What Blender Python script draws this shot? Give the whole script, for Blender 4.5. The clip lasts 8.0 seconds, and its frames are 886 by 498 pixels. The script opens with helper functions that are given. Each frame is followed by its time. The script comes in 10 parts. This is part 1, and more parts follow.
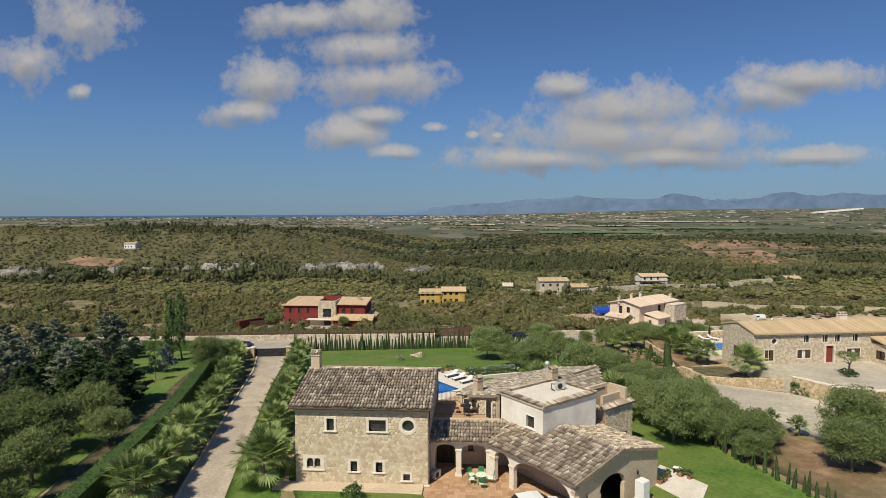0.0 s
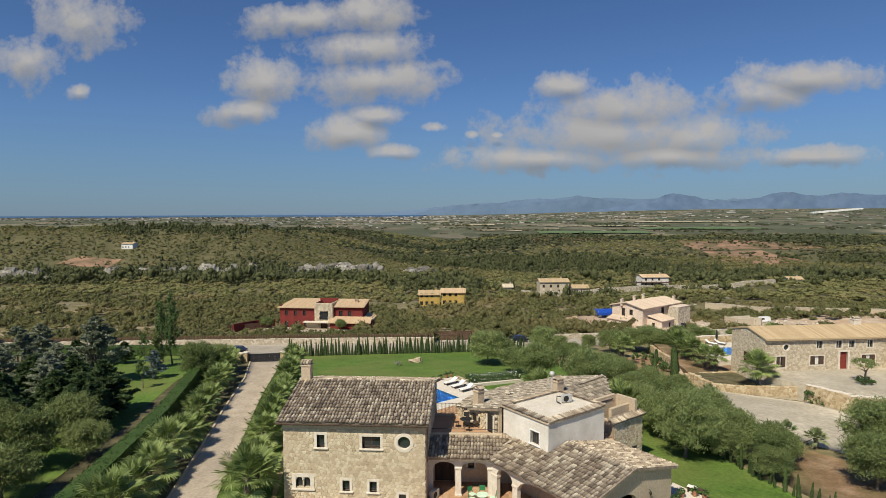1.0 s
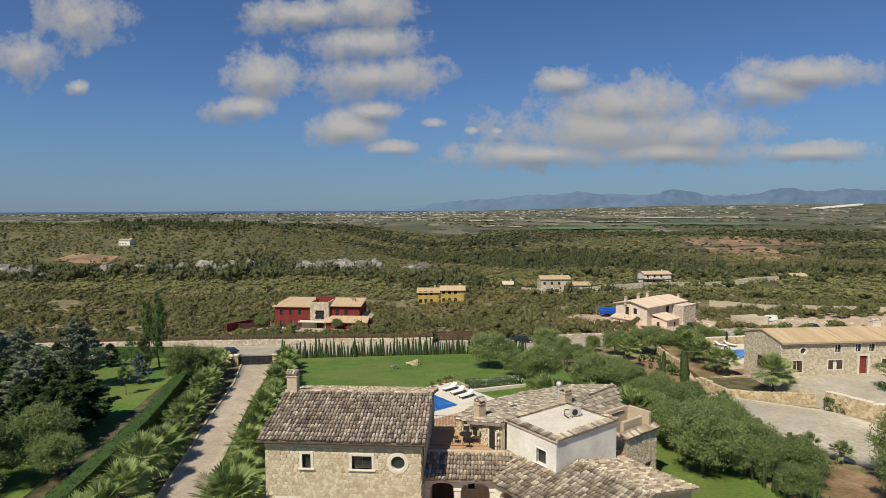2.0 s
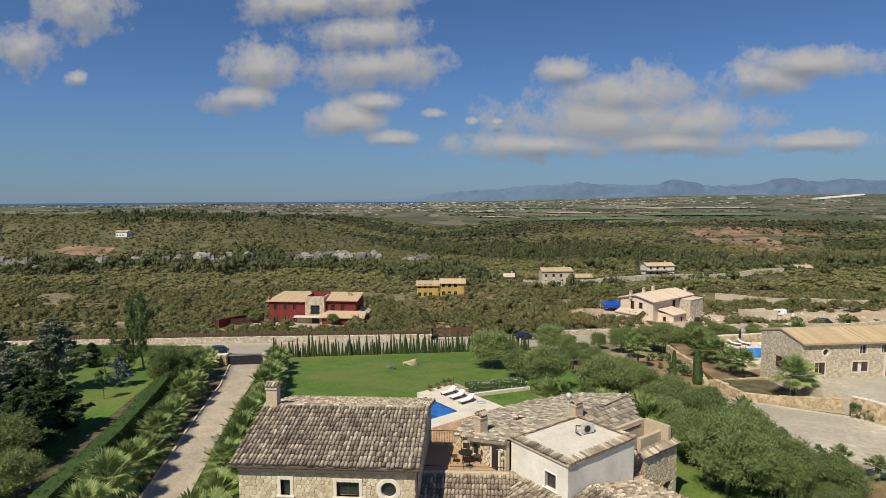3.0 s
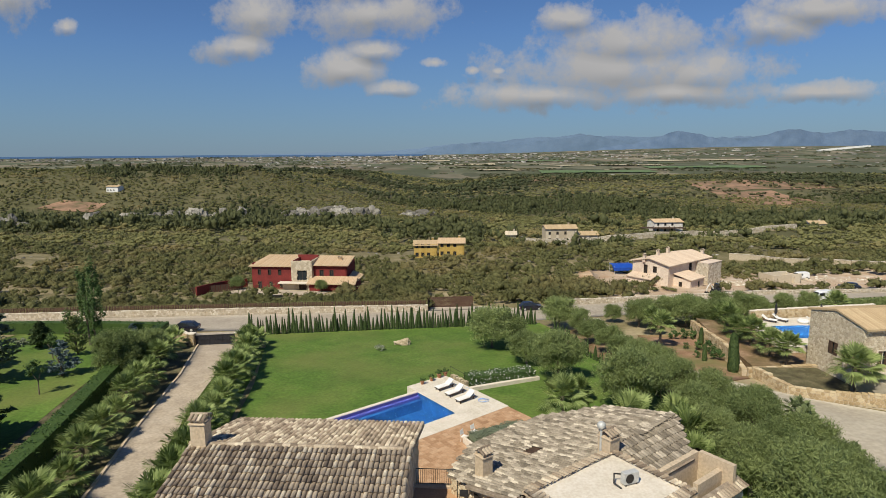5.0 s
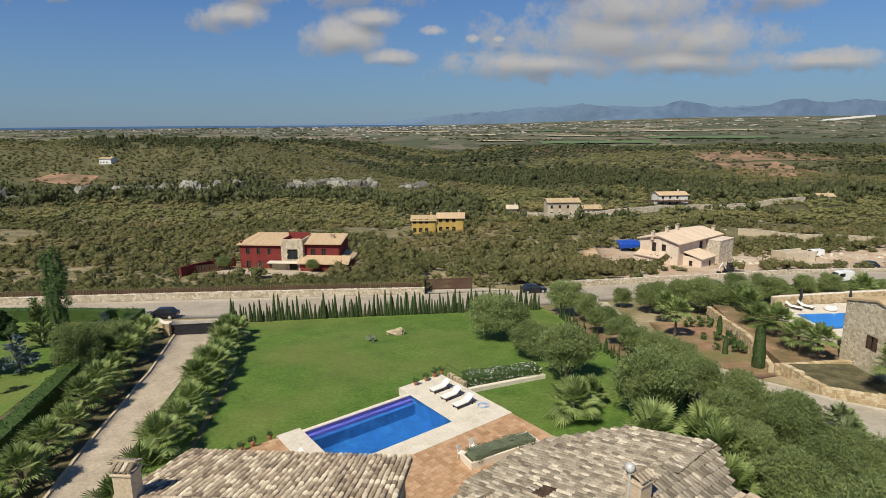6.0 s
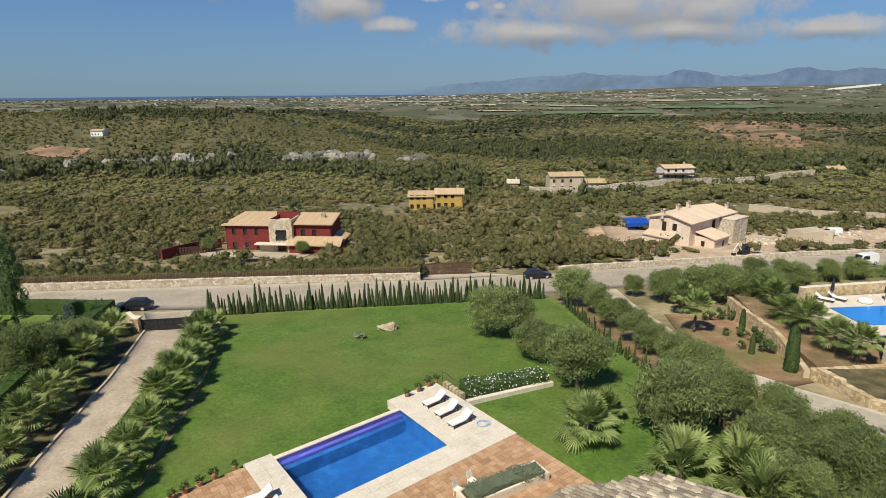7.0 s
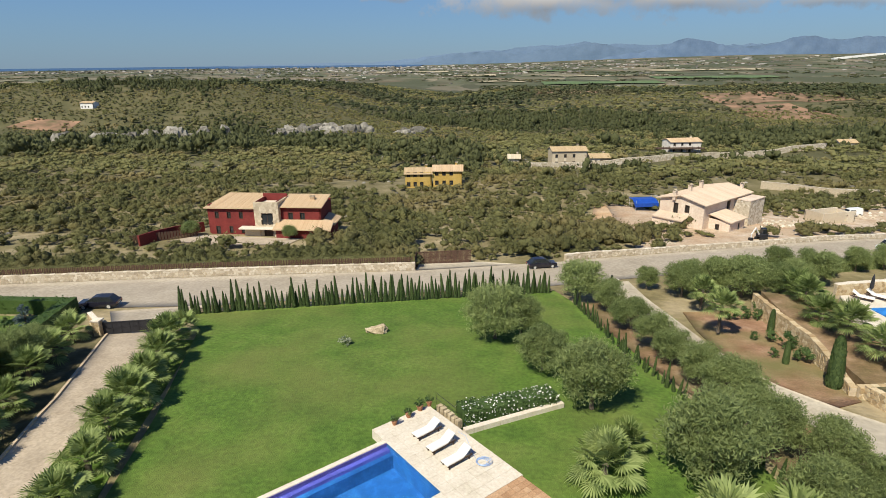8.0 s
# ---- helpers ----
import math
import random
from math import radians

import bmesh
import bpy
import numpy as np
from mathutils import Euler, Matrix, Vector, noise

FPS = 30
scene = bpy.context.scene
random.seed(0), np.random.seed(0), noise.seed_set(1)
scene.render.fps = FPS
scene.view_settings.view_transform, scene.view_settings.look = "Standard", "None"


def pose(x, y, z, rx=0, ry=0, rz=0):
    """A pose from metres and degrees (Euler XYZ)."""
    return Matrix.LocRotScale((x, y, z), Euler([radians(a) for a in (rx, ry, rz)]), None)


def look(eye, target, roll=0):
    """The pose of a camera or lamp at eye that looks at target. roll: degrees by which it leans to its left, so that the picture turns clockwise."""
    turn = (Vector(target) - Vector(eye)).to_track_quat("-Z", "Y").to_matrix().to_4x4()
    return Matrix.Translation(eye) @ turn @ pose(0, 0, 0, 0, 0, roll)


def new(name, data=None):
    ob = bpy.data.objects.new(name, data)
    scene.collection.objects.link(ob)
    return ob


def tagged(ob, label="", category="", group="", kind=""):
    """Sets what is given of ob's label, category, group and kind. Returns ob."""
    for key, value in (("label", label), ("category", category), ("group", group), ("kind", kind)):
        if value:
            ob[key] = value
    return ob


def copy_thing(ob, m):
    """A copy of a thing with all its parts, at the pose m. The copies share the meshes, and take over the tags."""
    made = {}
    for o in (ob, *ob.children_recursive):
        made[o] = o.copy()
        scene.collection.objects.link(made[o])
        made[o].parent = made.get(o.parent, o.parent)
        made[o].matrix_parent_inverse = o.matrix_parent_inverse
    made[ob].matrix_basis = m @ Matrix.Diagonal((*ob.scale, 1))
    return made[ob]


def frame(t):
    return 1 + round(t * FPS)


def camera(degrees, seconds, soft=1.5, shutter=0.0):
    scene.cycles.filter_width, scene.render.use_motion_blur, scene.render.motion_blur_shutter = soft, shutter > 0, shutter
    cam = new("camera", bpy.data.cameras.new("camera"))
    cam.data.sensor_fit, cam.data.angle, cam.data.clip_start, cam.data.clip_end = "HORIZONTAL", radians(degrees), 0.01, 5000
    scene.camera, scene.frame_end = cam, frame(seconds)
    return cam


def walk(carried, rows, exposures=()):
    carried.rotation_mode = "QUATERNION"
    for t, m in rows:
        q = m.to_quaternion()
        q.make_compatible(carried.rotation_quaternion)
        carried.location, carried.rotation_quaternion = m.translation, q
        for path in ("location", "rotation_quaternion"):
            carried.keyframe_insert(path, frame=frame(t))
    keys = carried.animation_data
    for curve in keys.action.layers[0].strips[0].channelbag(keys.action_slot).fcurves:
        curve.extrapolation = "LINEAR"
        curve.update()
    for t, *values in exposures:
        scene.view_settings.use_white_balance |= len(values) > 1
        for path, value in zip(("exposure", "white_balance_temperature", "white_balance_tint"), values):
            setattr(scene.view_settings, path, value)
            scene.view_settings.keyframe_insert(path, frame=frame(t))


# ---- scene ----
cam = camera(75.0, 8.0, soft=0.85)
PATH = [
    (0, (5.389, 1.552, 24.547), (5.255, 3.544, 24.427), -0.2),
    (0.5, (5.297, 2.978, 24.612), (5.164, 4.97, 24.493), -0.2),
    (1, (5.254, 4.566, 24.673), (5.122, 6.558, 24.553), -0.2),
    (1.5, (5.187, 6.401, 24.732), (5.056, 8.393, 24.607), -0.2),
    (3, (5.059, 13.179, 24.923), (4.927, 15.168, 24.757), -0.3),
    (3.5, (4.991, 15.81, 25.056), (4.86, 17.796, 24.864), -0.3),
    (4, (4.96, 18.628, 25.193), (4.828, 20.61, 24.962), -0.4),
    (4.5, (4.919, 21.543, 25.323), (4.786, 23.519, 25.045), -0.4),
    (6, (4.845, 31.266, 25.592), (4.713, 33.216, 25.168), -0.5),
    (6.5, (4.842, 34.666, 25.732), (4.71, 36.605, 25.26), -0.6),
    (7, (4.818, 38.263, 25.826), (4.687, 40.19, 25.306), -0.6),
    (7.5, (4.796, 41.863, 25.981), (4.666, 43.777, 25.415), -0.7),
    (8, (4.776, 45.532, 26.093), (4.647, 47.432, 25.481), -0.7),
]
walk(cam, [(t, look(eye, target, roll)) for t, eye, target, roll in PATH], [(0, -0.12), (4.5, -0.12), (6, -0.08), (7, -0.02), (8, 0.13)])
# ---- world and sun ----
SUN = Vector((0.38, 0.70, -1.0)).normalized()
world = bpy.data.worlds.new("world")
scene.world = world
world.use_nodes = True


def node(tree, kind, links=(), **values):
    """A node of that kind with its inputs set (by name) and linked."""
    n = tree.nodes.new(kind)
    for k, v in values.items():
        n.inputs[k.replace("_", " ")].default_value = v
    for k, out in links:
        tree.links.new(out, n.inputs[k])
    return n


def math_node(tree, op, a, b=None):
    n = tree.nodes.new("ShaderNodeMath")
    n.operation = op
    for i, v in enumerate((a, b)):
        if v is None:
            continue
        if isinstance(v, (int, float)):
            n.inputs[i].default_value = v
        else:
            tree.links.new(v, n.inputs[i])
    return n.outputs[0]


def mix_node(tree, fac, a, b, blend="MIX"):
    n = tree.nodes.new("ShaderNodeMix")
    n.data_type, n.blend_type = "RGBA", blend
    for i, v in ((0, fac), (6, a), (7, b)):
        if isinstance(v, (int, float)):
            n.inputs[i].default_value = v
        elif isinstance(v, tuple):
            n.inputs[i].default_value = (*v, 1)
        else:
            tree.links.new(v, n.inputs[i])
    return n.outputs[2]


def ramp_node(tree, fac, stops):
    n = tree.nodes.new("ShaderNodeValToRGB")
    while len(n.color_ramp.elements) < len(stops):
        n.color_ramp.elements.new(0.5)
    for e, (p, c) in zip(n.color_ramp.elements, stops):
        e.position, e.color = p, (*(c if isinstance(c, tuple) else (c, c, c)), 1)
    tree.links.new(fac, n.inputs[0])
    return n.outputs[0]


# Fair-weather clouds over the plain: slope sideways, slope upwards, half width, half height.
CLOUDS = [(-0.70, 0.342, 0.095, 0.070), (-0.81, 0.276, 0.070, 0.052), (-0.716, 0.222, 0.026, 0.020), (-0.30, 0.338, 0.130, 0.036), (-0.20, 0.345, 0.100, 0.046),
          (-0.205, 0.285, 0.130, 0.040), (-0.375, 0.232, 0.105, 0.050), (-0.415, 0.182, 0.080, 0.032), (-0.185, 0.230, 0.155, 0.048),
          (-0.23, 0.142, 0.085, 0.038), (-0.18, 0.172, 0.060, 0.024), (-0.15, 0.110, 0.065, 0.017), (0.145, 0.216, 0.060, 0.028),
          (0.24, 0.176, 0.165, 0.058), (0.22, 0.132, 0.270, 0.068), (0.10, 0.096, 0.200, 0.032), (0.36, 0.125, 0.130, 0.052),
          (0.455, 0.198, 0.100, 0.036), (0.53, 0.222, 0.115, 0.034), (0.55, 0.096, 0.115, 0.021), (0.32, 0.098, 0.200, 0.030),
          (-0.017, 0.136, 0.016, 0.009), (0.028, 0.135, 0.016, 0.008), (-0.08, 0.150, 0.030, 0.010)]


def build_sky():
    """A clear sky with drifts of cloud, which go on all round as broken noise."""
    t = world.node_tree
    sky = t.nodes.new("ShaderNodeTexSky")
    sky.sky_type, sky.sun_disc = "NISHITA", False
    sky.sun_elevation, sky.sun_rotation = math.asin(-SUN.z), math.atan2(-SUN.x, -SUN.y)
    sky.air_density, sky.dust_density, sky.ozone_density = 1.0, 0.0, 3.5
    co = t.nodes.new("ShaderNodeTexCoord").outputs["Generated"]
    xyz = node(t, "ShaderNodeSeparateXYZ", [(0, co)])
    deep = math_node(t, "MAXIMUM", xyz.outputs[1], 0.02)
    a, b = math_node(t, "DIVIDE", xyz.outputs[0], deep), math_node(t, "DIVIDE", xyz.outputs[2], deep)
    flat = node(t, "ShaderNodeCombineXYZ", [(0, a), (1, b)])
    n1 = node(t, "ShaderNodeTexNoise", [("Vector", flat.outputs[0])], Scale=11.0, Detail=8.0, Roughness=0.62)
    n2 = node(t, "ShaderNodeTexNoise", [("Vector", flat.outputs[0])], Scale=34.0, Detail=6.0, Roughness=0.6)
    def dense(shift):
        total = None
        for x, y, rx, ry in CLOUDS:
            dx = math_node(t, "DIVIDE", math_node(t, "SUBTRACT", a, x), rx)
            dy = math_node(t, "DIVIDE", math_node(t, "SUBTRACT", b, y - shift), ry)
            r = math_node(t, "SQRT", math_node(t, "ADD", math_node(t, "MULTIPLY", dx, dx), math_node(t, "MULTIPLY", dy, dy)))
            d = math_node(t, "SUBTRACT", 1.0, r)
            total = d if total is None else math_node(t, "MAXIMUM", total, d)
        puff = math_node(t, "ADD", math_node(t, "MULTIPLY", math_node(t, "SUBTRACT", n1.outputs[0], 0.51), 2.3),
                         math_node(t, "MULTIPLY", math_node(t, "SUBTRACT", n2.outputs[0], 0.5), 1.2))
        return math_node(t, "ADD", total, puff)
    d0, d1 = dense(0.0), dense(0.016)
    mask = ramp_node(t, d0, [(0.0, 0.0), (0.35, 0.55), (0.8, 0.95)])
    under = ramp_node(t, math_node(t, "ADD", math_node(t, "MULTIPLY", math_node(t, "SUBTRACT", d0, d1), 0.9), 0.55), [(0.1, 0.0), (0.85, 1.0)])
    cloud = mix_node(t, under, (4.4, 4.6, 4.9), (8.8, 8.5, 8.2))
    low = ramp_node(t, b, [(0.0, 1.0), (0.20, 0.0)])
    blue = mix_node(t, 1.0, sky.outputs[0], SKY_TINT, "MULTIPLY")
    blue = mix_node(t, math_node(t, "MULTIPLY", low, 0.7), blue, SKY_LOW)
    col = mix_node(t, mask, blue, cloud)
    t.links.new(col, t.nodes["Background"].inputs[0])
    t.nodes["Background"].inputs[1].default_value = SKY_STRENGTH


SKY_TINT = (0.82, 1.07, 1.44)
SKY_LOW = (2.25, 3.9, 6.1)
SKY_STRENGTH = 0.058
build_sky()
sun = new("sun", bpy.data.lights.new("sun", "SUN"))
sun.data.energy, sun.data.angle, sun.data.color = 5.4, radians(0.53), (1.0, 0.93, 0.755)
sun.matrix_world = look((0, 0, 60), Vector((0, 0, 60)) + SUN)


# ---- materials ----
def material(name, stops, scale=4.0, detail=6.0, rough=0.85, bump=0.3, bump_scale=None, fine=0.25, island=0.0,
             per_object=0.0, big=0.0, big_scale=0.15, big_color=(0.3, 0.26, 0.2), metal=0.0, distance=0.02, stretch=(1, 1, 1), spec=0.3):
    """Noise-driven base colour at two or three scales, with bump; island or per_object: how much each piece's own tone counts."""
    m = bpy.data.materials.new(name)
    m.use_nodes = True
    t = m.node_tree
    b = t.nodes["Principled BSDF"]
    geo = t.nodes.new("ShaderNodeNewGeometry")
    pos = geo.outputs["Position"]
    if stretch != (1, 1, 1):
        mp = t.nodes.new("ShaderNodeMapping")
        mp.inputs["Scale"].default_value = stretch
        t.links.new(pos, mp.inputs[0])
        pos = mp.outputs[0]
    n1 = node(t, "ShaderNodeTexNoise", [("Vector", pos)], Scale=scale, Detail=detail, Roughness=0.6)
    fac = n1.outputs[0]
    if island:
        mixed = t.nodes.new("ShaderNodeMix")
        mixed.inputs[0].default_value = island
        t.links.new(fac, mixed.inputs[2])
        t.links.new(geo.outputs["Random Per Island"], mixed.inputs[3])
        fac = mixed.outputs[0]
    if per_object:
        info = t.nodes.new("ShaderNodeObjectInfo")
        mixed = t.nodes.new("ShaderNodeMix")
        mixed.inputs[0].default_value = per_object
        t.links.new(fac, mixed.inputs[2])
        t.links.new(info.outputs["Random"], mixed.inputs[3])
        fac = mixed.outputs[0]
    col = ramp_node(t, fac, stops)
    if fine:
        n2 = node(t, "ShaderNodeTexNoise", [("Vector", pos)], Scale=scale * 9, Detail=4.0)
        col = mix_node(t, fine, col, ramp_node(t, n2.outputs[0], [(0.3, 0.25), (0.7, 0.95)]), "OVERLAY")
    if big:
        n3 = node(t, "ShaderNodeTexNoise", [("Vector", pos)], Scale=big_scale, Detail=5.0)
        k = ramp_node(t, n3.outputs[0], [(0.42, 0.0), (0.68, 1.0)])
        col = mix_node(t, math_node(t, "MULTIPLY", k, big), col, big_color)
    t.links.new(col, b.inputs["Base Color"])
    b.inputs["Roughness"].default_value, b.inputs["Metallic"].default_value = rough, metal
    b.inputs["Specular IOR Level"].default_value = spec
    if bump:
        nb = node(t, "ShaderNodeTexNoise", [("Vector", pos)], Scale=bump_scale or scale * 5, Detail=5.0)
        bp = node(t, "ShaderNodeBump", [("Height", nb.outputs[0])], Strength=bump, Distance=distance)
        t.links.new(bp.outputs[0], b.inputs["Normal"])
    return m


def leaf_material(name, dark, light, scale=0.5, thin=0.25, island=0.55, dry=None, relief=0.0, relief_scale=3.0):
    """Foliage: each leaf and each region has its own tone; some light passes through."""
    m = bpy.data.materials.new(name)
    m.use_nodes = True
    t = m.node_tree
    b = t.nodes["Principled BSDF"]
    geo = t.nodes.new("ShaderNodeNewGeometry")
    info = t.nodes.new("ShaderNodeObjectInfo")
    n1 = node(t, "ShaderNodeTexNoise", [("Vector", geo.outputs["Position"])], Scale=scale, Detail=4.0)
    f = math_node(t, "ADD", math_node(t, "MULTIPLY", geo.outputs["Random Per Island"], island),
                  math_node(t, "MULTIPLY", n1.outputs[0], 1 - island))
    f = math_node(t, "ADD", f, math_node(t, "MULTIPLY", math_node(t, "SUBTRACT", info.outputs["Random"], 0.5), 0.32))
    mid = tuple((a + c) / 2 for a, c in zip(dark, light))
    col = ramp_node(t, f, [(0.15, dark), (0.5, mid), (0.85, light)])
    if dry:
        n2 = node(t, "ShaderNodeTexNoise", [("Vector", geo.outputs["Position"])], Scale=scale * 0.13, Detail=4.0)
        col = mix_node(t, ramp_node(t, n2.outputs[0], [(0.5, 0.0), (0.68, 0.8)]), col, dry)
    t.links.new(col, b.inputs["Base Color"])
    b.inputs["Roughness"].default_value, b.inputs["Specular IOR Level"].default_value = 0.6, 0.25
    if relief:
        n3 = node(t, "ShaderNodeTexNoise", [("Vector", geo.outputs["Position"])], Scale=relief_scale, Detail=5.0, Roughness=0.7)
        bp = node(t, "ShaderNodeBump", [("Height", n3.outputs[0])], Strength=1.0, Distance=relief)
        t.links.new(bp.outputs[0], b.inputs["Normal"])
    tr = node(t, "ShaderNodeBsdfTranslucent", [("Color", col)])
    mx = node(t, "ShaderNodeMixShader", [(1, b.outputs[0]), (2, tr.outputs[0])], Fac=thin)
    t.links.new(mx.outputs[0], t.nodes["Material Output"].inputs[0])
    return m


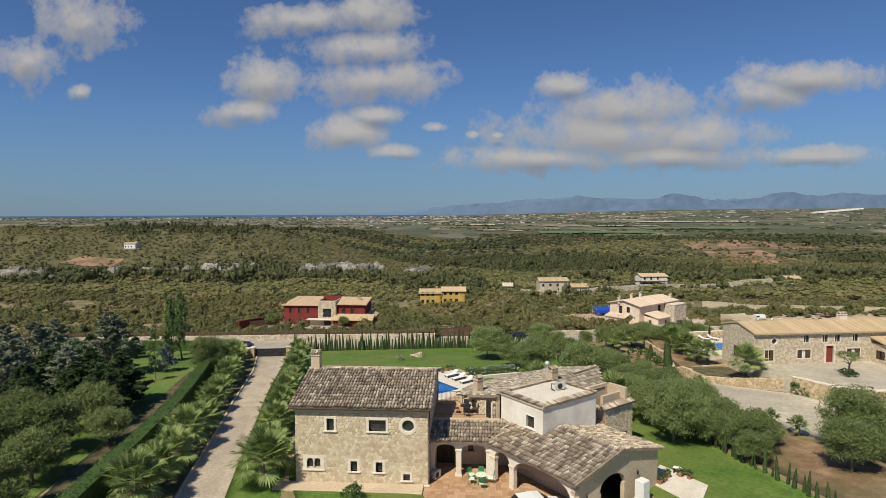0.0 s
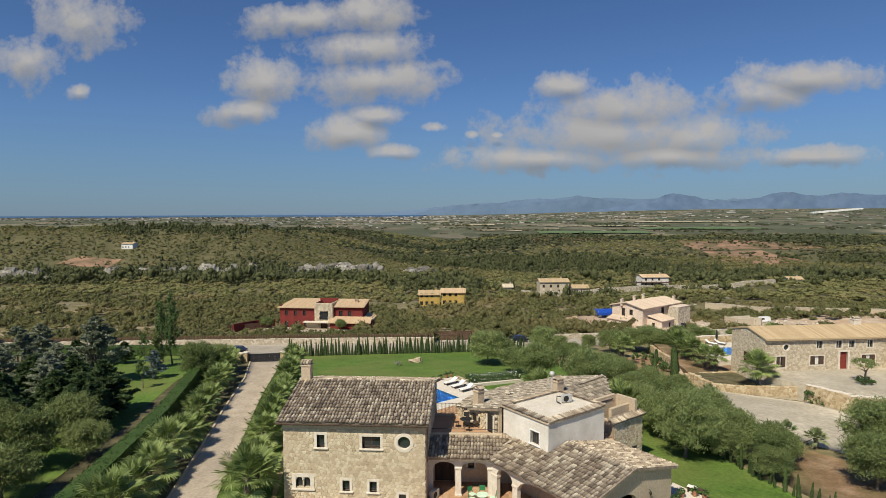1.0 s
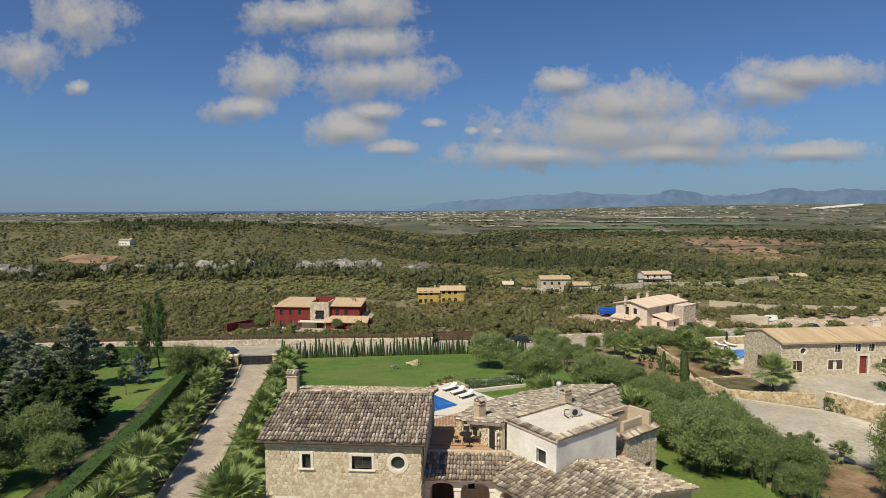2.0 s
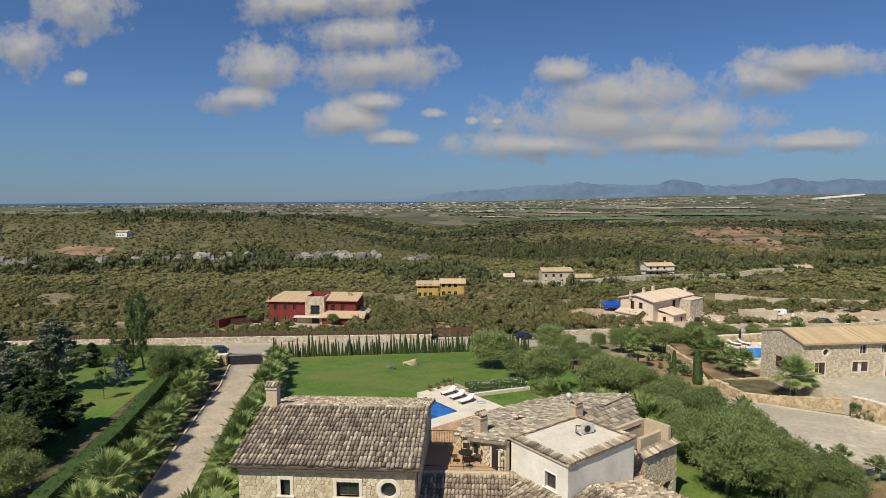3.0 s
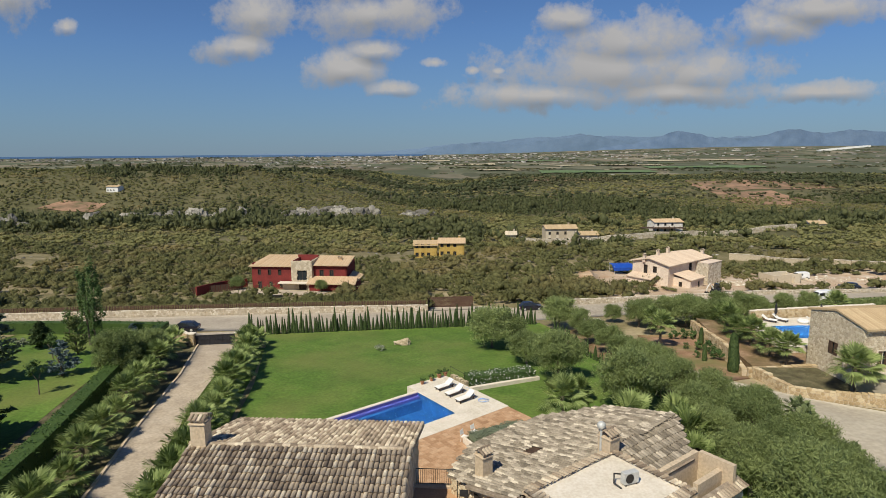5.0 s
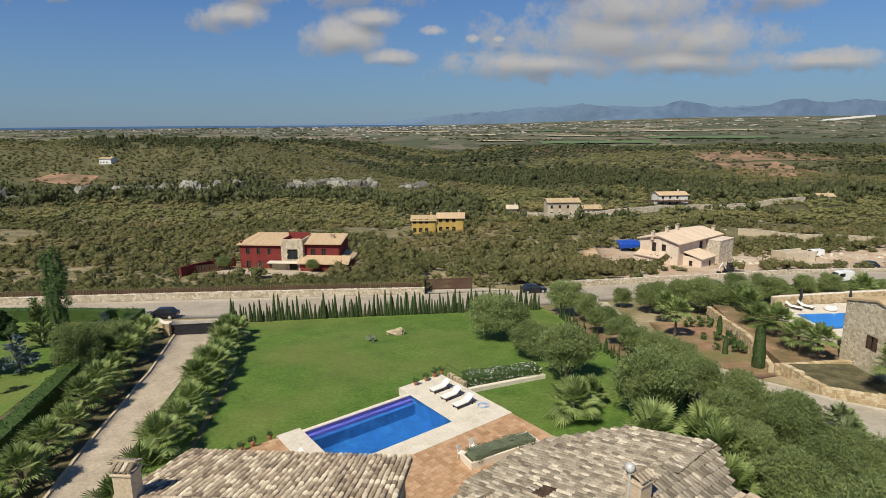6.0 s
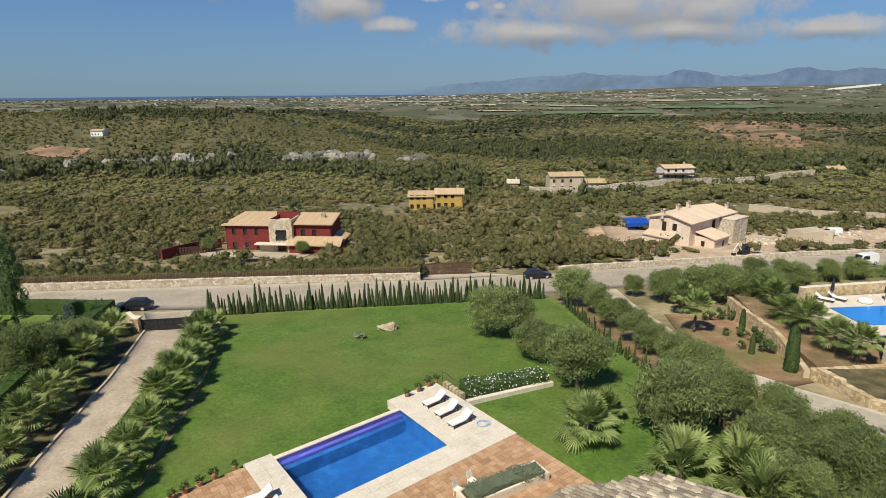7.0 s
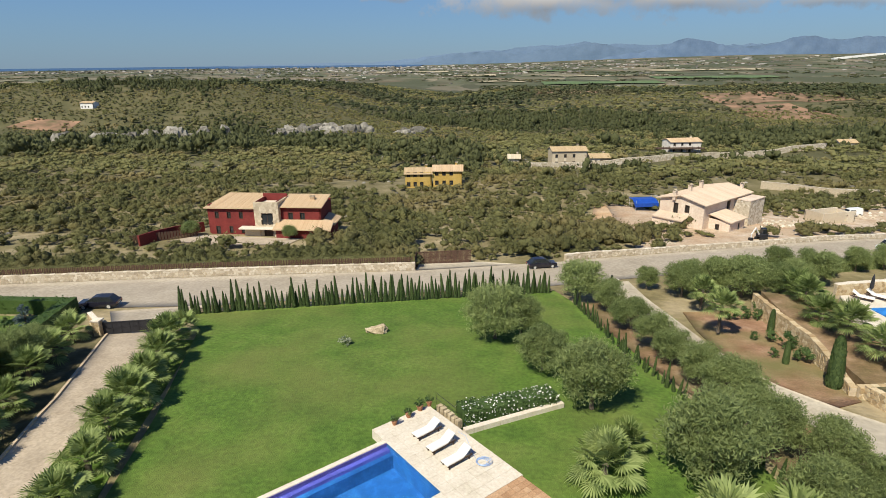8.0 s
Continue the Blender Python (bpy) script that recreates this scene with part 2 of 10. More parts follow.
TILE_TONES = [(0.18, (0.15, 0.115, 0.085)), (0.34, (0.27, 0.21, 0.15)), (0.52, (0.35, 0.285, 0.21)), (0.66, (0.42, 0.345, 0.255)), (0.8, (0.62, 0.53, 0.40))]
MAT = {
    "lawn": material("lawn", [(0.3, (0.062, 0.118, 0.018)), (0.52, (0.088, 0.155, 0.024)), (0.75, (0.12, 0.18, 0.036))], 0.35, rough=0.95, bump=0.9,
                     bump_scale=14, distance=0.06, big=0.55, big_scale=0.11, big_color=(0.18, 0.185, 0.055), fine=0.4),
    "scrub_soil": material("scrub_soil", [(0.3, (0.15, 0.125, 0.06)), (0.5, (0.25, 0.205, 0.11)), (0.68, (0.42, 0.34, 0.22))], 0.12, rough=0.95, bump=0.6,
                           bump_scale=1.5, distance=0.3, big=0.6, big_scale=0.02, big_color=(0.14, 0.13, 0.055)),
    "concrete": material("concrete", [(0.3, (0.34, 0.275, 0.205)), (0.55, (0.43, 0.355, 0.27)), (0.75, (0.49, 0.41, 0.32))], 0.5, rough=0.9, bump=0.25, big=0.4,
                         big_scale=0.12, big_color=(0.30, 0.26, 0.22)),
    "road": material("road", [(0.3, (0.31, 0.265, 0.205)), (0.55, (0.375, 0.325, 0.255)), (0.75, (0.43, 0.375, 0.305))], 0.3, rough=0.95, bump=0.3, big=0.4,
                     big_scale=0.06, big_color=(0.36, 0.31, 0.26)),
    "asphalt": material("asphalt", [(0.3, (0.36, 0.31, 0.235)), (0.55, (0.46, 0.405, 0.315)), (0.75, (0.56, 0.495, 0.395))], 0.25, rough=0.9, bump=0.3, big=0.55,
                        big_scale=0.1, big_color=(0.33, 0.30, 0.25)),
    "red_soil": material("red_soil", [(0.3, (0.22, 0.118, 0.068)), (0.55, (0.31, 0.185, 0.115)), (0.75, (0.41, 0.275, 0.185))], 0.6, rough=0.95, bump=0.7,
                         bump_scale=6, distance=0.1, big=0.75, big_scale=0.16, big_color=(0.15, 0.165, 0.055)),
    "sand": material("sand", [(0.3, (0.38, 0.27, 0.18)), (0.55, (0.48, 0.38, 0.28)), (0.75, (0.58, 0.5, 0.42))], 0.3, rough=0.95, bump=0.6, bump_scale=3,
                     distance=0.15, big=0.5, big_scale=0.1, big_color=(0.45, 0.27, 0.15)),
    "ochre_earth": material("ochre_earth", [(0.3, (0.36, 0.22, 0.12)), (0.55, (0.50, 0.34, 0.20)), (0.75, (0.60, 0.46, 0.31))], 0.35, rough=0.95, bump=0.7, bump_scale=3,
                            distance=0.15, big=0.4, big_scale=0.15, big_color=(0.58, 0.50, 0.40)),
    "mortar": material("mortar", [(0.3, (0.42, 0.34, 0.24)), (0.7, (0.56, 0.47, 0.34))], 3, bump=0.5),
    "stone": material("stone", [(0.1, (0.40, 0.31, 0.205)), (0.5, (0.55, 0.45, 0.315)), (0.9, (0.70, 0.61, 0.46))], 3, island=0.55, bump=0.6, bump_scale=18,
                      distance=0.03),
    "stone_piece": material("stone_piece", [(0.1, (0.40, 0.31, 0.205)), (0.5, (0.55, 0.45, 0.315)), (0.9, (0.70, 0.61, 0.46))], 3, per_object=0.55, bump=0.6,
                            bump_scale=18, distance=0.03),
    "wall_stone": material("wall_stone", [(0.1, (0.36, 0.30, 0.22)), (0.5, (0.52, 0.45, 0.35)), (0.9, (0.68, 0.62, 0.52))], 2, island=0.7, bump=0.6,
                           bump_scale=12, distance=0.04),
    "gold_stone": material("gold_stone", [(0.1, (0.33, 0.24, 0.13)), (0.5, (0.46, 0.35, 0.21)), (0.9, (0.60, 0.50, 0.34))], 2, island=0.7, bump=0.6,
                           bump_scale=12, distance=0.04),
    "grey_stone": material("grey_stone", [(0.1, (0.39, 0.32, 0.23)), (0.5, (0.52, 0.44, 0.325)), (0.9, (0.65, 0.57, 0.445))], 2, island=0.7, bump=0.6,
                           bump_scale=12, distance=0.04),
    "dressed": material("dressed", [(0.3, (0.60, 0.52, 0.42)), (0.7, (0.74, 0.66, 0.55))], 2, bump=0.3, fine=0.3),
    "tan_render": material("tan_render", [(0.3, (0.46, 0.36, 0.25)), (0.7, (0.58, 0.47, 0.34))], 0.8, bump=0.3, big=0.35, big_scale=0.4,
                           big_color=(0.36, 0.28, 0.2)),
    "pale_render": material("pale_render", [(0.3, (0.70, 0.65, 0.57)), (0.7, (0.82, 0.77, 0.69))], 0.6, bump=0.3, big=0.45, big_scale=0.5,
                            big_color=(0.46, 0.42, 0.36)),
    "pink_render": material("pink_render", [(0.3, (0.58, 0.45, 0.35)), (0.7, (0.72, 0.60, 0.49))], 0.4, bump=0.3, big=0.3, big_scale=0.3,
                            big_color=(0.50, 0.40, 0.33)),
    "red_render": material("red_render", [(0.3, (0.14, 0.022, 0.020)), (0.7, (0.21, 0.036, 0.032))], 0.6, bump=0.3, big=0.3, big_scale=0.4,
                           big_color=(0.14, 0.03, 0.03)),
    "yellow_render": material("yellow_render", [(0.3, (0.42, 0.28, 0.07)), (0.7, (0.52, 0.36, 0.11))], 0.5, bump=0.3),
    "tile": material("tile", TILE_TONES, 2.2, island=0.62, bump=0.5, bump_scale=22, fine=0.45),
    "tile_piece": material("tile_piece", TILE_TONES, 2.2, per_object=0.62, bump=0.5, bump_scale=22, fine=0.45),
    # Greyer and a little darker than tile; laid on the back wing only.
    "grey_tile": material("grey_tile", [(0.18, (0.13, 0.11, 0.085)), (0.36, (0.22, 0.185, 0.14)), (0.55, (0.285, 0.245, 0.19)), (0.7, (0.36, 0.31, 0.245)), (0.82, (0.54, 0.47, 0.37))],
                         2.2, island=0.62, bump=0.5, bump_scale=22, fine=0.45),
    "pale_tile": material("pale_tile", [(0.1, (0.46, 0.35, 0.26)), (0.5, (0.55, 0.43, 0.325)), (0.9, (0.62, 0.50, 0.39))], 1.5, island=0.5, bump=0.4, big=0.3, big_scale=0.3,
                          big_color=(0.45, 0.36, 0.29)),
    "under_tile": material("under_tile", [(0.3, (0.17, 0.135, 0.10)), (0.5, (0.25, 0.20, 0.15)), (0.7, (0.36, 0.30, 0.23))], 3, bump=0.5, fine=0.4),
    "sand_tile": material("sand_tile", [(0.1, (0.34, 0.245, 0.14)), (0.5, (0.43, 0.32, 0.19)), (0.9, (0.52, 0.40, 0.25))], 1.5, island=0.6, bump=0.4),
    "orange_tile": material("orange_tile", [(0.1, (0.41, 0.28, 0.165)), (0.5, (0.50, 0.36, 0.225)), (0.9, (0.58, 0.445, 0.295))], 1.5, island=0.6, bump=0.4),
    "terracotta": material("terracotta", [(0.1, (0.30, 0.17, 0.09)), (0.5, (0.42, 0.255, 0.145)), (0.9, (0.52, 0.35, 0.22))], 1.2, island=0.55, bump=0.3),
    "terracotta_piece": material("terracotta_piece", [(0.1, (0.30, 0.17, 0.09)), (0.5, (0.42, 0.255, 0.145)), (0.9, (0.52, 0.35, 0.22))], 1.2,
                                 per_object=0.55, bump=0.3),
    "limestone": material("limestone", [(0.3, (0.56, 0.495, 0.40)), (0.7, (0.69, 0.62, 0.52))], 0.8, bump=0.2, fine=0.2),
    "pool_tile": material("pool_tile", [(0.3, (0.010, 0.050, 0.155)), (0.5, (0.013, 0.072, 0.20)), (0.7, (0.026, 0.115, 0.27))], 1.2, island=0.0, bump=0.1, rough=0.3),
    "pool_violet": material("pool_violet", [(0.1, (0.055, 0.050, 0.20)), (0.9, (0.095, 0.085, 0.29))], 1.2, bump=0.1, rough=0.3),
    "pool_light": material("pool_light", [(0.1, (0.012, 0.11, 0.29)), (0.9, (0.03, 0.17, 0.38))], 0.8, bump=0.1, rough=0.3),
    "white_paint": material("white_paint", [(0.3, (0.70, 0.69, 0.66)), (0.7, (0.82, 0.81, 0.78))], 2, bump=0.05, rough=0.5, fine=0.1),
    "white_cloth": material("white_cloth", [(0.3, (0.72, 0.70, 0.66)), (0.7, (0.82, 0.80, 0.76))], 4, bump=0.3, bump_scale=60),
    "dark_wood": material("dark_wood", [(0.3, (0.045, 0.028, 0.02)), (0.7, (0.10, 0.062, 0.042))], 4, bump=0.4, stretch=(1, 1, 0.2)),
    "red_wood": material("red_wood", [(0.3, (0.16, 0.03, 0.02)), (0.7, (0.24, 0.05, 0.035))], 4, bump=0.3),
    "fence_wood": material("fence_wood", [(0.2, (0.055, 0.032, 0.024)), (0.8, (0.13, 0.075, 0.052))], 2, island=0.5, bump=0.3),
    "iron": material("iron", [(0.3, (0.02, 0.02, 0.022)), (0.7, (0.05, 0.048, 0.045))], 6, rough=0.5, bump=0.2, metal=0.4),
    "gate_paint": material("gate_paint", [(0.3, (0.018, 0.018, 0.022)), (0.7, (0.034, 0.034, 0.04))], 3, rough=0.55, bump=0.1),
    "grey_metal": material("grey_metal", [(0.3, (0.42, 0.42, 0.40)), (0.7, (0.60, 0.60, 0.57))], 4, rough=0.45, bump=0.05, metal=0.2),
    # Near-black for the shade inside openings, and for the fan grille.
    "painted_dark": material("painted_dark", [(0.3, (0.018, 0.016, 0.014)), (0.7, (0.035, 0.03, 0.026))], 3, rough=0.7, bump=0.1),
    "bark": material("bark", [(0.3, (0.09, 0.07, 0.05)), (0.7, (0.2, 0.165, 0.13))], 5, bump=0.9, distance=0.05, stretch=(1, 1, 0.25)),
    "rock": material("rock", [(0.3, (0.08, 0.075, 0.064)), (0.5, (0.20, 0.187, 0.16)), (0.72, (0.40, 0.375, 0.325))], 0.4, bump=0.9, bump_scale=2, distance=0.4,
                     island=0.25),
    "pale_rock": material("pale_rock", [(0.3, (0.24, 0.19, 0.12)), (0.55, (0.44, 0.36, 0.24)), (0.8, (0.60, 0.52, 0.38))], 2, bump=0.8, distance=0.08),
    "blue_tarp": material("blue_tarp", [(0.3, (0.01, 0.05, 0.32)), (0.7, (0.02, 0.09, 0.45))], 2, rough=0.45, bump=0.4, distance=0.05),
    "blue_hose": material("blue_hose", [(0.3, (0.25, 0.36, 0.62)), (0.7, (0.36, 0.48, 0.75))], 4, rough=0.5, bump=0.1),
    "green_plastic": material("green_plastic", [(0.3, (0.02, 0.13, 0.05)), (0.7, (0.04, 0.2, 0.08))], 4, rough=0.4, bump=0.05),
    "mint_cloth": material("mint_cloth", [(0.3, (0.50, 0.68, 0.50)), (0.7, (0.68, 0.80, 0.64))], 4, bump=0.2),
    "yellow_plastic": material("yellow_plastic", [(0.3, (0.7, 0.5, 0.02)), (0.7, (0.8, 0.6, 0.05))], 4, rough=0.4, bump=0.05),
    "pot_clay": material("pot_clay", [(0.3, (0.28, 0.13, 0.07)), (0.7, (0.4, 0.2, 0.11))], 5, bump=0.3),
    "dry_bank": material("dry_bank", [(0.3, (0.13, 0.085, 0.04)), (0.5, (0.22, 0.138, 0.078)), (0.7, (0.34, 0.235, 0.15))], 0.5, bump=0.8, bump_scale=5, distance=0.12, big=0.6,
                         big_scale=0.2, big_color=(0.10, 0.11, 0.04)),
    "mulch": material("mulch", [(0.3, (0.06, 0.05, 0.028)), (0.5, (0.10, 0.09, 0.045)), (0.7, (0.17, 0.14, 0.08))], 0.8, bump=0.7, bump_scale=8, distance=0.08),
    "car_white": material("car_white", [(0.3, (0.74, 0.74, 0.73)), (0.7, (0.8, 0.8, 0.79))], 1, rough=0.25, bump=0, fine=0.05, spec=0.6),
    "car_black": material("car_black", [(0.3, (0.012, 0.012, 0.02)), (0.7, (0.02, 0.02, 0.03))], 1, rough=0.2, bump=0, fine=0.05, spec=0.7),
    "car_glass": material("car_glass", [(0.3, (0.015, 0.018, 0.02)), (0.7, (0.03, 0.034, 0.036))], 1, rough=0.08, bump=0, fine=0, spec=0.8),
    "tyre": material("tyre", [(0.3, (0.015, 0.015, 0.015)), (0.7, (0.03, 0.03, 0.03))], 8, bump=0.2),
    "tail_red": material("tail_red", [(0.3, (0.35, 0.01, 0.01)), (0.7, (0.45, 0.02, 0.02))], 2, rough=0.3, bump=0),
    "chrome": material("chrome", [(0.3, (0.55, 0.55, 0.55)), (0.7, (0.7, 0.7, 0.7))], 2, rough=0.2, bump=0, metal=0.9),
    "cushion_beige": material("cushion_beige", [(0.3, (0.55, 0.48, 0.38)), (0.7, (0.66, 0.6, 0.5))], 4, bump=0.2),
    "olive_leaf": leaf_material("olive_leaf", (0.138, 0.186, 0.064), (0.385, 0.45, 0.182), 0.8, thin=0.42, island=0.35, relief=0.10, relief_scale=7.0),
    "scrub_leaf": leaf_material("scrub_leaf", (0.112, 0.118, 0.044), (0.315, 0.308, 0.125), 0.28, dry=(0.35, 0.285, 0.13), thin=0.38, island=0.2, relief=0.35,
                                relief_scale=2.6),
    "wood_leaf": leaf_material("wood_leaf", (0.060, 0.075, 0.030), (0.17, 0.18, 0.075), 0.12, thin=0.35, island=0.2, relief=0.6, relief_scale=1.3),
    "far_leaf": leaf_material("far_leaf", (0.042, 0.056, 0.024), (0.115, 0.125, 0.055), 0.05, dry=(0.15, 0.125, 0.065), thin=0.15, island=0.3, relief=1.2,
                              relief_scale=0.5),
    "feather_leaf": leaf_material("feather_leaf", (0.085, 0.118, 0.032), (0.27, 0.315, 0.12), 0.8),
    "conifer_leaf": leaf_material("conifer_leaf", (0.04, 0.074, 0.028), (0.13, 0.185, 0.072), 0.8, thin=0.25),
    "dark_leaf": leaf_material("dark_leaf", (0.038, 0.08, 0.022), (0.13, 0.2, 0.065), 0.8),
    "silver_leaf": leaf_material("silver_leaf", (0.17, 0.20, 0.125), (0.42, 0.45, 0.33), 0.8, thin=0.35),
    "blue_leaf": leaf_material("blue_leaf", (0.06, 0.10, 0.11), (0.19, 0.25, 0.26), 0.8),
    "cypress_leaf": leaf_material("cypress_leaf", (0.03, 0.058, 0.018), (0.10, 0.145, 0.048), 1.2),
    "hedge_leaf": leaf_material("hedge_leaf", (0.032, 0.072, 0.016), (0.105, 0.165, 0.045), 0.9),
    "palm_leaf": leaf_material("palm_leaf", (0.115, 0.17, 0.045), (0.39, 0.465, 0.18), 0.8, thin=0.4),
    "palm_blue": leaf_material("palm_blue", (0.15, 0.2, 0.08), (0.38, 0.43, 0.22), 0.8, thin=0.4),
    "lavender": leaf_material("lavender", (0.10, 0.14, 0.085), (0.24, 0.27, 0.18), 1.5),
    "petal": leaf_material("petal", (0.68, 0.68, 0.62), (0.85, 0.85, 0.82), 2),
}


def glass_material():
    m = bpy.data.materials.new("window_glass")
    m.use_nodes = True
    b = m.node_tree.nodes["Principled BSDF"]
    b.inputs["Base Color"].default_value = (0.03, 0.035, 0.04, 1)
    b.inputs["Roughness"].default_value, b.inputs["Specular IOR Level"].default_value = 0.05, 0.8
    return m


def water_material(name, tint, rough, scale, strength):
    m = bpy.data.materials.new(name)
    m.use_nodes = True
    t = m.node_tree
    b = t.nodes["Principled BSDF"]
    b.inputs["Base Color"].default_value = (*tint, 1)
    b.inputs["Roughness"].default_value, b.inputs["IOR"].default_value = rough, 1.33
    b.inputs["Transmission Weight"].default_value = 1.0
    geo = t.nodes.new("ShaderNodeNewGeometry")
    n = node(t, "ShaderNodeTexNoise", [("Vector", geo.outputs["Position"])], Scale=scale, Detail=3.0)
    bp = node(t, "ShaderNodeBump", [("Height", n.outputs[0])], Strength=strength, Distance=0.03)
    t.links.new(bp.outputs[0], b.inputs["Normal"])
    return m


MAT["glass"] = glass_material()
MAT["pool_water"] = water_material("pool_water", (0.70, 0.82, 1.0), 0.03, 2.5, 0.25)


# ---- mesh helpers ----
class Shape:
    """Vertices and faces gathered piece by piece, then linked as one mesh."""

    def __init__(self):
        self.v, self.f = [], []

    def face(self, pts):
        i = len(self.v)
        self.v.extend(tuple(p) for p in pts)
        self.f.append(tuple(range(i, i + len(pts))))

    def solid(self, bottom, top):
        """A prism between two rings of equal length, both counter-clockwise seen from the top."""
        i, n = len(self.v), len(bottom)
        self.v.extend(tuple(p) for p in bottom)
        self.v.extend(tuple(p) for p in top)
        self.f.append(tuple(range(i + n - 1, i - 1, -1)))
        self.f.append(tuple(range(i + n, i + 2 * n)))
        for k in range(n):
            j = (k + 1) % n
            self.f.append((i + k, i + j, i + n + j, i + n + k))

    def box(self, x0, x1, y0, y1, z0, z1, m=None, bevel=0.0):
        b = bevel
        ring = [(x0, y0), (x1, y0), (x1, y1), (x0, y1)]
        lo = [Vector((x, y, z0)) for x, y in ring]
        hi = [Vector((x, y, z1 - b)) for x, y in ring]
        if m is not None:
            lo, hi = [m @ p for p in lo], [m @ p for p in hi]
        if not b:
            self.solid(lo, hi)
            return
        cx, cy = (x0 + x1) / 2, (y0 + y1) / 2
        cap = [Vector((x + math.copysign(b, cx - x), y + math.copysign(b, cy - y), z1)) for x, y in ring]
        cap = [m @ p for p in cap] if m is not None else cap
        self.loft([lo, hi, cap])

    def loft(self, rings, caps=True):
        i, n = len(self.v), len(rings[0])
        for r in rings:
            self.v.extend(tuple(p) for p in r)
        for a in range(len(rings) - 1):
            for k in range(n):
                j = (k + 1) % n
                self.f.append((i + a * n + k, i + a * n + j, i + (a + 1) * n + j, i + (a + 1) * n + k))
        if caps:
            self.f.append(tuple(range(i + n - 1, i - 1, -1)))
            self.f.append(tuple(range(i + (len(rings) - 1) * n, i + len(rings) * n)))

    def tube(self, pts, radii, sides=7, caps=True):
        pts = [Vector(p) for p in pts]
        radii = radii if isinstance(radii, (list, tuple)) else [radii] * len(pts)
        rings = []
        for k, p in enumerate(pts):
            d = (pts[min(k + 1, len(pts) - 1)] - pts[max(k - 1, 0)]).normalized()
            a = d.cross(Vector((0.13, 0.31, 1)) if abs(d.z) < 0.95 else Vector((1, 0.2, 0))).normalized()
            b = d.cross(a)
            rings.append([p + radii[k] * (math.cos(q) * a + math.sin(q) * b) for q in (2 * math.pi * s / sides for s in range(sides))])
        self.loft(rings, caps)

    def mesh(self, name):
        me = bpy.data.meshes.new(name)
        me.from_pydata(self.v, [], self.f)
        me.validate()
        return me


def mass(name, verts, faces):
    """A mesh from numpy arrays (n, 3) and (m, 3 or 4)."""
    me = bpy.data.meshes.new(name)
    k = faces.shape[1]
    me.vertices.add(len(verts))
    me.vertices.foreach_set("co", verts.astype(np.float32).ravel())
    me.loops.add(faces.size)
    me.loops.foreach_set("vertex_index", faces.astype(np.int32).ravel())
    me.polygons.add(len(faces))
    me.polygons.foreach_set("loop_start", np.arange(0, faces.size, k, dtype=np.int32))
    me.update(calc_edges=True)
    return me


def thing(name, at, label, category, group="", kind="", turn=0):
    ob = new(name)
    ob.empty_display_size = 0.3
    ob.matrix_basis = pose(*at, 0, 0, turn)
    return tagged(ob, label, category, group, kind)


def part(name, shape, mat, parent=None, label="", smooth=False):
    me = shape.mesh(name) if isinstance(shape, Shape) else shape
    me.materials.append(MAT[mat] if isinstance(mat, str) else mat)
    if smooth:
        me.polygons.foreach_set("use_smooth", np.ones(len(me.polygons), dtype=bool))
    ob = new(name, me)
    if parent is not None:
        ob.parent = parent
    if label:
        ob["label"] = label
    return ob
# ---- terrain ----
PROFILE_Y = np.array([-150, 45, 56, 62, 72, 80, 97, 108, 117, 130, 145, 165, 240, 330, 420, 600, 800, 1000, 1400, 2000, 3000, 4300, 4950])
PROFILE_Z = np.array([4.2, 3.3, 2.95, 2.55, 2.25, 1.85, 0.35, -0.7, -1.4, -2.5, -3.8, -6.0, -10, -14.5, -21, -30, -38, -43, -40, -21, -6, 8, 20])


def step01(x):
    x = np.clip(x, 0, 1)
    return x * x * (3 - 2 * x)


def height(x, y):
    """The ground's height: a gentle fall from the villa into the valley, a ridge beyond it, and the plain to the coast."""
    x, y = np.asarray(x, float), np.asarray(y, float)
    z = np.interp(y, PROFILE_Y, PROFILE_Z)
    ridge = step01((y - 430 + (-x - 200) * 0.25) / 220) * step01((-x - 30) / 250) * (1 - step01((y - 900) / 1000))
    z = z + 40 * ridge
    # a wooded rise before the plain, and the plain climbing inland towards the mountains
    z = z + 25 * step01((y - 470) / 430) * step01((x + 160) / 240) * (1 - step01((y - 1060) / 340))
    z = z + 46 * step01((y - 2100) / 2700) * step01((x + 500) / 2600)
    # cuttings under the pool terrace, the patio and the house
    c, s = math.cos(radians(41.5)), math.sin(radians(41.5))
    u, v = (x + 4.7) * c + (y - 66.2) * s, -(x + 4.7) * s + (y - 66.2) * c
    z = z - 2.2 * np.clip(np.minimum(np.minimum(u + 7.3, 13.9 - u), np.minimum(v + 9.2, 6.0 - v)) / 1.0, 0, 1)
    z = z - 0.6 * np.clip(np.minimum(np.minimum(x - 0.9, 18.0 - x), np.minimum(y - 30.5, 56 - y)) / 0.9, 0, 1)
    wild = step01((y - 125) / 60)
    z = z + wild * (0.7 * np.sin(x * 0.071 + y * 0.03) + 0.6 * np.sin(y * 0.093 - x * 0.021) + 0.3 * np.sin(x * 0.23) * np.sin(y * 0.19))
    return z


def h(x, y):
    return float(height(x, y))


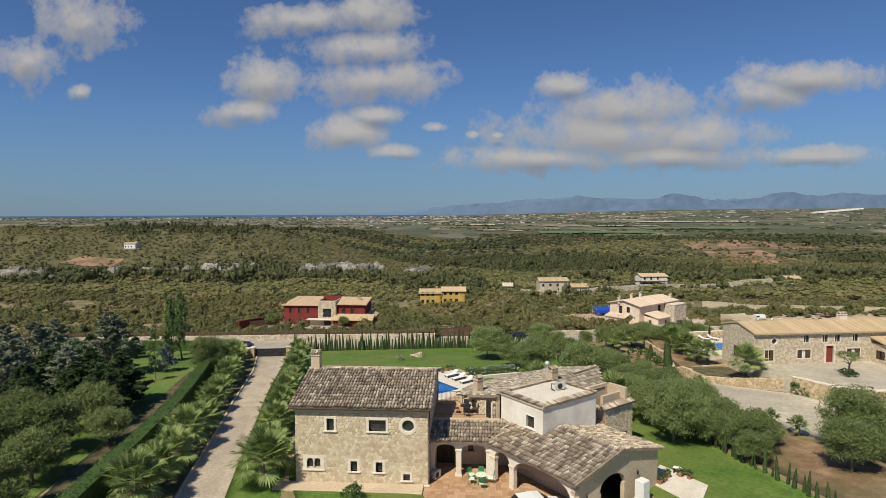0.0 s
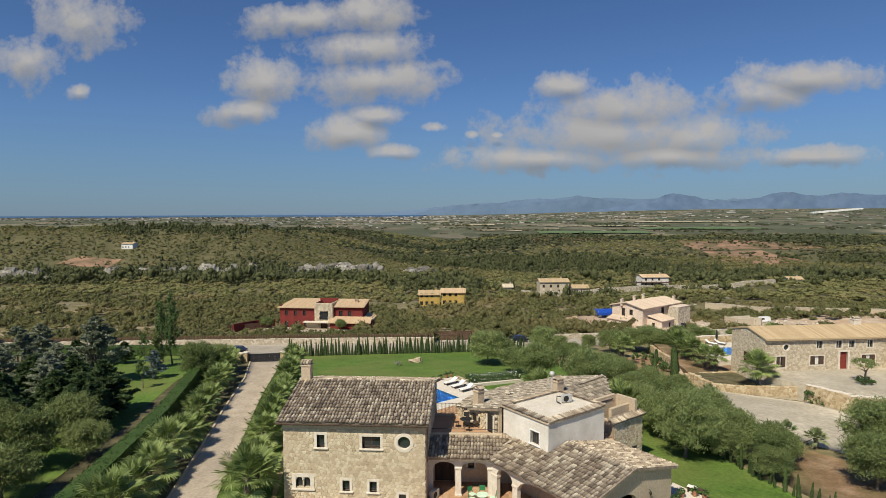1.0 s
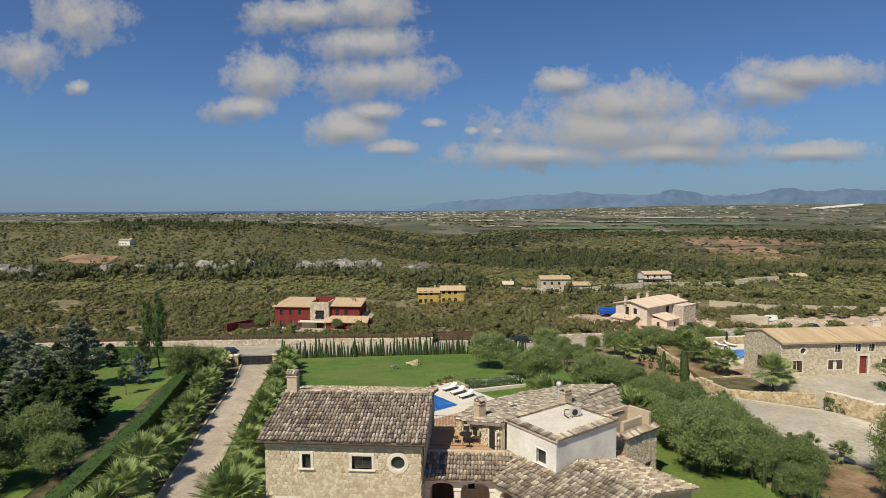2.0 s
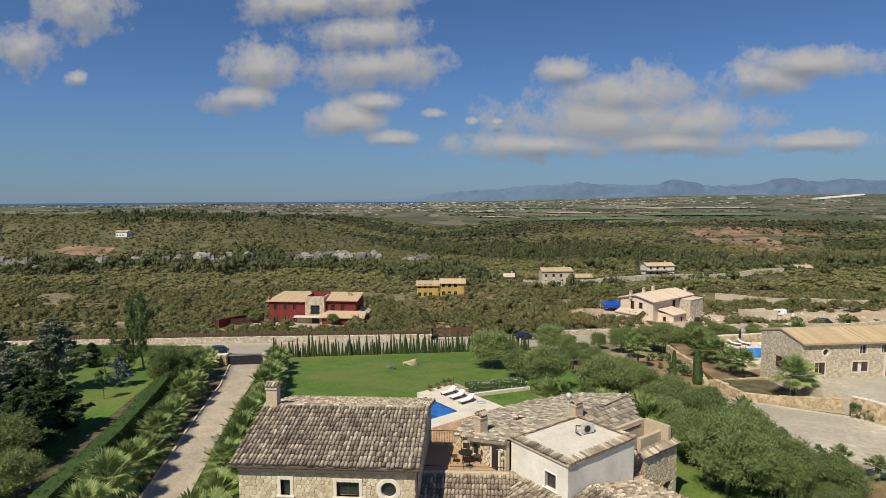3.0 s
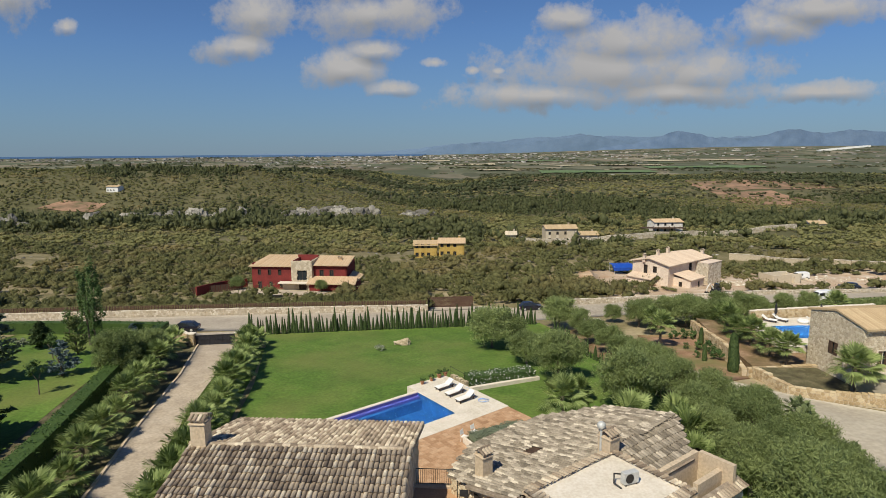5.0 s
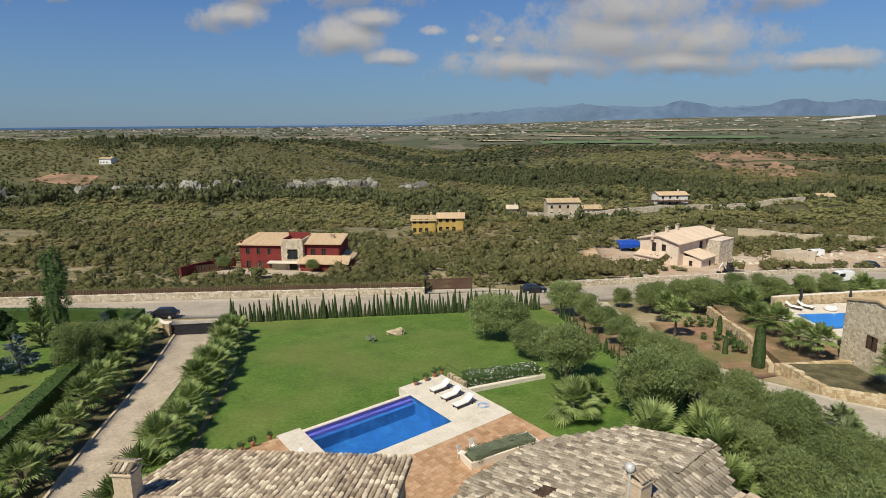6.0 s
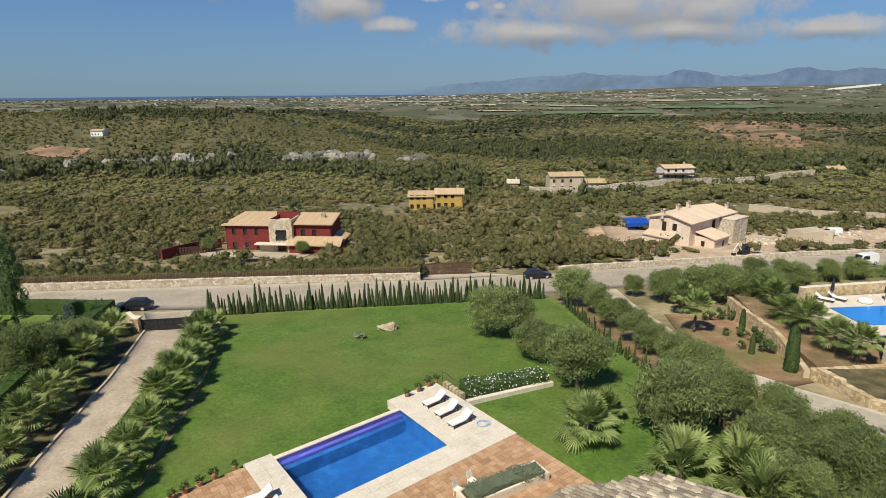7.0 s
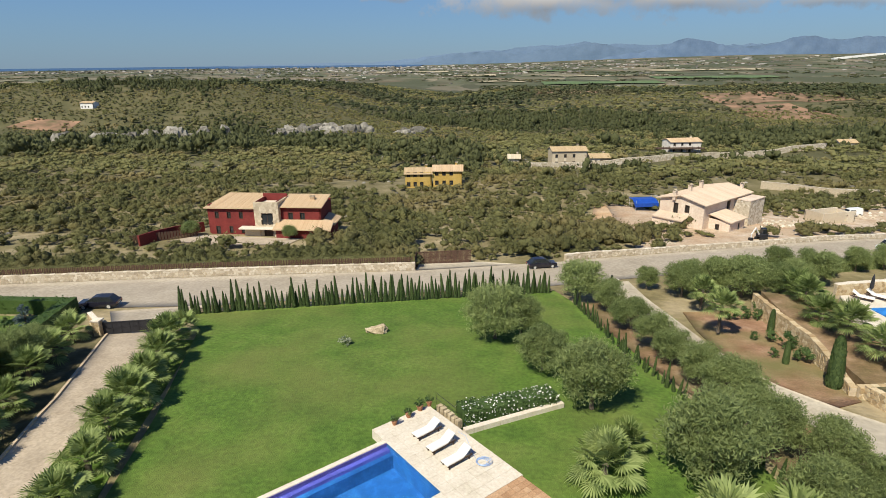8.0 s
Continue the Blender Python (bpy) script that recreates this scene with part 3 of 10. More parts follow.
def drape(name, rows, mat, lift, cross=6, long=1.0, kind="structure", label="", category="", thick=0.0):
    """A sheet between two polylines of equal length, laid on the ground; thick: a raised edge all round it."""
    left, right = [np.array(r, float) for r in rows]
    s = np.concatenate([[0], np.cumsum(np.hypot(*np.diff((left + right) / 2, axis=0).T))])
    n = max(2, int(s[-1] / long) + 1)
    q = np.linspace(0, s[-1], n)
    a = np.stack([np.interp(q, s, left[:, 0]), np.interp(q, s, left[:, 1])], 1)
    b = np.stack([np.interp(q, s, right[:, 0]), np.interp(q, s, right[:, 1])], 1)
    k = np.linspace(0, 1, cross + 1)
    pts = a[:, None] * (1 - k[None, :, None]) + b[:, None] * k[None, :, None]
    z = height(pts[..., 0], pts[..., 1]) + lift
    verts = np.concatenate([pts, z[..., None]], 2).reshape(-1, 3)
    i = (np.arange(n - 1)[:, None] * (cross + 1) + np.arange(cross)[None]).ravel()
    faces = np.stack([i, i + 1, i + cross + 2, i + cross + 1], 1)
    ob = part(name, mass(name, verts, faces), mat)
    if thick:
        edge = np.concatenate([np.arange(cross + 1), np.arange(1, n) * (cross + 1) + cross, (n - 1) * (cross + 1) + np.arange(cross)[::-1],
                               np.arange(n - 2, 0, -1) * (cross + 1)])
        low = verts[edge] - [0, 0, thick]
        m = len(edge)
        j = np.arange(m)
        sides = np.stack([edge[j], edge[(j + 1) % m], len(verts) + (j + 1) % m, len(verts) + j], 1)
        bpy.data.objects.remove(ob)
        ob = part(name, mass(name, np.concatenate([verts, low]), np.concatenate([faces, sides])), mat)
    return tagged(ob, label, category, "", kind)


def ground_material():
    """Dry maquis soil near by, red fields, and the patchwork of the plain far off."""
    m = MAT["scrub_soil"].copy()
    m.name = "ground"
    t = m.node_tree
    b = t.nodes["Principled BSDF"]
    near = b.inputs["Base Color"].links[0].from_socket
    geo = t.nodes.new("ShaderNodeNewGeometry")
    xyz = node(t, "ShaderNodeSeparateXYZ", [(0, geo.outputs["Position"])])
    mp = t.nodes.new("ShaderNodeMapping")
    mp.inputs["Scale"].default_value = (1, 0.55, 0)
    mp.inputs["Rotation"].default_value = (0, 0, 0.2)
    t.links.new(geo.outputs["Position"], mp.inputs[0])
    cells = node(t, "ShaderNodeTexVoronoi", [("Vector", mp.outputs[0])], Scale=0.011)
    cells.distance = "CHEBYCHEV"
    sep = node(t, "ShaderNodeSeparateColor", [(0, cells.outputs["Color"])])
    fields = ramp_node(t, sep.outputs[0], [(0.0, (0.066, 0.076, 0.042)), (0.2, (0.10, 0.108, 0.066)), (0.4, (0.165, 0.145, 0.10)), (0.55, (0.08, 0.104, 0.054)),
                                           (0.7, (0.25, 0.215, 0.15)), (0.85, (0.145, 0.115, 0.075)), (1.0, (0.064, 0.073, 0.042))])
    n = node(t, "ShaderNodeTexNoise", [("Vector", mp.outputs[0])], Scale=0.004, Detail=6.0)
    wood = ramp_node(t, n.outputs[0], [(0.50, 0.0), (0.58, 1.0)])
    fields = mix_node(t, wood, fields, (0.075, 0.083, 0.045))
    far = ramp_node(t, math_node(t, "DIVIDE", math_node(t, "SUBTRACT", xyz.outputs[1], 1000), 400), [(0.0, 0.0), (1.0, 1.0)])
    n2 = node(t, "ShaderNodeTexNoise", [("Vector", geo.outputs["Position"])], Scale=0.05, Detail=6.0)
    litter = ramp_node(t, n2.outputs[0], [(0.35, (0.066, 0.068, 0.029)), (0.55, (0.095, 0.092, 0.041)), (0.74, (0.155, 0.13, 0.066))])
    slope = ramp_node(t, math_node(t, "DIVIDE", math_node(t, "SUBTRACT", xyz.outputs[1], 170), 110), [(0.0, 0.0), (1.0, 0.9)])
    near = mix_node(t, slope, near, litter)
    col = mix_node(t, far, near, fields)
    t.links.new(col, b.inputs["Base Color"])
    return m


MAT["ground"] = ground_material()


def build_ground():
    def axis(parts):
        return np.unique(np.concatenate([np.arange(a, b, s) for a, b, s in parts]))
    xs = axis([(-5000, -1200, 200), (-1200, -400, 40), (-400, -90, 10), (-90, 110, 2), (110, 500, 10), (500, 1400, 40), (1400, 5001, 200)])
    ys = axis([(-160, 0, 20), (0, 180, 2), (180, 460, 7), (460, 1000, 20), (1000, 2000, 60), (2000, 4951, 150)])
    gx, gy = np.meshgrid(xs, ys)
    verts = np.stack([gx, gy, height(gx, gy)], 2).reshape(-1, 3)
    nx = len(xs)
    i = (np.arange(len(ys) - 1)[:, None] * nx + np.arange(nx - 1)[None]).ravel()
    ob = part("ground", mass("ground", verts, np.stack([i, i + 1, i + nx + 1, i + nx], 1)), "ground", smooth=True)
    tagged(ob, "dry scrubland soil falling gently into a wide farmed plain", "ground", "", "structure")


build_ground()
ROAD_FAR = [(-190, 88), (-120, 101), (-58.5, 112.7), (-30, 118), (-4.4, 122), (17.5, 128.2), (23, 130.5), (77, 148.5), (200, 190)]
ROAD_NEAR = [(-190, 78), (-120, 90), (-60, 101.5), (-27, 105.6), (-5, 111.4), (12, 114.6), (20, 117.5), (60, 131.5), (200, 176)]
drape("road", (ROAD_NEAR, ROAD_FAR), "road", 0.05, 6, 2.0, "structure", "pale dusty concrete lane between stone walls", "road", 0.25)
CURB = [(-33.2, 97.6), (-32.1, 94.3), (-28.0, 82.7), (-25.9, 74.8), (-23.9, 66.5), (-20.9, 56), (-18.4, 46), (-12.5, 22), (-7, -10)]
DRIVE_R = [(-28.0, 98.4), (-27.2, 95), (-23.7, 81), (-22.3, 74.8), (-20.1, 66.0), (-17.4, 56), (-14.9, 46.5), (-8.5, 22), (-3, -10)]
drape("driveway", (CURB, DRIVE_R), "concrete", 0.07, 4, 1.0, "structure", "pale concrete driveway running down to the gate", "driveway", 0.25)
drape("driveway_apron", ([(-37, 103.0), (-33.2, 97.6)], [(-27, 105.9), (-28.0, 98.4)]), "road", 0.06, 6, 1.0, "structure", "pale concrete apron before the gate", "pavement", 0.2)
drape("planting_bed", ([(a - 10.5 + 0.02 * i, b) for i, (a, b) in enumerate(CURB)], [(a - 0.1, b) for a, b in CURB]), "mulch", 0.04, 6, 2.0, "structure",
      "dark earth bed under the drive's palms", "bed", 0.2)
drape("palm_bed", (DRIVE_R[1:], [(a + 4.2, b) for a, b in DRIVE_R[1:]]), "lawn", 0.045, 4, 1.5, "structure", "grassy strip under the palms", "lawn", 0.2)
drape("garden_lawn", ([(-62, 101), (-60, 80), (-58, 60), (-56, 30)], [(-41, 101), (-36.6, 80), (-31.5, 60), (-26, 30)]), "lawn", 0.06, 10, 2.0, "structure",
      "shaded mown lawn behind the clipped hedge", "lawn", 0.2)
drape("lawn", ([(-27.6, 102.8), (-23.6, 96.5), (-18.6, 80), (-15.6, 66), (-12.6, 57), (-10.2, 46), (-6, 38), (0, 20)],
               [(14.0, 113.2), (15.4, 109.5), (21.5, 82), (24, 66), (26.5, 57), (30, 46), (33, 38), (38, 20)]), "lawn", 0.09, 40, 1.0, "structure",
      "mown green lawn sloping down to a row of cypresses", "lawn", 0.25)


def build_curb():
    """A line of short kerb stones beside the drive."""
    s = Shape()
    pts = np.array(CURB)
    d = np.concatenate([[0], np.cumsum(np.hypot(*np.diff(pts, axis=0).T))])
    q = np.arange(1, d[-1] - 1, 0.8)
    for a, b in zip(q, q + 0.77):
        p0 = Vector((np.interp(a, d, pts[:, 0]), np.interp(a, d, pts[:, 1]), 0))
        p1 = Vector((np.interp(b, d, pts[:, 0]), np.interp(b, d, pts[:, 1]), 0))
        p0.z, p1.z = h(p0.x, p0.y), h(p1.x, p1.y)
        side = Vector((p1.y - p0.y, p0.x - p1.x, 0)).normalized() * 0.10
        up = Vector((0, 0, 0.19 + random.uniform(-0.01, 0.02)))
        s.solid([p0 - side, p0 + side, p1 + side, p1 - side][::-1], [p0 - side + up, p0 + side + up, p1 + side + up, p1 - side + up][::-1])
    tagged(part("drive_kerb", s, "tan_render"), "low pale kerb stones beside the concrete drive", "kerb", "", "structure")


build_curb()


# ---- the distance ----
def build_distance():
    rng = np.random.default_rng(5)
    # sea, a strip beyond the coast on one side
    s = Shape()
    for a in range(24):
        x0, x1 = -5000 + a * 190, -5000 + (a + 1) * 190
        s.face([(x0, 4250, h(x0, 4250) + 0.4), (x1, 4250, h(x1, 4250) + 0.4), (x1, 4940, 24.2), (x0, 4940, 24.2)])
    sea = material("sea", [(0.3, (0.040, 0.092, 0.185)), (0.7, (0.052, 0.112, 0.215))], 0.004, rough=0.6, bump=0.0, fine=0.1)
    tagged(part("water", s, sea), "dark blue sea on the horizon", "sea", "", "structure")
    # layered mountains, the blue haze of distance mixed into their base colours
    haze_tones = [((0.086, 0.134, 0.215), (0.112, 0.165, 0.248)), ((0.092, 0.142, 0.215), (0.108, 0.160, 0.235)), ((0.108, 0.164, 0.248), (0.118, 0.176, 0.26))]
    peaks = [
        [(690, 4), (1000, 70), (1180, 95), (1400, 150), (1520, 180), (1640, 150), (1840, 110), (2050, 118), (2240, 160), (2420, 185), (2600, 160), (2780, 190), (3100, 170), (3600, 200), (4300, 150)],
        [(-640, 10), (-400, 62), (-180, 92), (40, 100), (260, 84), (480, 112), (700, 145), (860, 160), (1050, 130), (1300, 120), (1900, 130), (2400, 150), (3000, 170)],
        [(-2100, 20), (-1800, 34), (-1500, 30), (-1200, 42), (-900, 36), (-500, 66), (300, 140), (800, 175), (1100, 150), (2000, 130), (3000, 150)],
    ]
    for k, (line, tone) in enumerate(zip(peaks, haze_tones)):
        px, pz = np.array(line).T
        xs = np.arange(px[0], px[-1], 12.0)
        zs = np.interp(xs, px, pz)
        rough = sum(np.interp(xs, np.arange(xs[0] - 500, xs[-1] + 500, w), rng.normal(0, a, len(np.arange(xs[0] - 500, xs[-1] + 500, w)))) for w, a in ((160, 9), (55, 4), (22, 1.5)))
        zs = np.maximum(zs + rough * np.clip(zs / 120, 0, 1), 2)
        n = len(xs)
        y0 = 4600 + 80 * k
        verts, ranks = [], 7
        for r in range(ranks):
            f = r / (ranks - 1)
            wob = np.interp(xs, np.arange(xs[0], xs[-1] + 80, 40), rng.normal(0, 3, len(np.arange(xs[0], xs[-1] + 80, 40))))
            verts.append(np.stack([xs, y0 + 75 * f + wob * (r not in (0,)), 2 + (zs - 2) * f ** 0.85], 1))
        i = (np.arange(ranks - 1)[:, None] * n + np.arange(n - 1)[None]).ravel()
        m = material("hazed_mountain", [(0.35, tone[0]), (0.65, tone[1])], 0.012, rough=1.0, bump=0, fine=0.1)
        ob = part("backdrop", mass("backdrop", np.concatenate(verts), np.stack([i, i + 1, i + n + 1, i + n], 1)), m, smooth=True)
        tagged(ob, "mountain range beyond the plain, coloured blue for haze", "mountains", "", "structure")


build_distance()
# ---- building helpers ----
UP = Vector((0, 0, 1))


class Face:
    """A wall's outer plane: origin, direction along it, and the outward normal."""

    def __init__(self, x, y, z, degrees):
        self.o = Vector((x, y, z))
        self.u = Vector((math.cos(radians(degrees)), math.sin(radians(degrees)), 0))
        self.n = self.u.cross(UP)

    def at(self, s, z, out=0.0):
        return self.o + self.u * s + UP * z + self.n * out

    def block(self, shape, s0, s1, z0, z1, d0, d1, bevel=0.0):
        """A block from depth d0 to d1 along the outward normal."""
        lo = [self.at(s, z, d0) for s, z in ((s0, z0), (s1, z0), (s1, z1), (s0, z1))]
        if bevel:
            mid = [self.at(s, z, d1 - bevel) for s, z in ((s0, z0), (s1, z0), (s1, z1), (s0, z1))]
            b = bevel
            hi = [self.at(s, z, d1) for s, z in ((s0 + b, z0 + b), (s1 - b, z0 + b), (s1 - b, z1 - b), (s0 + b, z1 - b))]
            shape.loft([lo, mid, hi])
        else:
            shape.solid(lo, [self.at(s, z, d1) for s, z in ((s0, z0), (s1, z0), (s1, z1), (s0, z1))])

    def wall(self, shape, s0, s1, z0, z1, holes=(), thick=0.35):
        """A wall with openings (s0, s1, z0, z1) that go right through it."""
        ss = sorted({s0, s1, *[v for q in holes for v in q[:2]]})
        zs = sorted({z0, z1, *[v for q in holes for v in q[2:4]]})
        for a, b in zip(ss, ss[1:]):
            run = None
            for c, d in zip(zs, zs[1:]):
                open_ = any(q[0] < (a + b) / 2 < q[1] and q[2] < (c + d) / 2 < q[3] for q in holes)
                if open_:
                    if run:
                        self.block(shape, a, b, run[0], run[1], -thick, 0)
                    run = None
                else:
                    run = (run[0], d) if run else (c, d)
            if run:
                self.block(shape, a, b, run[0], run[1], -thick, 0)

    def arch(self, shape, s0, s1, spring, rise, top, thick=0.35, steps=12):
        """The wall over an arched opening."""
        c, r = (s0 + s1) / 2, (s1 - s0) / 2
        z = [spring + rise * math.sqrt(max(0, 1 - ((s0 + (s1 - s0) * k / steps - c) / r) ** 2)) for k in range(steps + 1)]
        for k in range(steps):
            a, b = s0 + (s1 - s0) * k / steps, s0 + (s1 - s0) * (k + 1) / steps
            lo = [self.at(s, q, -thick) for s, q in ((a, z[k]), (b, z[k + 1]), (b, top), (a, top))]
            shape.solid(lo, [self.at(s, q, 0) for s, q in ((a, z[k]), (b, z[k + 1]), (b, top), (a, top))])


def window(house, face, s0, s1, z0, z1, surround="dressed", band=0.22, frame_mat="dark_wood", proud=0.06, mullions=1, depth=0.22, sill=True):
    """A window in its opening: stone surround, sill, wooden frame and panes."""
    top = part("window", window_ring(face, s0, s1, z0, z1, band, proud), surround, house)
    f = Shape()
    w = 0.06
    cuts = [s0 + (s1 - s0) * k / (mullions + 1) for k in range(mullions + 2)]
    face.block(f, s0, s1, z0, z0 + w, -depth - 0.05, -depth)
    face.block(f, s0, s1, z1 - w, z1, -depth - 0.05, -depth)
    for k, c in enumerate(cuts):
        a = min(max(c - w / 2, s0), s1 - w)
        face.block(f, a, a + w, z0 + w, z1 - w, -depth - 0.05, -depth)
    part("window_frame", f, frame_mat, top)
    for a, b in zip(cuts, cuts[1:]):
        g = Shape()
        face.block(g, a + w / 2, b - w / 2, z0 + w, z1 - w, -depth - 0.035, -depth - 0.02)
        part("pane", g, "glass", top)
    if sill:
        q = Shape()
        face.block(q, s0 - band - 0.06, s1 + band + 0.06, z0 - band * 0.55, z0 - 0.004, -0.1, proud + 0.09, 0.015)
        part("window_sill", q, surround, top)
    # A near-black panel in the room stands in for its unlit depth.
    back = Shape()
    face.block(back, s0 - 0.1, s1 + 0.1, z0 - 0.1, z1 + 0.1, -1.0, -0.95)
    part("dark_room_panel", back, "painted_dark", top)
    return top


def window_ring(face, s0, s1, z0, z1, band, proud):
    r = Shape()
    face.block(r, s0 - band, s0, z0 - band * 0.3, z1 + band, -0.2, proud, 0.01)
    face.block(r, s1, s1 + band, z0 - band * 0.3, z1 + band, -0.2, proud, 0.01)
    face.block(r, s0 + 0.001, s1 - 0.001, z1, z1 + band, -0.2, proud - 0.003, 0.01)
    if band > 0.1:
        face.block(r, s0 + 0.001, s1 - 0.001, z0 - band * 0.3, z0, -0.2, proud - 0.003, 0.01)
    return r


def ring_window(house, face, s, z, r, band=0.26, mat="dressed", proud=0.06):
    """A round window with a stone ring."""
    n = 28
    rings = []
    for rad, out in ((r, -0.2), (r, proud - 0.015), (r + 0.02, proud), (r + band - 0.02, proud), (r + band, proud - 0.02), (r + band, -0.2)):
        rings.append([face.at(s + rad * math.cos(2 * math.pi * k / n), z + rad * math.sin(2 * math.pi * k / n), out) for k in range(n)])
    q = Shape()
    q.loft(rings, False)
    top = part("window", q, mat, house)
    g = Shape()
    g.solid([face.at(s + r * math.cos(2 * math.pi * k / n), z + r * math.sin(2 * math.pi * k / n), -0.19) for k in range(n)],
            [face.at(s + r * math.cos(2 * math.pi * k / n), z + r * math.sin(2 * math.pi * k / n), -0.17) for k in range(n)])
    part("pane", g, "glass", top)


def clip_poly(poly, px, py, nx, ny):
    """Keep the side of the polygon where (p - (px, py)) . (nx, ny) <= 0."""
    out = []
    for i, a in enumerate(poly):
        b = poly[(i + 1) % len(poly)]
        da, db = (a[0] - px) * nx + (a[1] - py) * ny, (b[0] - px) * nx + (b[1] - py) * ny
        if da <= 0:
            out.append(a)
        if (da < 0) != (db < 0) and da != db:
            k = da / (da - db)
            out.append((a[0] + k * (b[0] - a[0]), a[1] + k * (b[1] - a[1])))
    return out


def rubble(s0, s1, z0, z1, size, seed, flat=0.8, gap=0.014):
    """Cells of an uneven stone bond, as polygons in the wall's plane."""
    rng = random.Random(seed)
    rows = max(1, round((z1 - z0) / (size * flat)))
    cols = max(1, round((s1 - s0) / size))
    dz, ds = (z1 - z0) / rows, (s1 - s0) / cols
    seeds = {}
    for r in range(-1, rows + 1):
        for c in range(-1, cols + 1):
            seeds[r, c] = (s0 + ds * (c + 0.5 + 0.5 * (r % 2) - 0.25 + rng.uniform(-0.3, 0.3)), z0 + dz * (r + 0.5 + rng.uniform(-0.3, 0.3)))
    cells = []
    for r in range(rows):
        for c in range(cols):
            x, z = seeds[r, c]
            poly = [(max(s0, x - size * 1.4), max(z0, z - size * 1.4)), (min(s1, x + size * 1.4), max(z0, z - size * 1.4)),
                    (min(s1, x + size * 1.4), min(z1, z + size * 1.4)), (max(s0, x - size * 1.4), min(z1, z + size * 1.4))]
            for i in range(-2, 3):
                for j in range(-2, 3):
                    q = seeds.get((r + i, c + j))
                    if q is None or (i == 0 and j == 0):
                        continue
                    nx, nz = q[0] - x, q[1] - z
                    ln = math.hypot(nx, nz) or 1
                    poly = clip_poly(poly, (x + q[0]) / 2 - gap * nx / ln, (z + q[1]) / 2 - gap * nz / ln, nx / ln, nz / ln)
                    if len(poly) < 3:
                        break
                if len(poly) < 3:
                    break
            if len(poly) >= 3:
                cx, cz = sum(p[0] for p in poly) / len(poly), sum(p[1] for p in poly) / len(poly)
                cells.append((cx, cz, poly))
    return cells


def lay_stones(parent, face, s0, s1, z0, z1, size, seed, mat, piece_mat="", holes=(), margin=0.12, proud=0.045, top=None):
    """Rubble facing in front of a wall: up to 300 stones as pieces, the rest joined."""
    rest, n = Shape(), 0
    rng = random.Random(seed + 1)
    for cx, cz, poly in rubble(s0, s1, z0, z1, size, seed):
        if any(q[0] - margin < cx < q[1] + margin and q[2] - margin < cz < q[3] + margin for q in holes) or (top and cz > top(cx)):
            continue
        out = proud * rng.uniform(0.55, 1.15)
        s = Shape() if piece_mat and n < 300 else rest
        k = 0.84
        s.loft([[face.at(a, b, -0.03) for a, b in poly], [face.at(a, b, out * 0.55) for a, b in poly],
                [face.at(cx + (a - cx) * k, cz + (b - cz) * k, out) for a, b in poly]])
        if s is not rest:
            part("stone", s, piece_mat, parent)
            n += 1
    if rest.f:
        tagged(part("stonework", rest, mat, parent), kind="stuff")


def tile_unit(length=0.55, r0=0.112, r1=0.092, seg=5):
    """One curved clay tile, lower end at the origin, running up +y, arching to +z."""
    v = []
    for y, r, z in ((0, r0, 0.030), (length, r1, 0.0)):
        for k in range(seg + 1):
            a = math.pi * k / seg
            v.append((-r * math.cos(a), y, z + r * 0.85 * math.sin(a)))
    n = seg + 1
    f = [(k, k + 1, n + k + 1, n + k) for k in range(seg)] + [(0, 1, seg - 1, seg), (1, 2, seg - 2, seg - 1)]
    return np.array(v), np.array(f)


TILE_V, TILE_F = tile_unit()


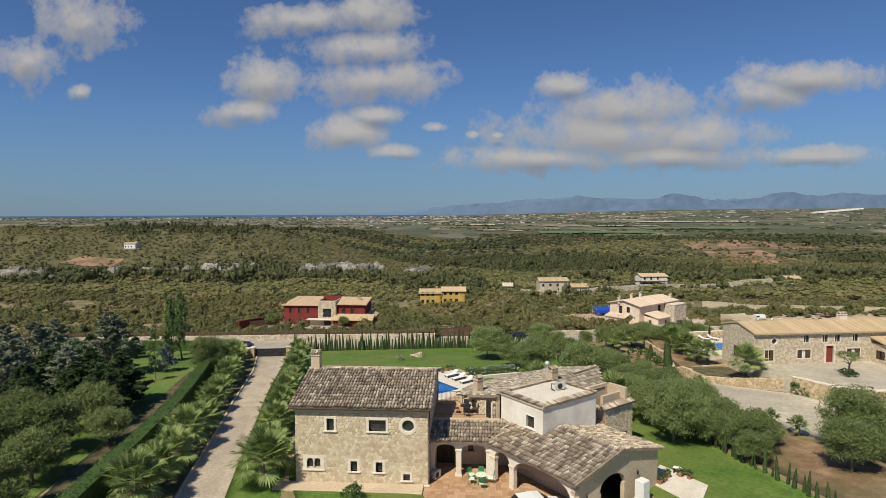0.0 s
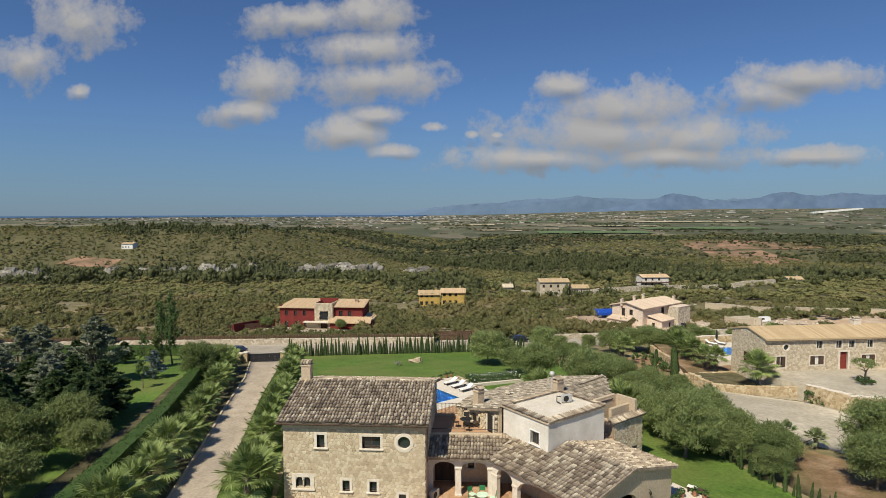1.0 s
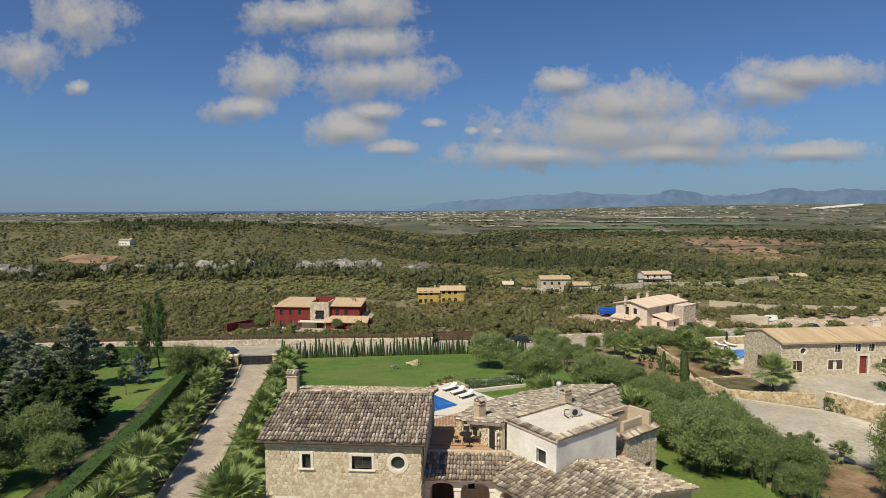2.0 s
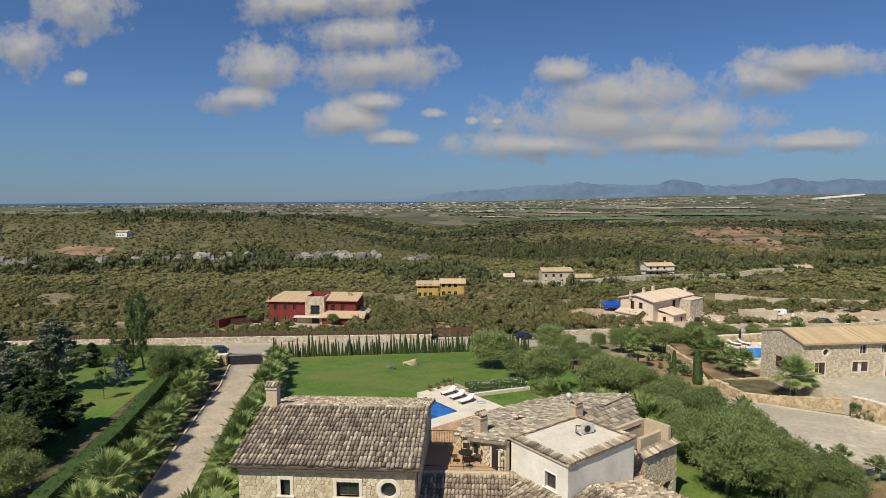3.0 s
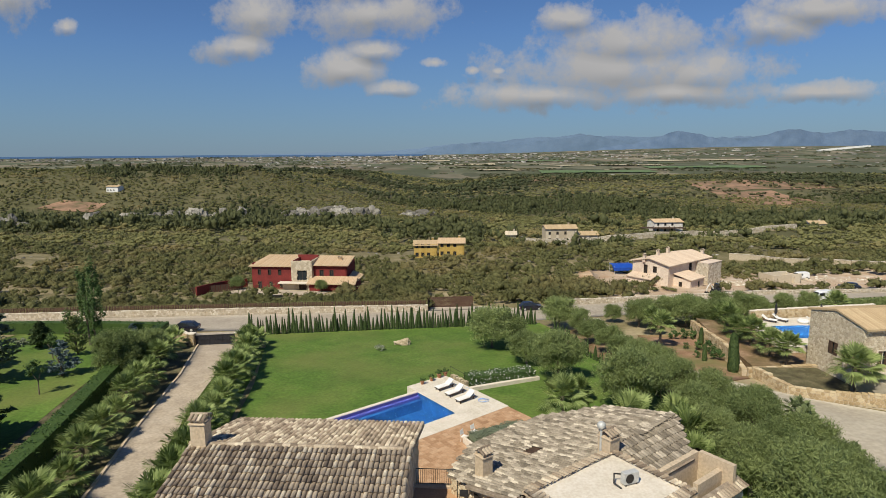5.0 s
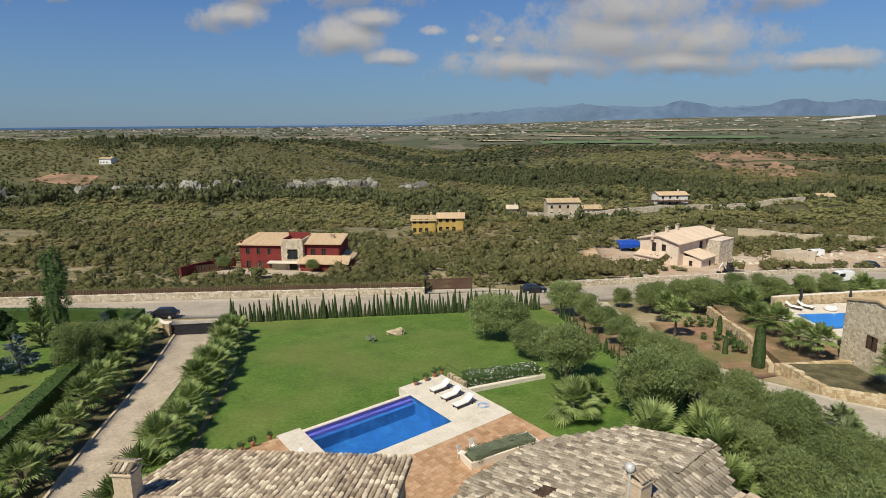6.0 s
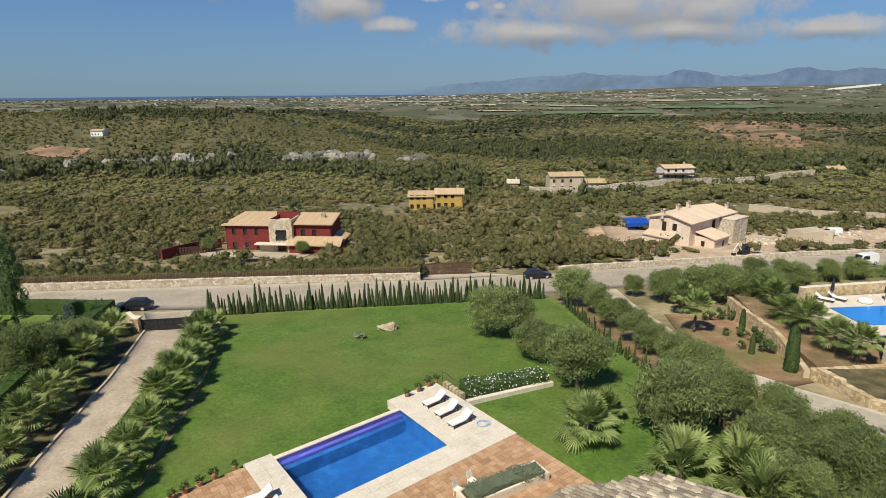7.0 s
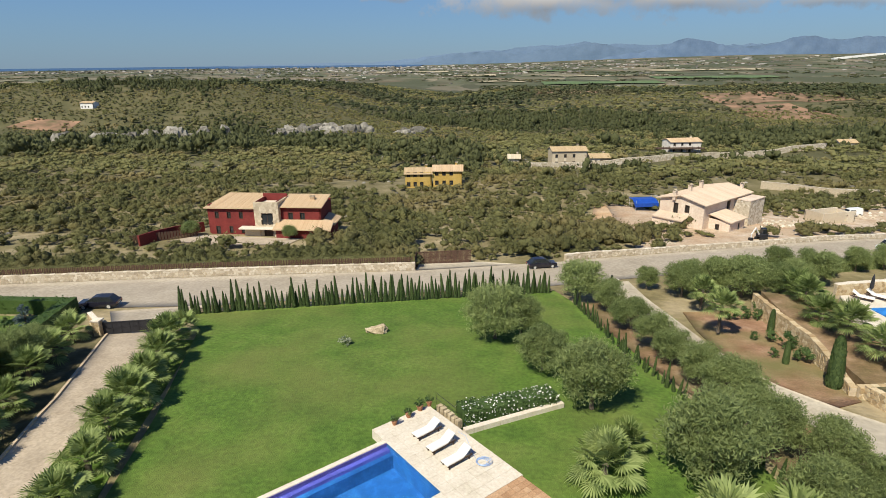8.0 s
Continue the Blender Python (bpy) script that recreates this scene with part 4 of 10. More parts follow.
def tiled_roof(parent, corner, along, upslope, width, length, inside=None, pieces=0, seed=0, spacing=0.245, course=0.46, mat="tile", deck=True,
               lift=0.0, piece_rows=None, name="roof"):
    """A slope of curved tiles over a dark deck. corner: the eave's end; inside(a, b): where tiles lie, in metres along and up the slope."""
    rng = np.random.default_rng(seed)
    a, u = Vector(along).normalized(), Vector(upslope).normalized()
    n = a.cross(u).normalized()
    c0 = Vector(corner)
    if deck:
        d = Shape()
        if inside is None:
            ring = [(0, 0), (width, 0), (width, length), (0, length)]
            d.solid([c0 + a * p + u * q - n * 0.16 for p, q in ring], [c0 + a * p + u * q - n * 0.01 for p, q in ring])
        else:
            w = 0.5
            for i in range(math.ceil(width / w)):
                for j in range(math.ceil(length / w)):
                    if inside((i + 0.5) * w, (j + 0.5) * w):
                        ring = [(i * w, j * w), ((i + 1) * w, j * w), ((i + 1) * w, (j + 1) * w), (i * w, (j + 1) * w)]
                        d.solid([c0 + a * p + u * q - n * 0.16 for p, q in ring], [c0 + a * p + u * q - n * 0.01 for p, q in ring])
        roof = part(name, d, "under_tile", parent)
    else:
        roof = parent
    turn = Matrix((a, u, n)).transposed()
    cols, rows = int(width / spacing), int(length / course)
    spots = []
    for j in range(rows):
        for i in range(cols):
            p, q = (i + 0.5) * width / cols, j * length / rows - 0.04
            if inside is None or inside(p, q + 0.15):
                spots.append((p + rng.normal(0, 0.012), q + rng.normal(0, 0.02), rng.normal(0, 0.035), rng.normal(0, 0.012), rng.uniform(0.92, 1.08)))
    base = np.array(TILE_V)
    m3 = np.array(turn)
    shared = mass("tile", base, TILE_F) if pieces else None
    if shared:
        shared.materials.append(MAT[mat + "_piece"])
    vs, fs, k = [], [], 0
    for p, q, yaw, pitch, sc in spots:
        o = c0 + a * p + u * q + n * (0.012 + lift)
        rot = Matrix.Rotation(yaw, 3, "Z") @ Matrix.Rotation(pitch, 3, "X")
        if k < pieces:
            ob = new("tile", shared)
            ob.parent = roof
            ob.matrix_basis = Matrix.LocRotScale(o, (turn @ rot).to_quaternion(), (sc, 1, sc))
        else:
            vs.append((base * (sc, 1, sc)) @ (m3 @ np.array(rot)).T + np.array(o))
            fs.append(TILE_F + len(TILE_V) * len(fs))
        k += 1
    if vs:
        tagged(part("tiling", mass("tiling", np.concatenate(vs), np.concatenate(fs)), mat, roof), kind="stuff")
    return roof


def chimney(house, x, y, z0, z1, w, d, turn=0, mat="tan_render"):
    m = pose(x, y, 0, 0, 0, turn)
    s = Shape()
    s.box(-w / 2, w / 2, -d / 2, d / 2, z0, z1 - 0.42, m, 0.02)
    s.box(-w / 2 - 0.06, w / 2 + 0.06, -d / 2 - 0.06, d / 2 + 0.06, z1 - 0.42, z1 - 0.34, m, 0.02)
    for a, b in ((-1, -1), (1, -1), (1, 1), (-1, 1)):
        s.box(a * (w / 2 - 0.06) - 0.05, a * (w / 2 - 0.06) + 0.05, b * (d / 2 - 0.06) - 0.05, b * (d / 2 - 0.06) + 0.05, z1 - 0.345, z1 - 0.14, m)
    top = part("chimney", s, mat, house)
    for side in (-1, 1):
        for k in range(4):
            q = -w / 2 - 0.08 + (w + 0.16) * (k + 0.5) / 4
            r = 0.095
            ring = lambda b, z: [m @ Vector((q + r * math.cos(t), b, z + 0.7 * r * math.sin(t))) for t in (math.pi * e / 5 for e in range(6))]
            cap = Shape()
            cap.loft([ring(side * (d / 2 + 0.1), z1 - 0.17), ring(0.02 * side, z1)])
            part("cap_tile", cap, "tile_piece", top)
    cap = Shape()
    cap.box(-w / 2 - 0.08, w / 2 + 0.08, -0.07, 0.07, z1 + 0.01, z1 + 0.075, m, 0.03)
    part("chimney_cap", cap, "tile_piece", top, "clay-tiled chimney cap")


# ---- the villa ----
villa = thing("villa", (0, 0, 0), "stone country villa with weathered clay-tile roofs and pale rendered wings", "house")
FA = Face(-9.35, 45.45, 3.25, 0)          # front of the two-storey stone block
A_HOLES = [(2.55, 3.12, 4.33, 5.28), (5.92, 7.25, 4.33, 5.22), (9.0 - 0.5, 9.0 + 0.5, 4.3, 5.3), (0.92, 1.42, 1.28, 2.05), (1.5, 2.0, 1.28, 2.05),
           (4.42, 4.95, 1.08, 1.88), (6.43, 6.96, 1.05, 1.85), (8.6, 9.13, 0.45, 0.95)]


def build_block_a():
    w = Shape()
    FA.wall(w, 0, 10.55, -0.4, 6.15, A_HOLES, 0.4)
    wall = part("wall", w, "mortar", villa, "rubble stone wall with recessed joints")
    w = Shape()
    right = Face(1.2, 45.45, 3.25, 90)
    right.wall(w, 0.401, 10.6, -0.4, 6.2, (), 0.4)
    for a, b, top in ((0.0, 5.3, 7.5),):
        for x in (1.2, -8.95):
            w = w if x > 0 else Shape()
            w.solid([(x, 45.45, 9.4), (x, 50.75, 10.85), (x, 56.05, 9.42)], [(x - 0.4, 45.45, 9.4), (x - 0.4, 50.75, 10.85), (x - 0.4, 56.05, 9.42)])
            if x > 0:
                side = part("wall", w, "mortar", villa, "rubble stone wall with recessed joints")
    left = Face(-9.35, 56.05, 3.25, -90)
    left.wall(w, 0, 10.2, -0.4, 6.2, (), 0.4)
    part("wall", w, "mortar", villa)
    w = Shape()
    back = Face(0.8, 56.05, 3.25, 180)
    back.wall(w, 0, 9.74, -0.9, 6.2, (), 0.4)
    part("wall", w, "mortar", villa)
    lay_stones(wall, FA, 0.0, 10.55, -0.05, 5.72, 0.30, 3, "stone", "stone_piece", A_HOLES)
    lay_stones(side, right, 0.0, 10.6, -0.4, 6.1, 0.34, 4, "stone")
    s = Shape()
    FA.block(s, -0.04, 10.59, 5.74, 6.12, -0.05, 0.05, 0.02)
    part("cornice", s, "tan_render", wall)
    s = Shape()
    FA.block(s, -0.15, 10.7, -0.4, 0.12, -0.05, 0.16, 0.03)
    part("plinth", s, "dressed", wall)
    for k in (0, 1):
        s0, s1, z0, z1 = A_HOLES[k]
        window(villa, FA, s0, s1, z0, z1, mullions=k, band=0.2)
    ring_window(villa, FA, 9.0, 4.8, 0.46)
    for k in (5, 6, 7):
        window(villa, FA, *A_HOLES[k], mullions=0, band=0.2)
    # twin arched lights with a small column
    twin = Shape()
    for s0, s1, z0, z1 in A_HOLES[3:5]:
        FA.arch(twin, s0, s1, z0 + 0.5, 0.25, z1 + 0.28, 0.2)
    FA.block(twin, 0.62, 0.92, 1.2, 2.33, -0.2, 0.06, 0.01)
    FA.block(twin, 2.0, 2.3, 1.2, 2.33, -0.2, 0.06, 0.01)
    FA.block(twin, 1.42, 1.5, 1.9, 2.33, -0.2, 0.055)
    FA.block(twin, 0.921, 1.999, 2.05, 2.33, -0.2, 0.05, 0.01)
    top = part("window", twin, "dressed", villa)
    c = Shape()
    c.tube([FA.at(1.46, 1.28, -0.06), FA.at(1.46, 1.8, -0.06)], 0.045, 8)
    FA.block(c, 1.39, 1.53, 1.8, 1.9, -0.13, 0.01)
    part("column", c, "dressed", top)
    c = Shape()
    FA.block(c, 0.56, 2.36, 1.08, 1.2, -0.1, 0.15, 0.015)
    part("window_sill", c, "dressed", top)
    for s0, s1, z0, z1 in A_HOLES[3:5]:
        c = Shape()
        FA.block(c, s0, s1, z0 - 0.08, z1, -0.26, -0.22)
        part("pane", c, "glass", top)
    # eave boards, gutter and roof
    s = Shape()
    for k in range(36):
        x = -9.4 + k * 0.302
        s.box(x, x + 0.09, 45.05, 45.5, 9.33, 9.45)
    part("rafter_ends", s, "dark_wood", villa)
    s = Shape()
    s.tube([(-9.75, 44.98, 9.44), (1.55, 44.98, 9.44)], 0.05, 8)
    part("gutter", s, "dark_wood", villa)
    up = (0, 5.85, 1.50)
    tiled_roof(villa, (-9.75, 45.0, 9.58), (1, 0, 0), up, 11.3, math.hypot(5.85, 1.5), None, 300, 1, name="roof")
    tiled_roof(villa, (1.55, 56.6, 9.62), (-1, 0, 0), (0, -5.75, 1.46), 11.3, math.hypot(5.75, 1.46), None, 0, 2, name="roof")
    ridge = Shape()
    for k in range(27):
        x = -9.75 + k * 0.40
        ring = lambda q, r: [(q, 50.85 + r * math.cos(t), 11.10 + 0.85 * r * math.sin(t)) for t in (math.pi * e / 6 for e in range(7))]
        ridge.loft([ring(x, 0.14), ring(x + 0.45, 0.12)])
    part("ridge_tiles", ridge, "tile", villa)
    chimney(villa, -9.15, 50.9, 10.6, 12.65, 0.75, 0.7)
    s = Shape()
    s.tube([(1.33, 45.6, 9.4), (1.33, 45.6, 6.6)], 0.045, 8)
    part("downpipe", s, "dark_wood", villa)


build_block_a()

WING = (10.2, 46.6, 40)                     # front corner of the white upper room, and the wings' turn
MW = pose(WING[0], WING[1], 0, 0, 0, WING[2])


def wp(u, v, z=0.0):
    return MW @ Vector((u, v, z))


def wface(u, v, z, degrees):
    p = wp(u, v)
    return Face(p.x, p.y, z, degrees + WING[2])


def build_porch():
    f = Face(1.2, 47.25, 3.25, 0)
    s = Shape()
    arches = [(0.45, 2.1), (2.55, 4.55)]
    for a, b in arches:
        f.arch(s, a, b, 2.25, 0.42, 3.05, 0.4)
    for a, b in ((0, 0.45), (2.1, 2.55), (4.55, 5.0)):
        f.block(s, a, b, 2.25, 3.05, -0.4, 0)
    wall = part("porch_arcade", s, "dressed", villa, "pale arched porch front")
    for a, b in ((0.05, 0.4), (2.1, 2.55), (4.55, 5.0)):
        c = Shape()
        f.block(c, a, b, 0.0, 2.1, -0.4, 0.0, 0.02)
        f.block(c, a - 0.05, b + 0.05, 2.1, 2.26, -0.45, 0.05, 0.02)
        f.block(c, a - 0.05, b + 0.05, -0.1, 0.18, -0.45, 0.05, 0.02)
        part("column", c, "dressed", wall)
    back = Face(1.2, 49.6, 3.25, 0)
    b = Shape()
    back.wall(b, 0, 7.2, -0.2, 3.7, [(0.35, 1.9, 0.02, 2.2), (3.0, 3.5, 1.2, 2.0)], 0.3)
    part("porch_wall", b, "tan_render", villa)
    g = Shape()
    back.block(g, 0.35, 1.9, 0.0, 2.2, -0.26, -0.2)
    d = part("door", g, "dark_wood", villa)
    h_ = Shape()
    back.block(h_, 1.0, 1.04, 1.0, 1.12, -0.2, -0.14)
    part("door_handle", h_, "iron", d)
    window(villa, back, 3.0, 3.5, 1.2, 2.0, mullions=0, band=0.12, depth=0.15)
    c = Shape()
    c.box(1.2, 6.9, 47.2, 49.6, 6.28, 6.33)
    part("porch_ceiling", c, "dark_wood", villa)
    tiled_roof(villa, (1.22, 46.75, 6.40), (1, 0, 0), (0, 3.05, 0.66), 6.2, 3.12, lambda a, q: a < 4.75 + q * 0.62 - 0.1, 0, 7, name="roof")
    s = Shape()
    for k in range(16):
        s.box(1.3 + k * 0.3, 1.42 + k * 0.3, 46.85, 47.3, 6.28, 6.36)
    part("rafter_ends", s, "tan_render", villa)


build_porch()


def build_upper_terrace():
    s = Shape()
    s.box(1.2, 7.6, 49.9, 54.2, 6.85, 7.05)
    part("terrace_floor", s, "terracotta", villa)
    s = Shape()
    s.box(1.22, 6.9, 49.62, 49.9, 6.7, 7.22, None, 0.03)
    part("terrace_wall", s, "tan_render", villa)
    s = Shape()
    s.box(1.22, 3.7, 54.0, 54.3, 2.6, 7.2, None, 0.03)
    part("terrace_wall", s, "tan_render", villa)
    r = Shape()
    for y, x0, x1 in ((49.75, 1.3, 6.6), (54.15, 1.3, 3.5)):
        z0 = 7.2
        if y > 50:
            part("handrail", r, "iron", villa, "low black iron handrail")
            r = Shape()
        tall = 0.35 if y < 50 else 0.95
        r.tube([(x0, y, z0 + tall), (x1, y, z0 + tall)], 0.022, 6)
        if y > 50:
            r.tube([(x0, y, z0 + 0.08), (x1, y, z0 + 0.08)], 0.018, 6)
            for k in range(int((x1 - x0) / 0.12) + 1):
                r.tube([(x0 + k * 0.12, y, z0 + 0.0), (x0 + k * 0.12, y, z0 + tall)], 0.01, 4)
    part("railing", r, "iron", villa, "black wrought-iron railing")
    r = Shape()
    for k in range(9):
        r.tube([(3.5 + 0.02 * k, 54.15 - k * 0.16, 7.1), (3.5 + 0.02 * k, 54.15 - k * 0.16, 8.1)], 0.01, 4)
    r.tube([(3.5, 54.15, 8.12), (3.66, 52.85, 8.12)], 0.02, 6)
    part("railing", r, "iron", villa, "black wrought-iron railing")


build_upper_terrace()


def build_white_room():
    """The pale rendered upper room with a flat roof edged in tiles."""
    s = Shape()
    left = wface(0, 4.9, 3.25, -90)
    front = wface(0, 0, 3.25, 0)
    right = wface(6.4, 0, 3.25, 90)
    left.wall(s, 0, 4.9, 2.9, 6.1, [(3.05, 3.95, 4.0, 5.0)], 0.3)
    front.wall(s, 0.301, 6.1, 2.9, 6.1, (), 0.3)
    right.wall(s, 0, 4.9, 2.9, 6.1, (), 0.3)
    wface(6.4, 4.9, 3.25, 180).wall(s, 0.301, 6.1, 2.9, 6.1, (), 0.3)
    part("upper_room", s, "pale_render", villa, "whitewashed render with grey weather stains")
    window(villa, left, 3.05, 3.95, 4.0, 5.0, mullions=1, band=0.1, proud=0.03, surround="white_paint")
    r = Shape()
    r.box(0.0, 6.4, 0.0, 4.9, 9.27, 9.36, MW)
    flat = part("flat_roof", r, "limestone", villa, "cream painted flat roof")
    # a course of tiles laid across the parapet on each side
    vs, fs = [], []
    rng = np.random.default_rng(8)
    for (u0, v0, du, dv, n, out) in ((0, 0, 1, 0, 26, (0, -1)), (6.4, 0, 0, 1, 20, (1, 0)), (6.4, 4.9, -1, 0, 26, (0, 1)), (0, 4.9, 0, -1, 20, (-1, 0))):
        ln = 6.4 if du else 4.9
        for k in range(n):
            q = (k + 0.5) * ln / n
            e = Vector((u0 + du * q + out[0] * 0.16, v0 + dv * q + out[1] * 0.16, 9.36))
            inward = Vector((-out[0], -out[1], 0.22)).normalized()
            al = Vector((du, dv, 0))
            nn = al.cross(inward)
            if nn.z < 0:
                al, nn = -al, -nn
            rot = np.array(Matrix((al, inward, nn)).transposed())
            pts = (TILE_V * (1.0, 1.12, 1.0)) @ rot.T + np.array(e) + rng.normal(0, 0.012, 3)
            vs.append((np.array(MW.to_3x3()) @ pts.T).T + np.array(MW.translation))
            fs.append(TILE_F + len(TILE_V) * len(fs))
    tagged(part("parapet_tiles", mass("parapet_tiles", np.concatenate(vs), np.concatenate(fs)), "tile", flat), kind="stuff")
    c = Shape()
    for (a, b, cc, d) in ((-0.12, 6.52, -0.12, 0.0), (-0.12, 6.52, 4.9, 5.02), (-0.12, 0.0, 0.0, 4.9), (6.4, 6.52, 0.0, 4.9)):
        c.box(a, b, cc, d, 9.2, 9.34, MW)
    part("cornice", c, "tan_render", flat)


build_white_room()


def build_garage_wing():
    """The low wing with a tiled gable roof and arched openings."""
    slope = (7.5 - 6.3) / 4.95
    run = 5.05
    ln = run * math.hypot(1, slope)
    ux, vx = MW.to_3x3() @ Vector((1, 0, 0)), MW.to_3x3() @ Vector((0, 1, 0))
    # slope facing the patio: cut where the porch roof and the white room meet it
    def left_in(a, q):
        v, u = 3.9 - a, -3.15 + q * run / ln
        return v < 3.6 - 0.0 * u and not (u > -0.12 and v > -0.15) and v < 3.35 + (u + 3.15) * 0.35
    tiled_roof(villa, wp(-3.15, 3.9, 6.28), -vx, ux + UP * slope, 9.9, ln, left_in, 0, 11, name="roof")
    def right_in(a, q):
        v, u = -6.0 + a, 7.25 - q * run / ln * (5.35 / run)
        return not (u < 6.55 and v > -0.15)
    tiled_roof(villa, wp(7.25, -6.0, 6.28), vx, -ux + UP * (1.22 / 5.35), 6.6, math.hypot(5.35, 1.22), right_in, 0, 12, name="roof")
    r = Shape()
    for k in range(14):
        v = -6.0 + k * 0.42
        ring = lambda q, rad: [wp(1.9 + rad * math.cos(t), q, 7.46 + 0.85 * rad * math.sin(t)) for t in (math.pi * e / 6 for e in range(7))]
        r.loft([ring(v, 0.14), ring(v + 0.45, 0.12)])
    part("ridge_tiles", r, "tile", villa)
    gable = wface(-2.75, -5.7, 3.25, 0)
    g = Shape()
    for a, b in ((0, 2.6), (5.6, 9.6)):
        gable.block(g, a, b, -0.4, 2.9, -0.35, 0)
    gable.arch(g, 2.6, 5.6, 1.45, 1.0, 2.9, 0.35)
    gable.block(g, 2.6, 2.75, -0.4, 1.45, -0.35, 0)
    gable.block(g, 5.45, 5.6, -0.4, 1.45, -0.35, 0)
    g.solid([gable.at(0, 2.9, -0.35), gable.at(9.6, 2.9, -0.35), gable.at(4.65, 4.05, -0.35)], [gable.at(0, 2.9, 0), gable.at(9.6, 2.9, 0), gable.at(4.65, 4.05, 0)])
    part("gable_wall", g, "tan_render", villa, "tan rendered gable with an arched opening")
    side = wface(-2.75, 3.2, 3.25, -90)
    s = Shape()
    for a, b in ((0.6, 2.3), (2.8, 8.5)):
        side.arch(s, a, b, 1.95 if b < 3 else 1.75, 0.6 if b < 3 else 0.95, 2.9, 0.35, 16)
    for a, b in ((0.0, 0.6), (2.3, 2.8), (8.5, 8.9)):
        side.block(s, a, b, -0.3, 2.9, -0.35, 0, 0.01)
        side.block(s, a - 0.05, b + 0.05, 1.72, 1.9, -0.4, 0.05, 0.02)
    part("porch_arcade", s, "dressed", villa, "pale arcade with wide low arches")
    inner = Shape()
    wface(-0.3, 3.2, 3.25, -90).block(inner, 0, 8.8, -0.3, 3.5, -0.3, 0)
    wface(6.85, -5.3, 3.25, 90).block(inner, 0, 6.0, -0.4, 3.0, -0.3, 0)
    part("inner_wall", inner, "tan_render", villa)
    c = Shape()
    c.box(-2.4, 6.5, -5.3, 3.0, 6.2, 6.26, MW)
    part("porch_ceiling", c, "dark_wood", villa)
    for k, (s0, zz) in enumerate(((6.9, 1.75), (1.1, 1.5))):
        lam = Shape()
        p = gable.at(s0, zz, 0.12)
        lam.tube([p + Vector((0, 0, 0.28)), p + Vector((0, 0, 0.16)), p, p - Vector((0, 0, 0.05))], [0.02, 0.09, 0.07, 0.02], 6)
        lam.tube([p + Vector((0, 0, 0.25)), gable.at(s0, zz + 0.35, 0.0)], 0.015, 5)
        part("wall_lantern", lam, "iron", villa, "black iron lantern")


build_garage_wing()


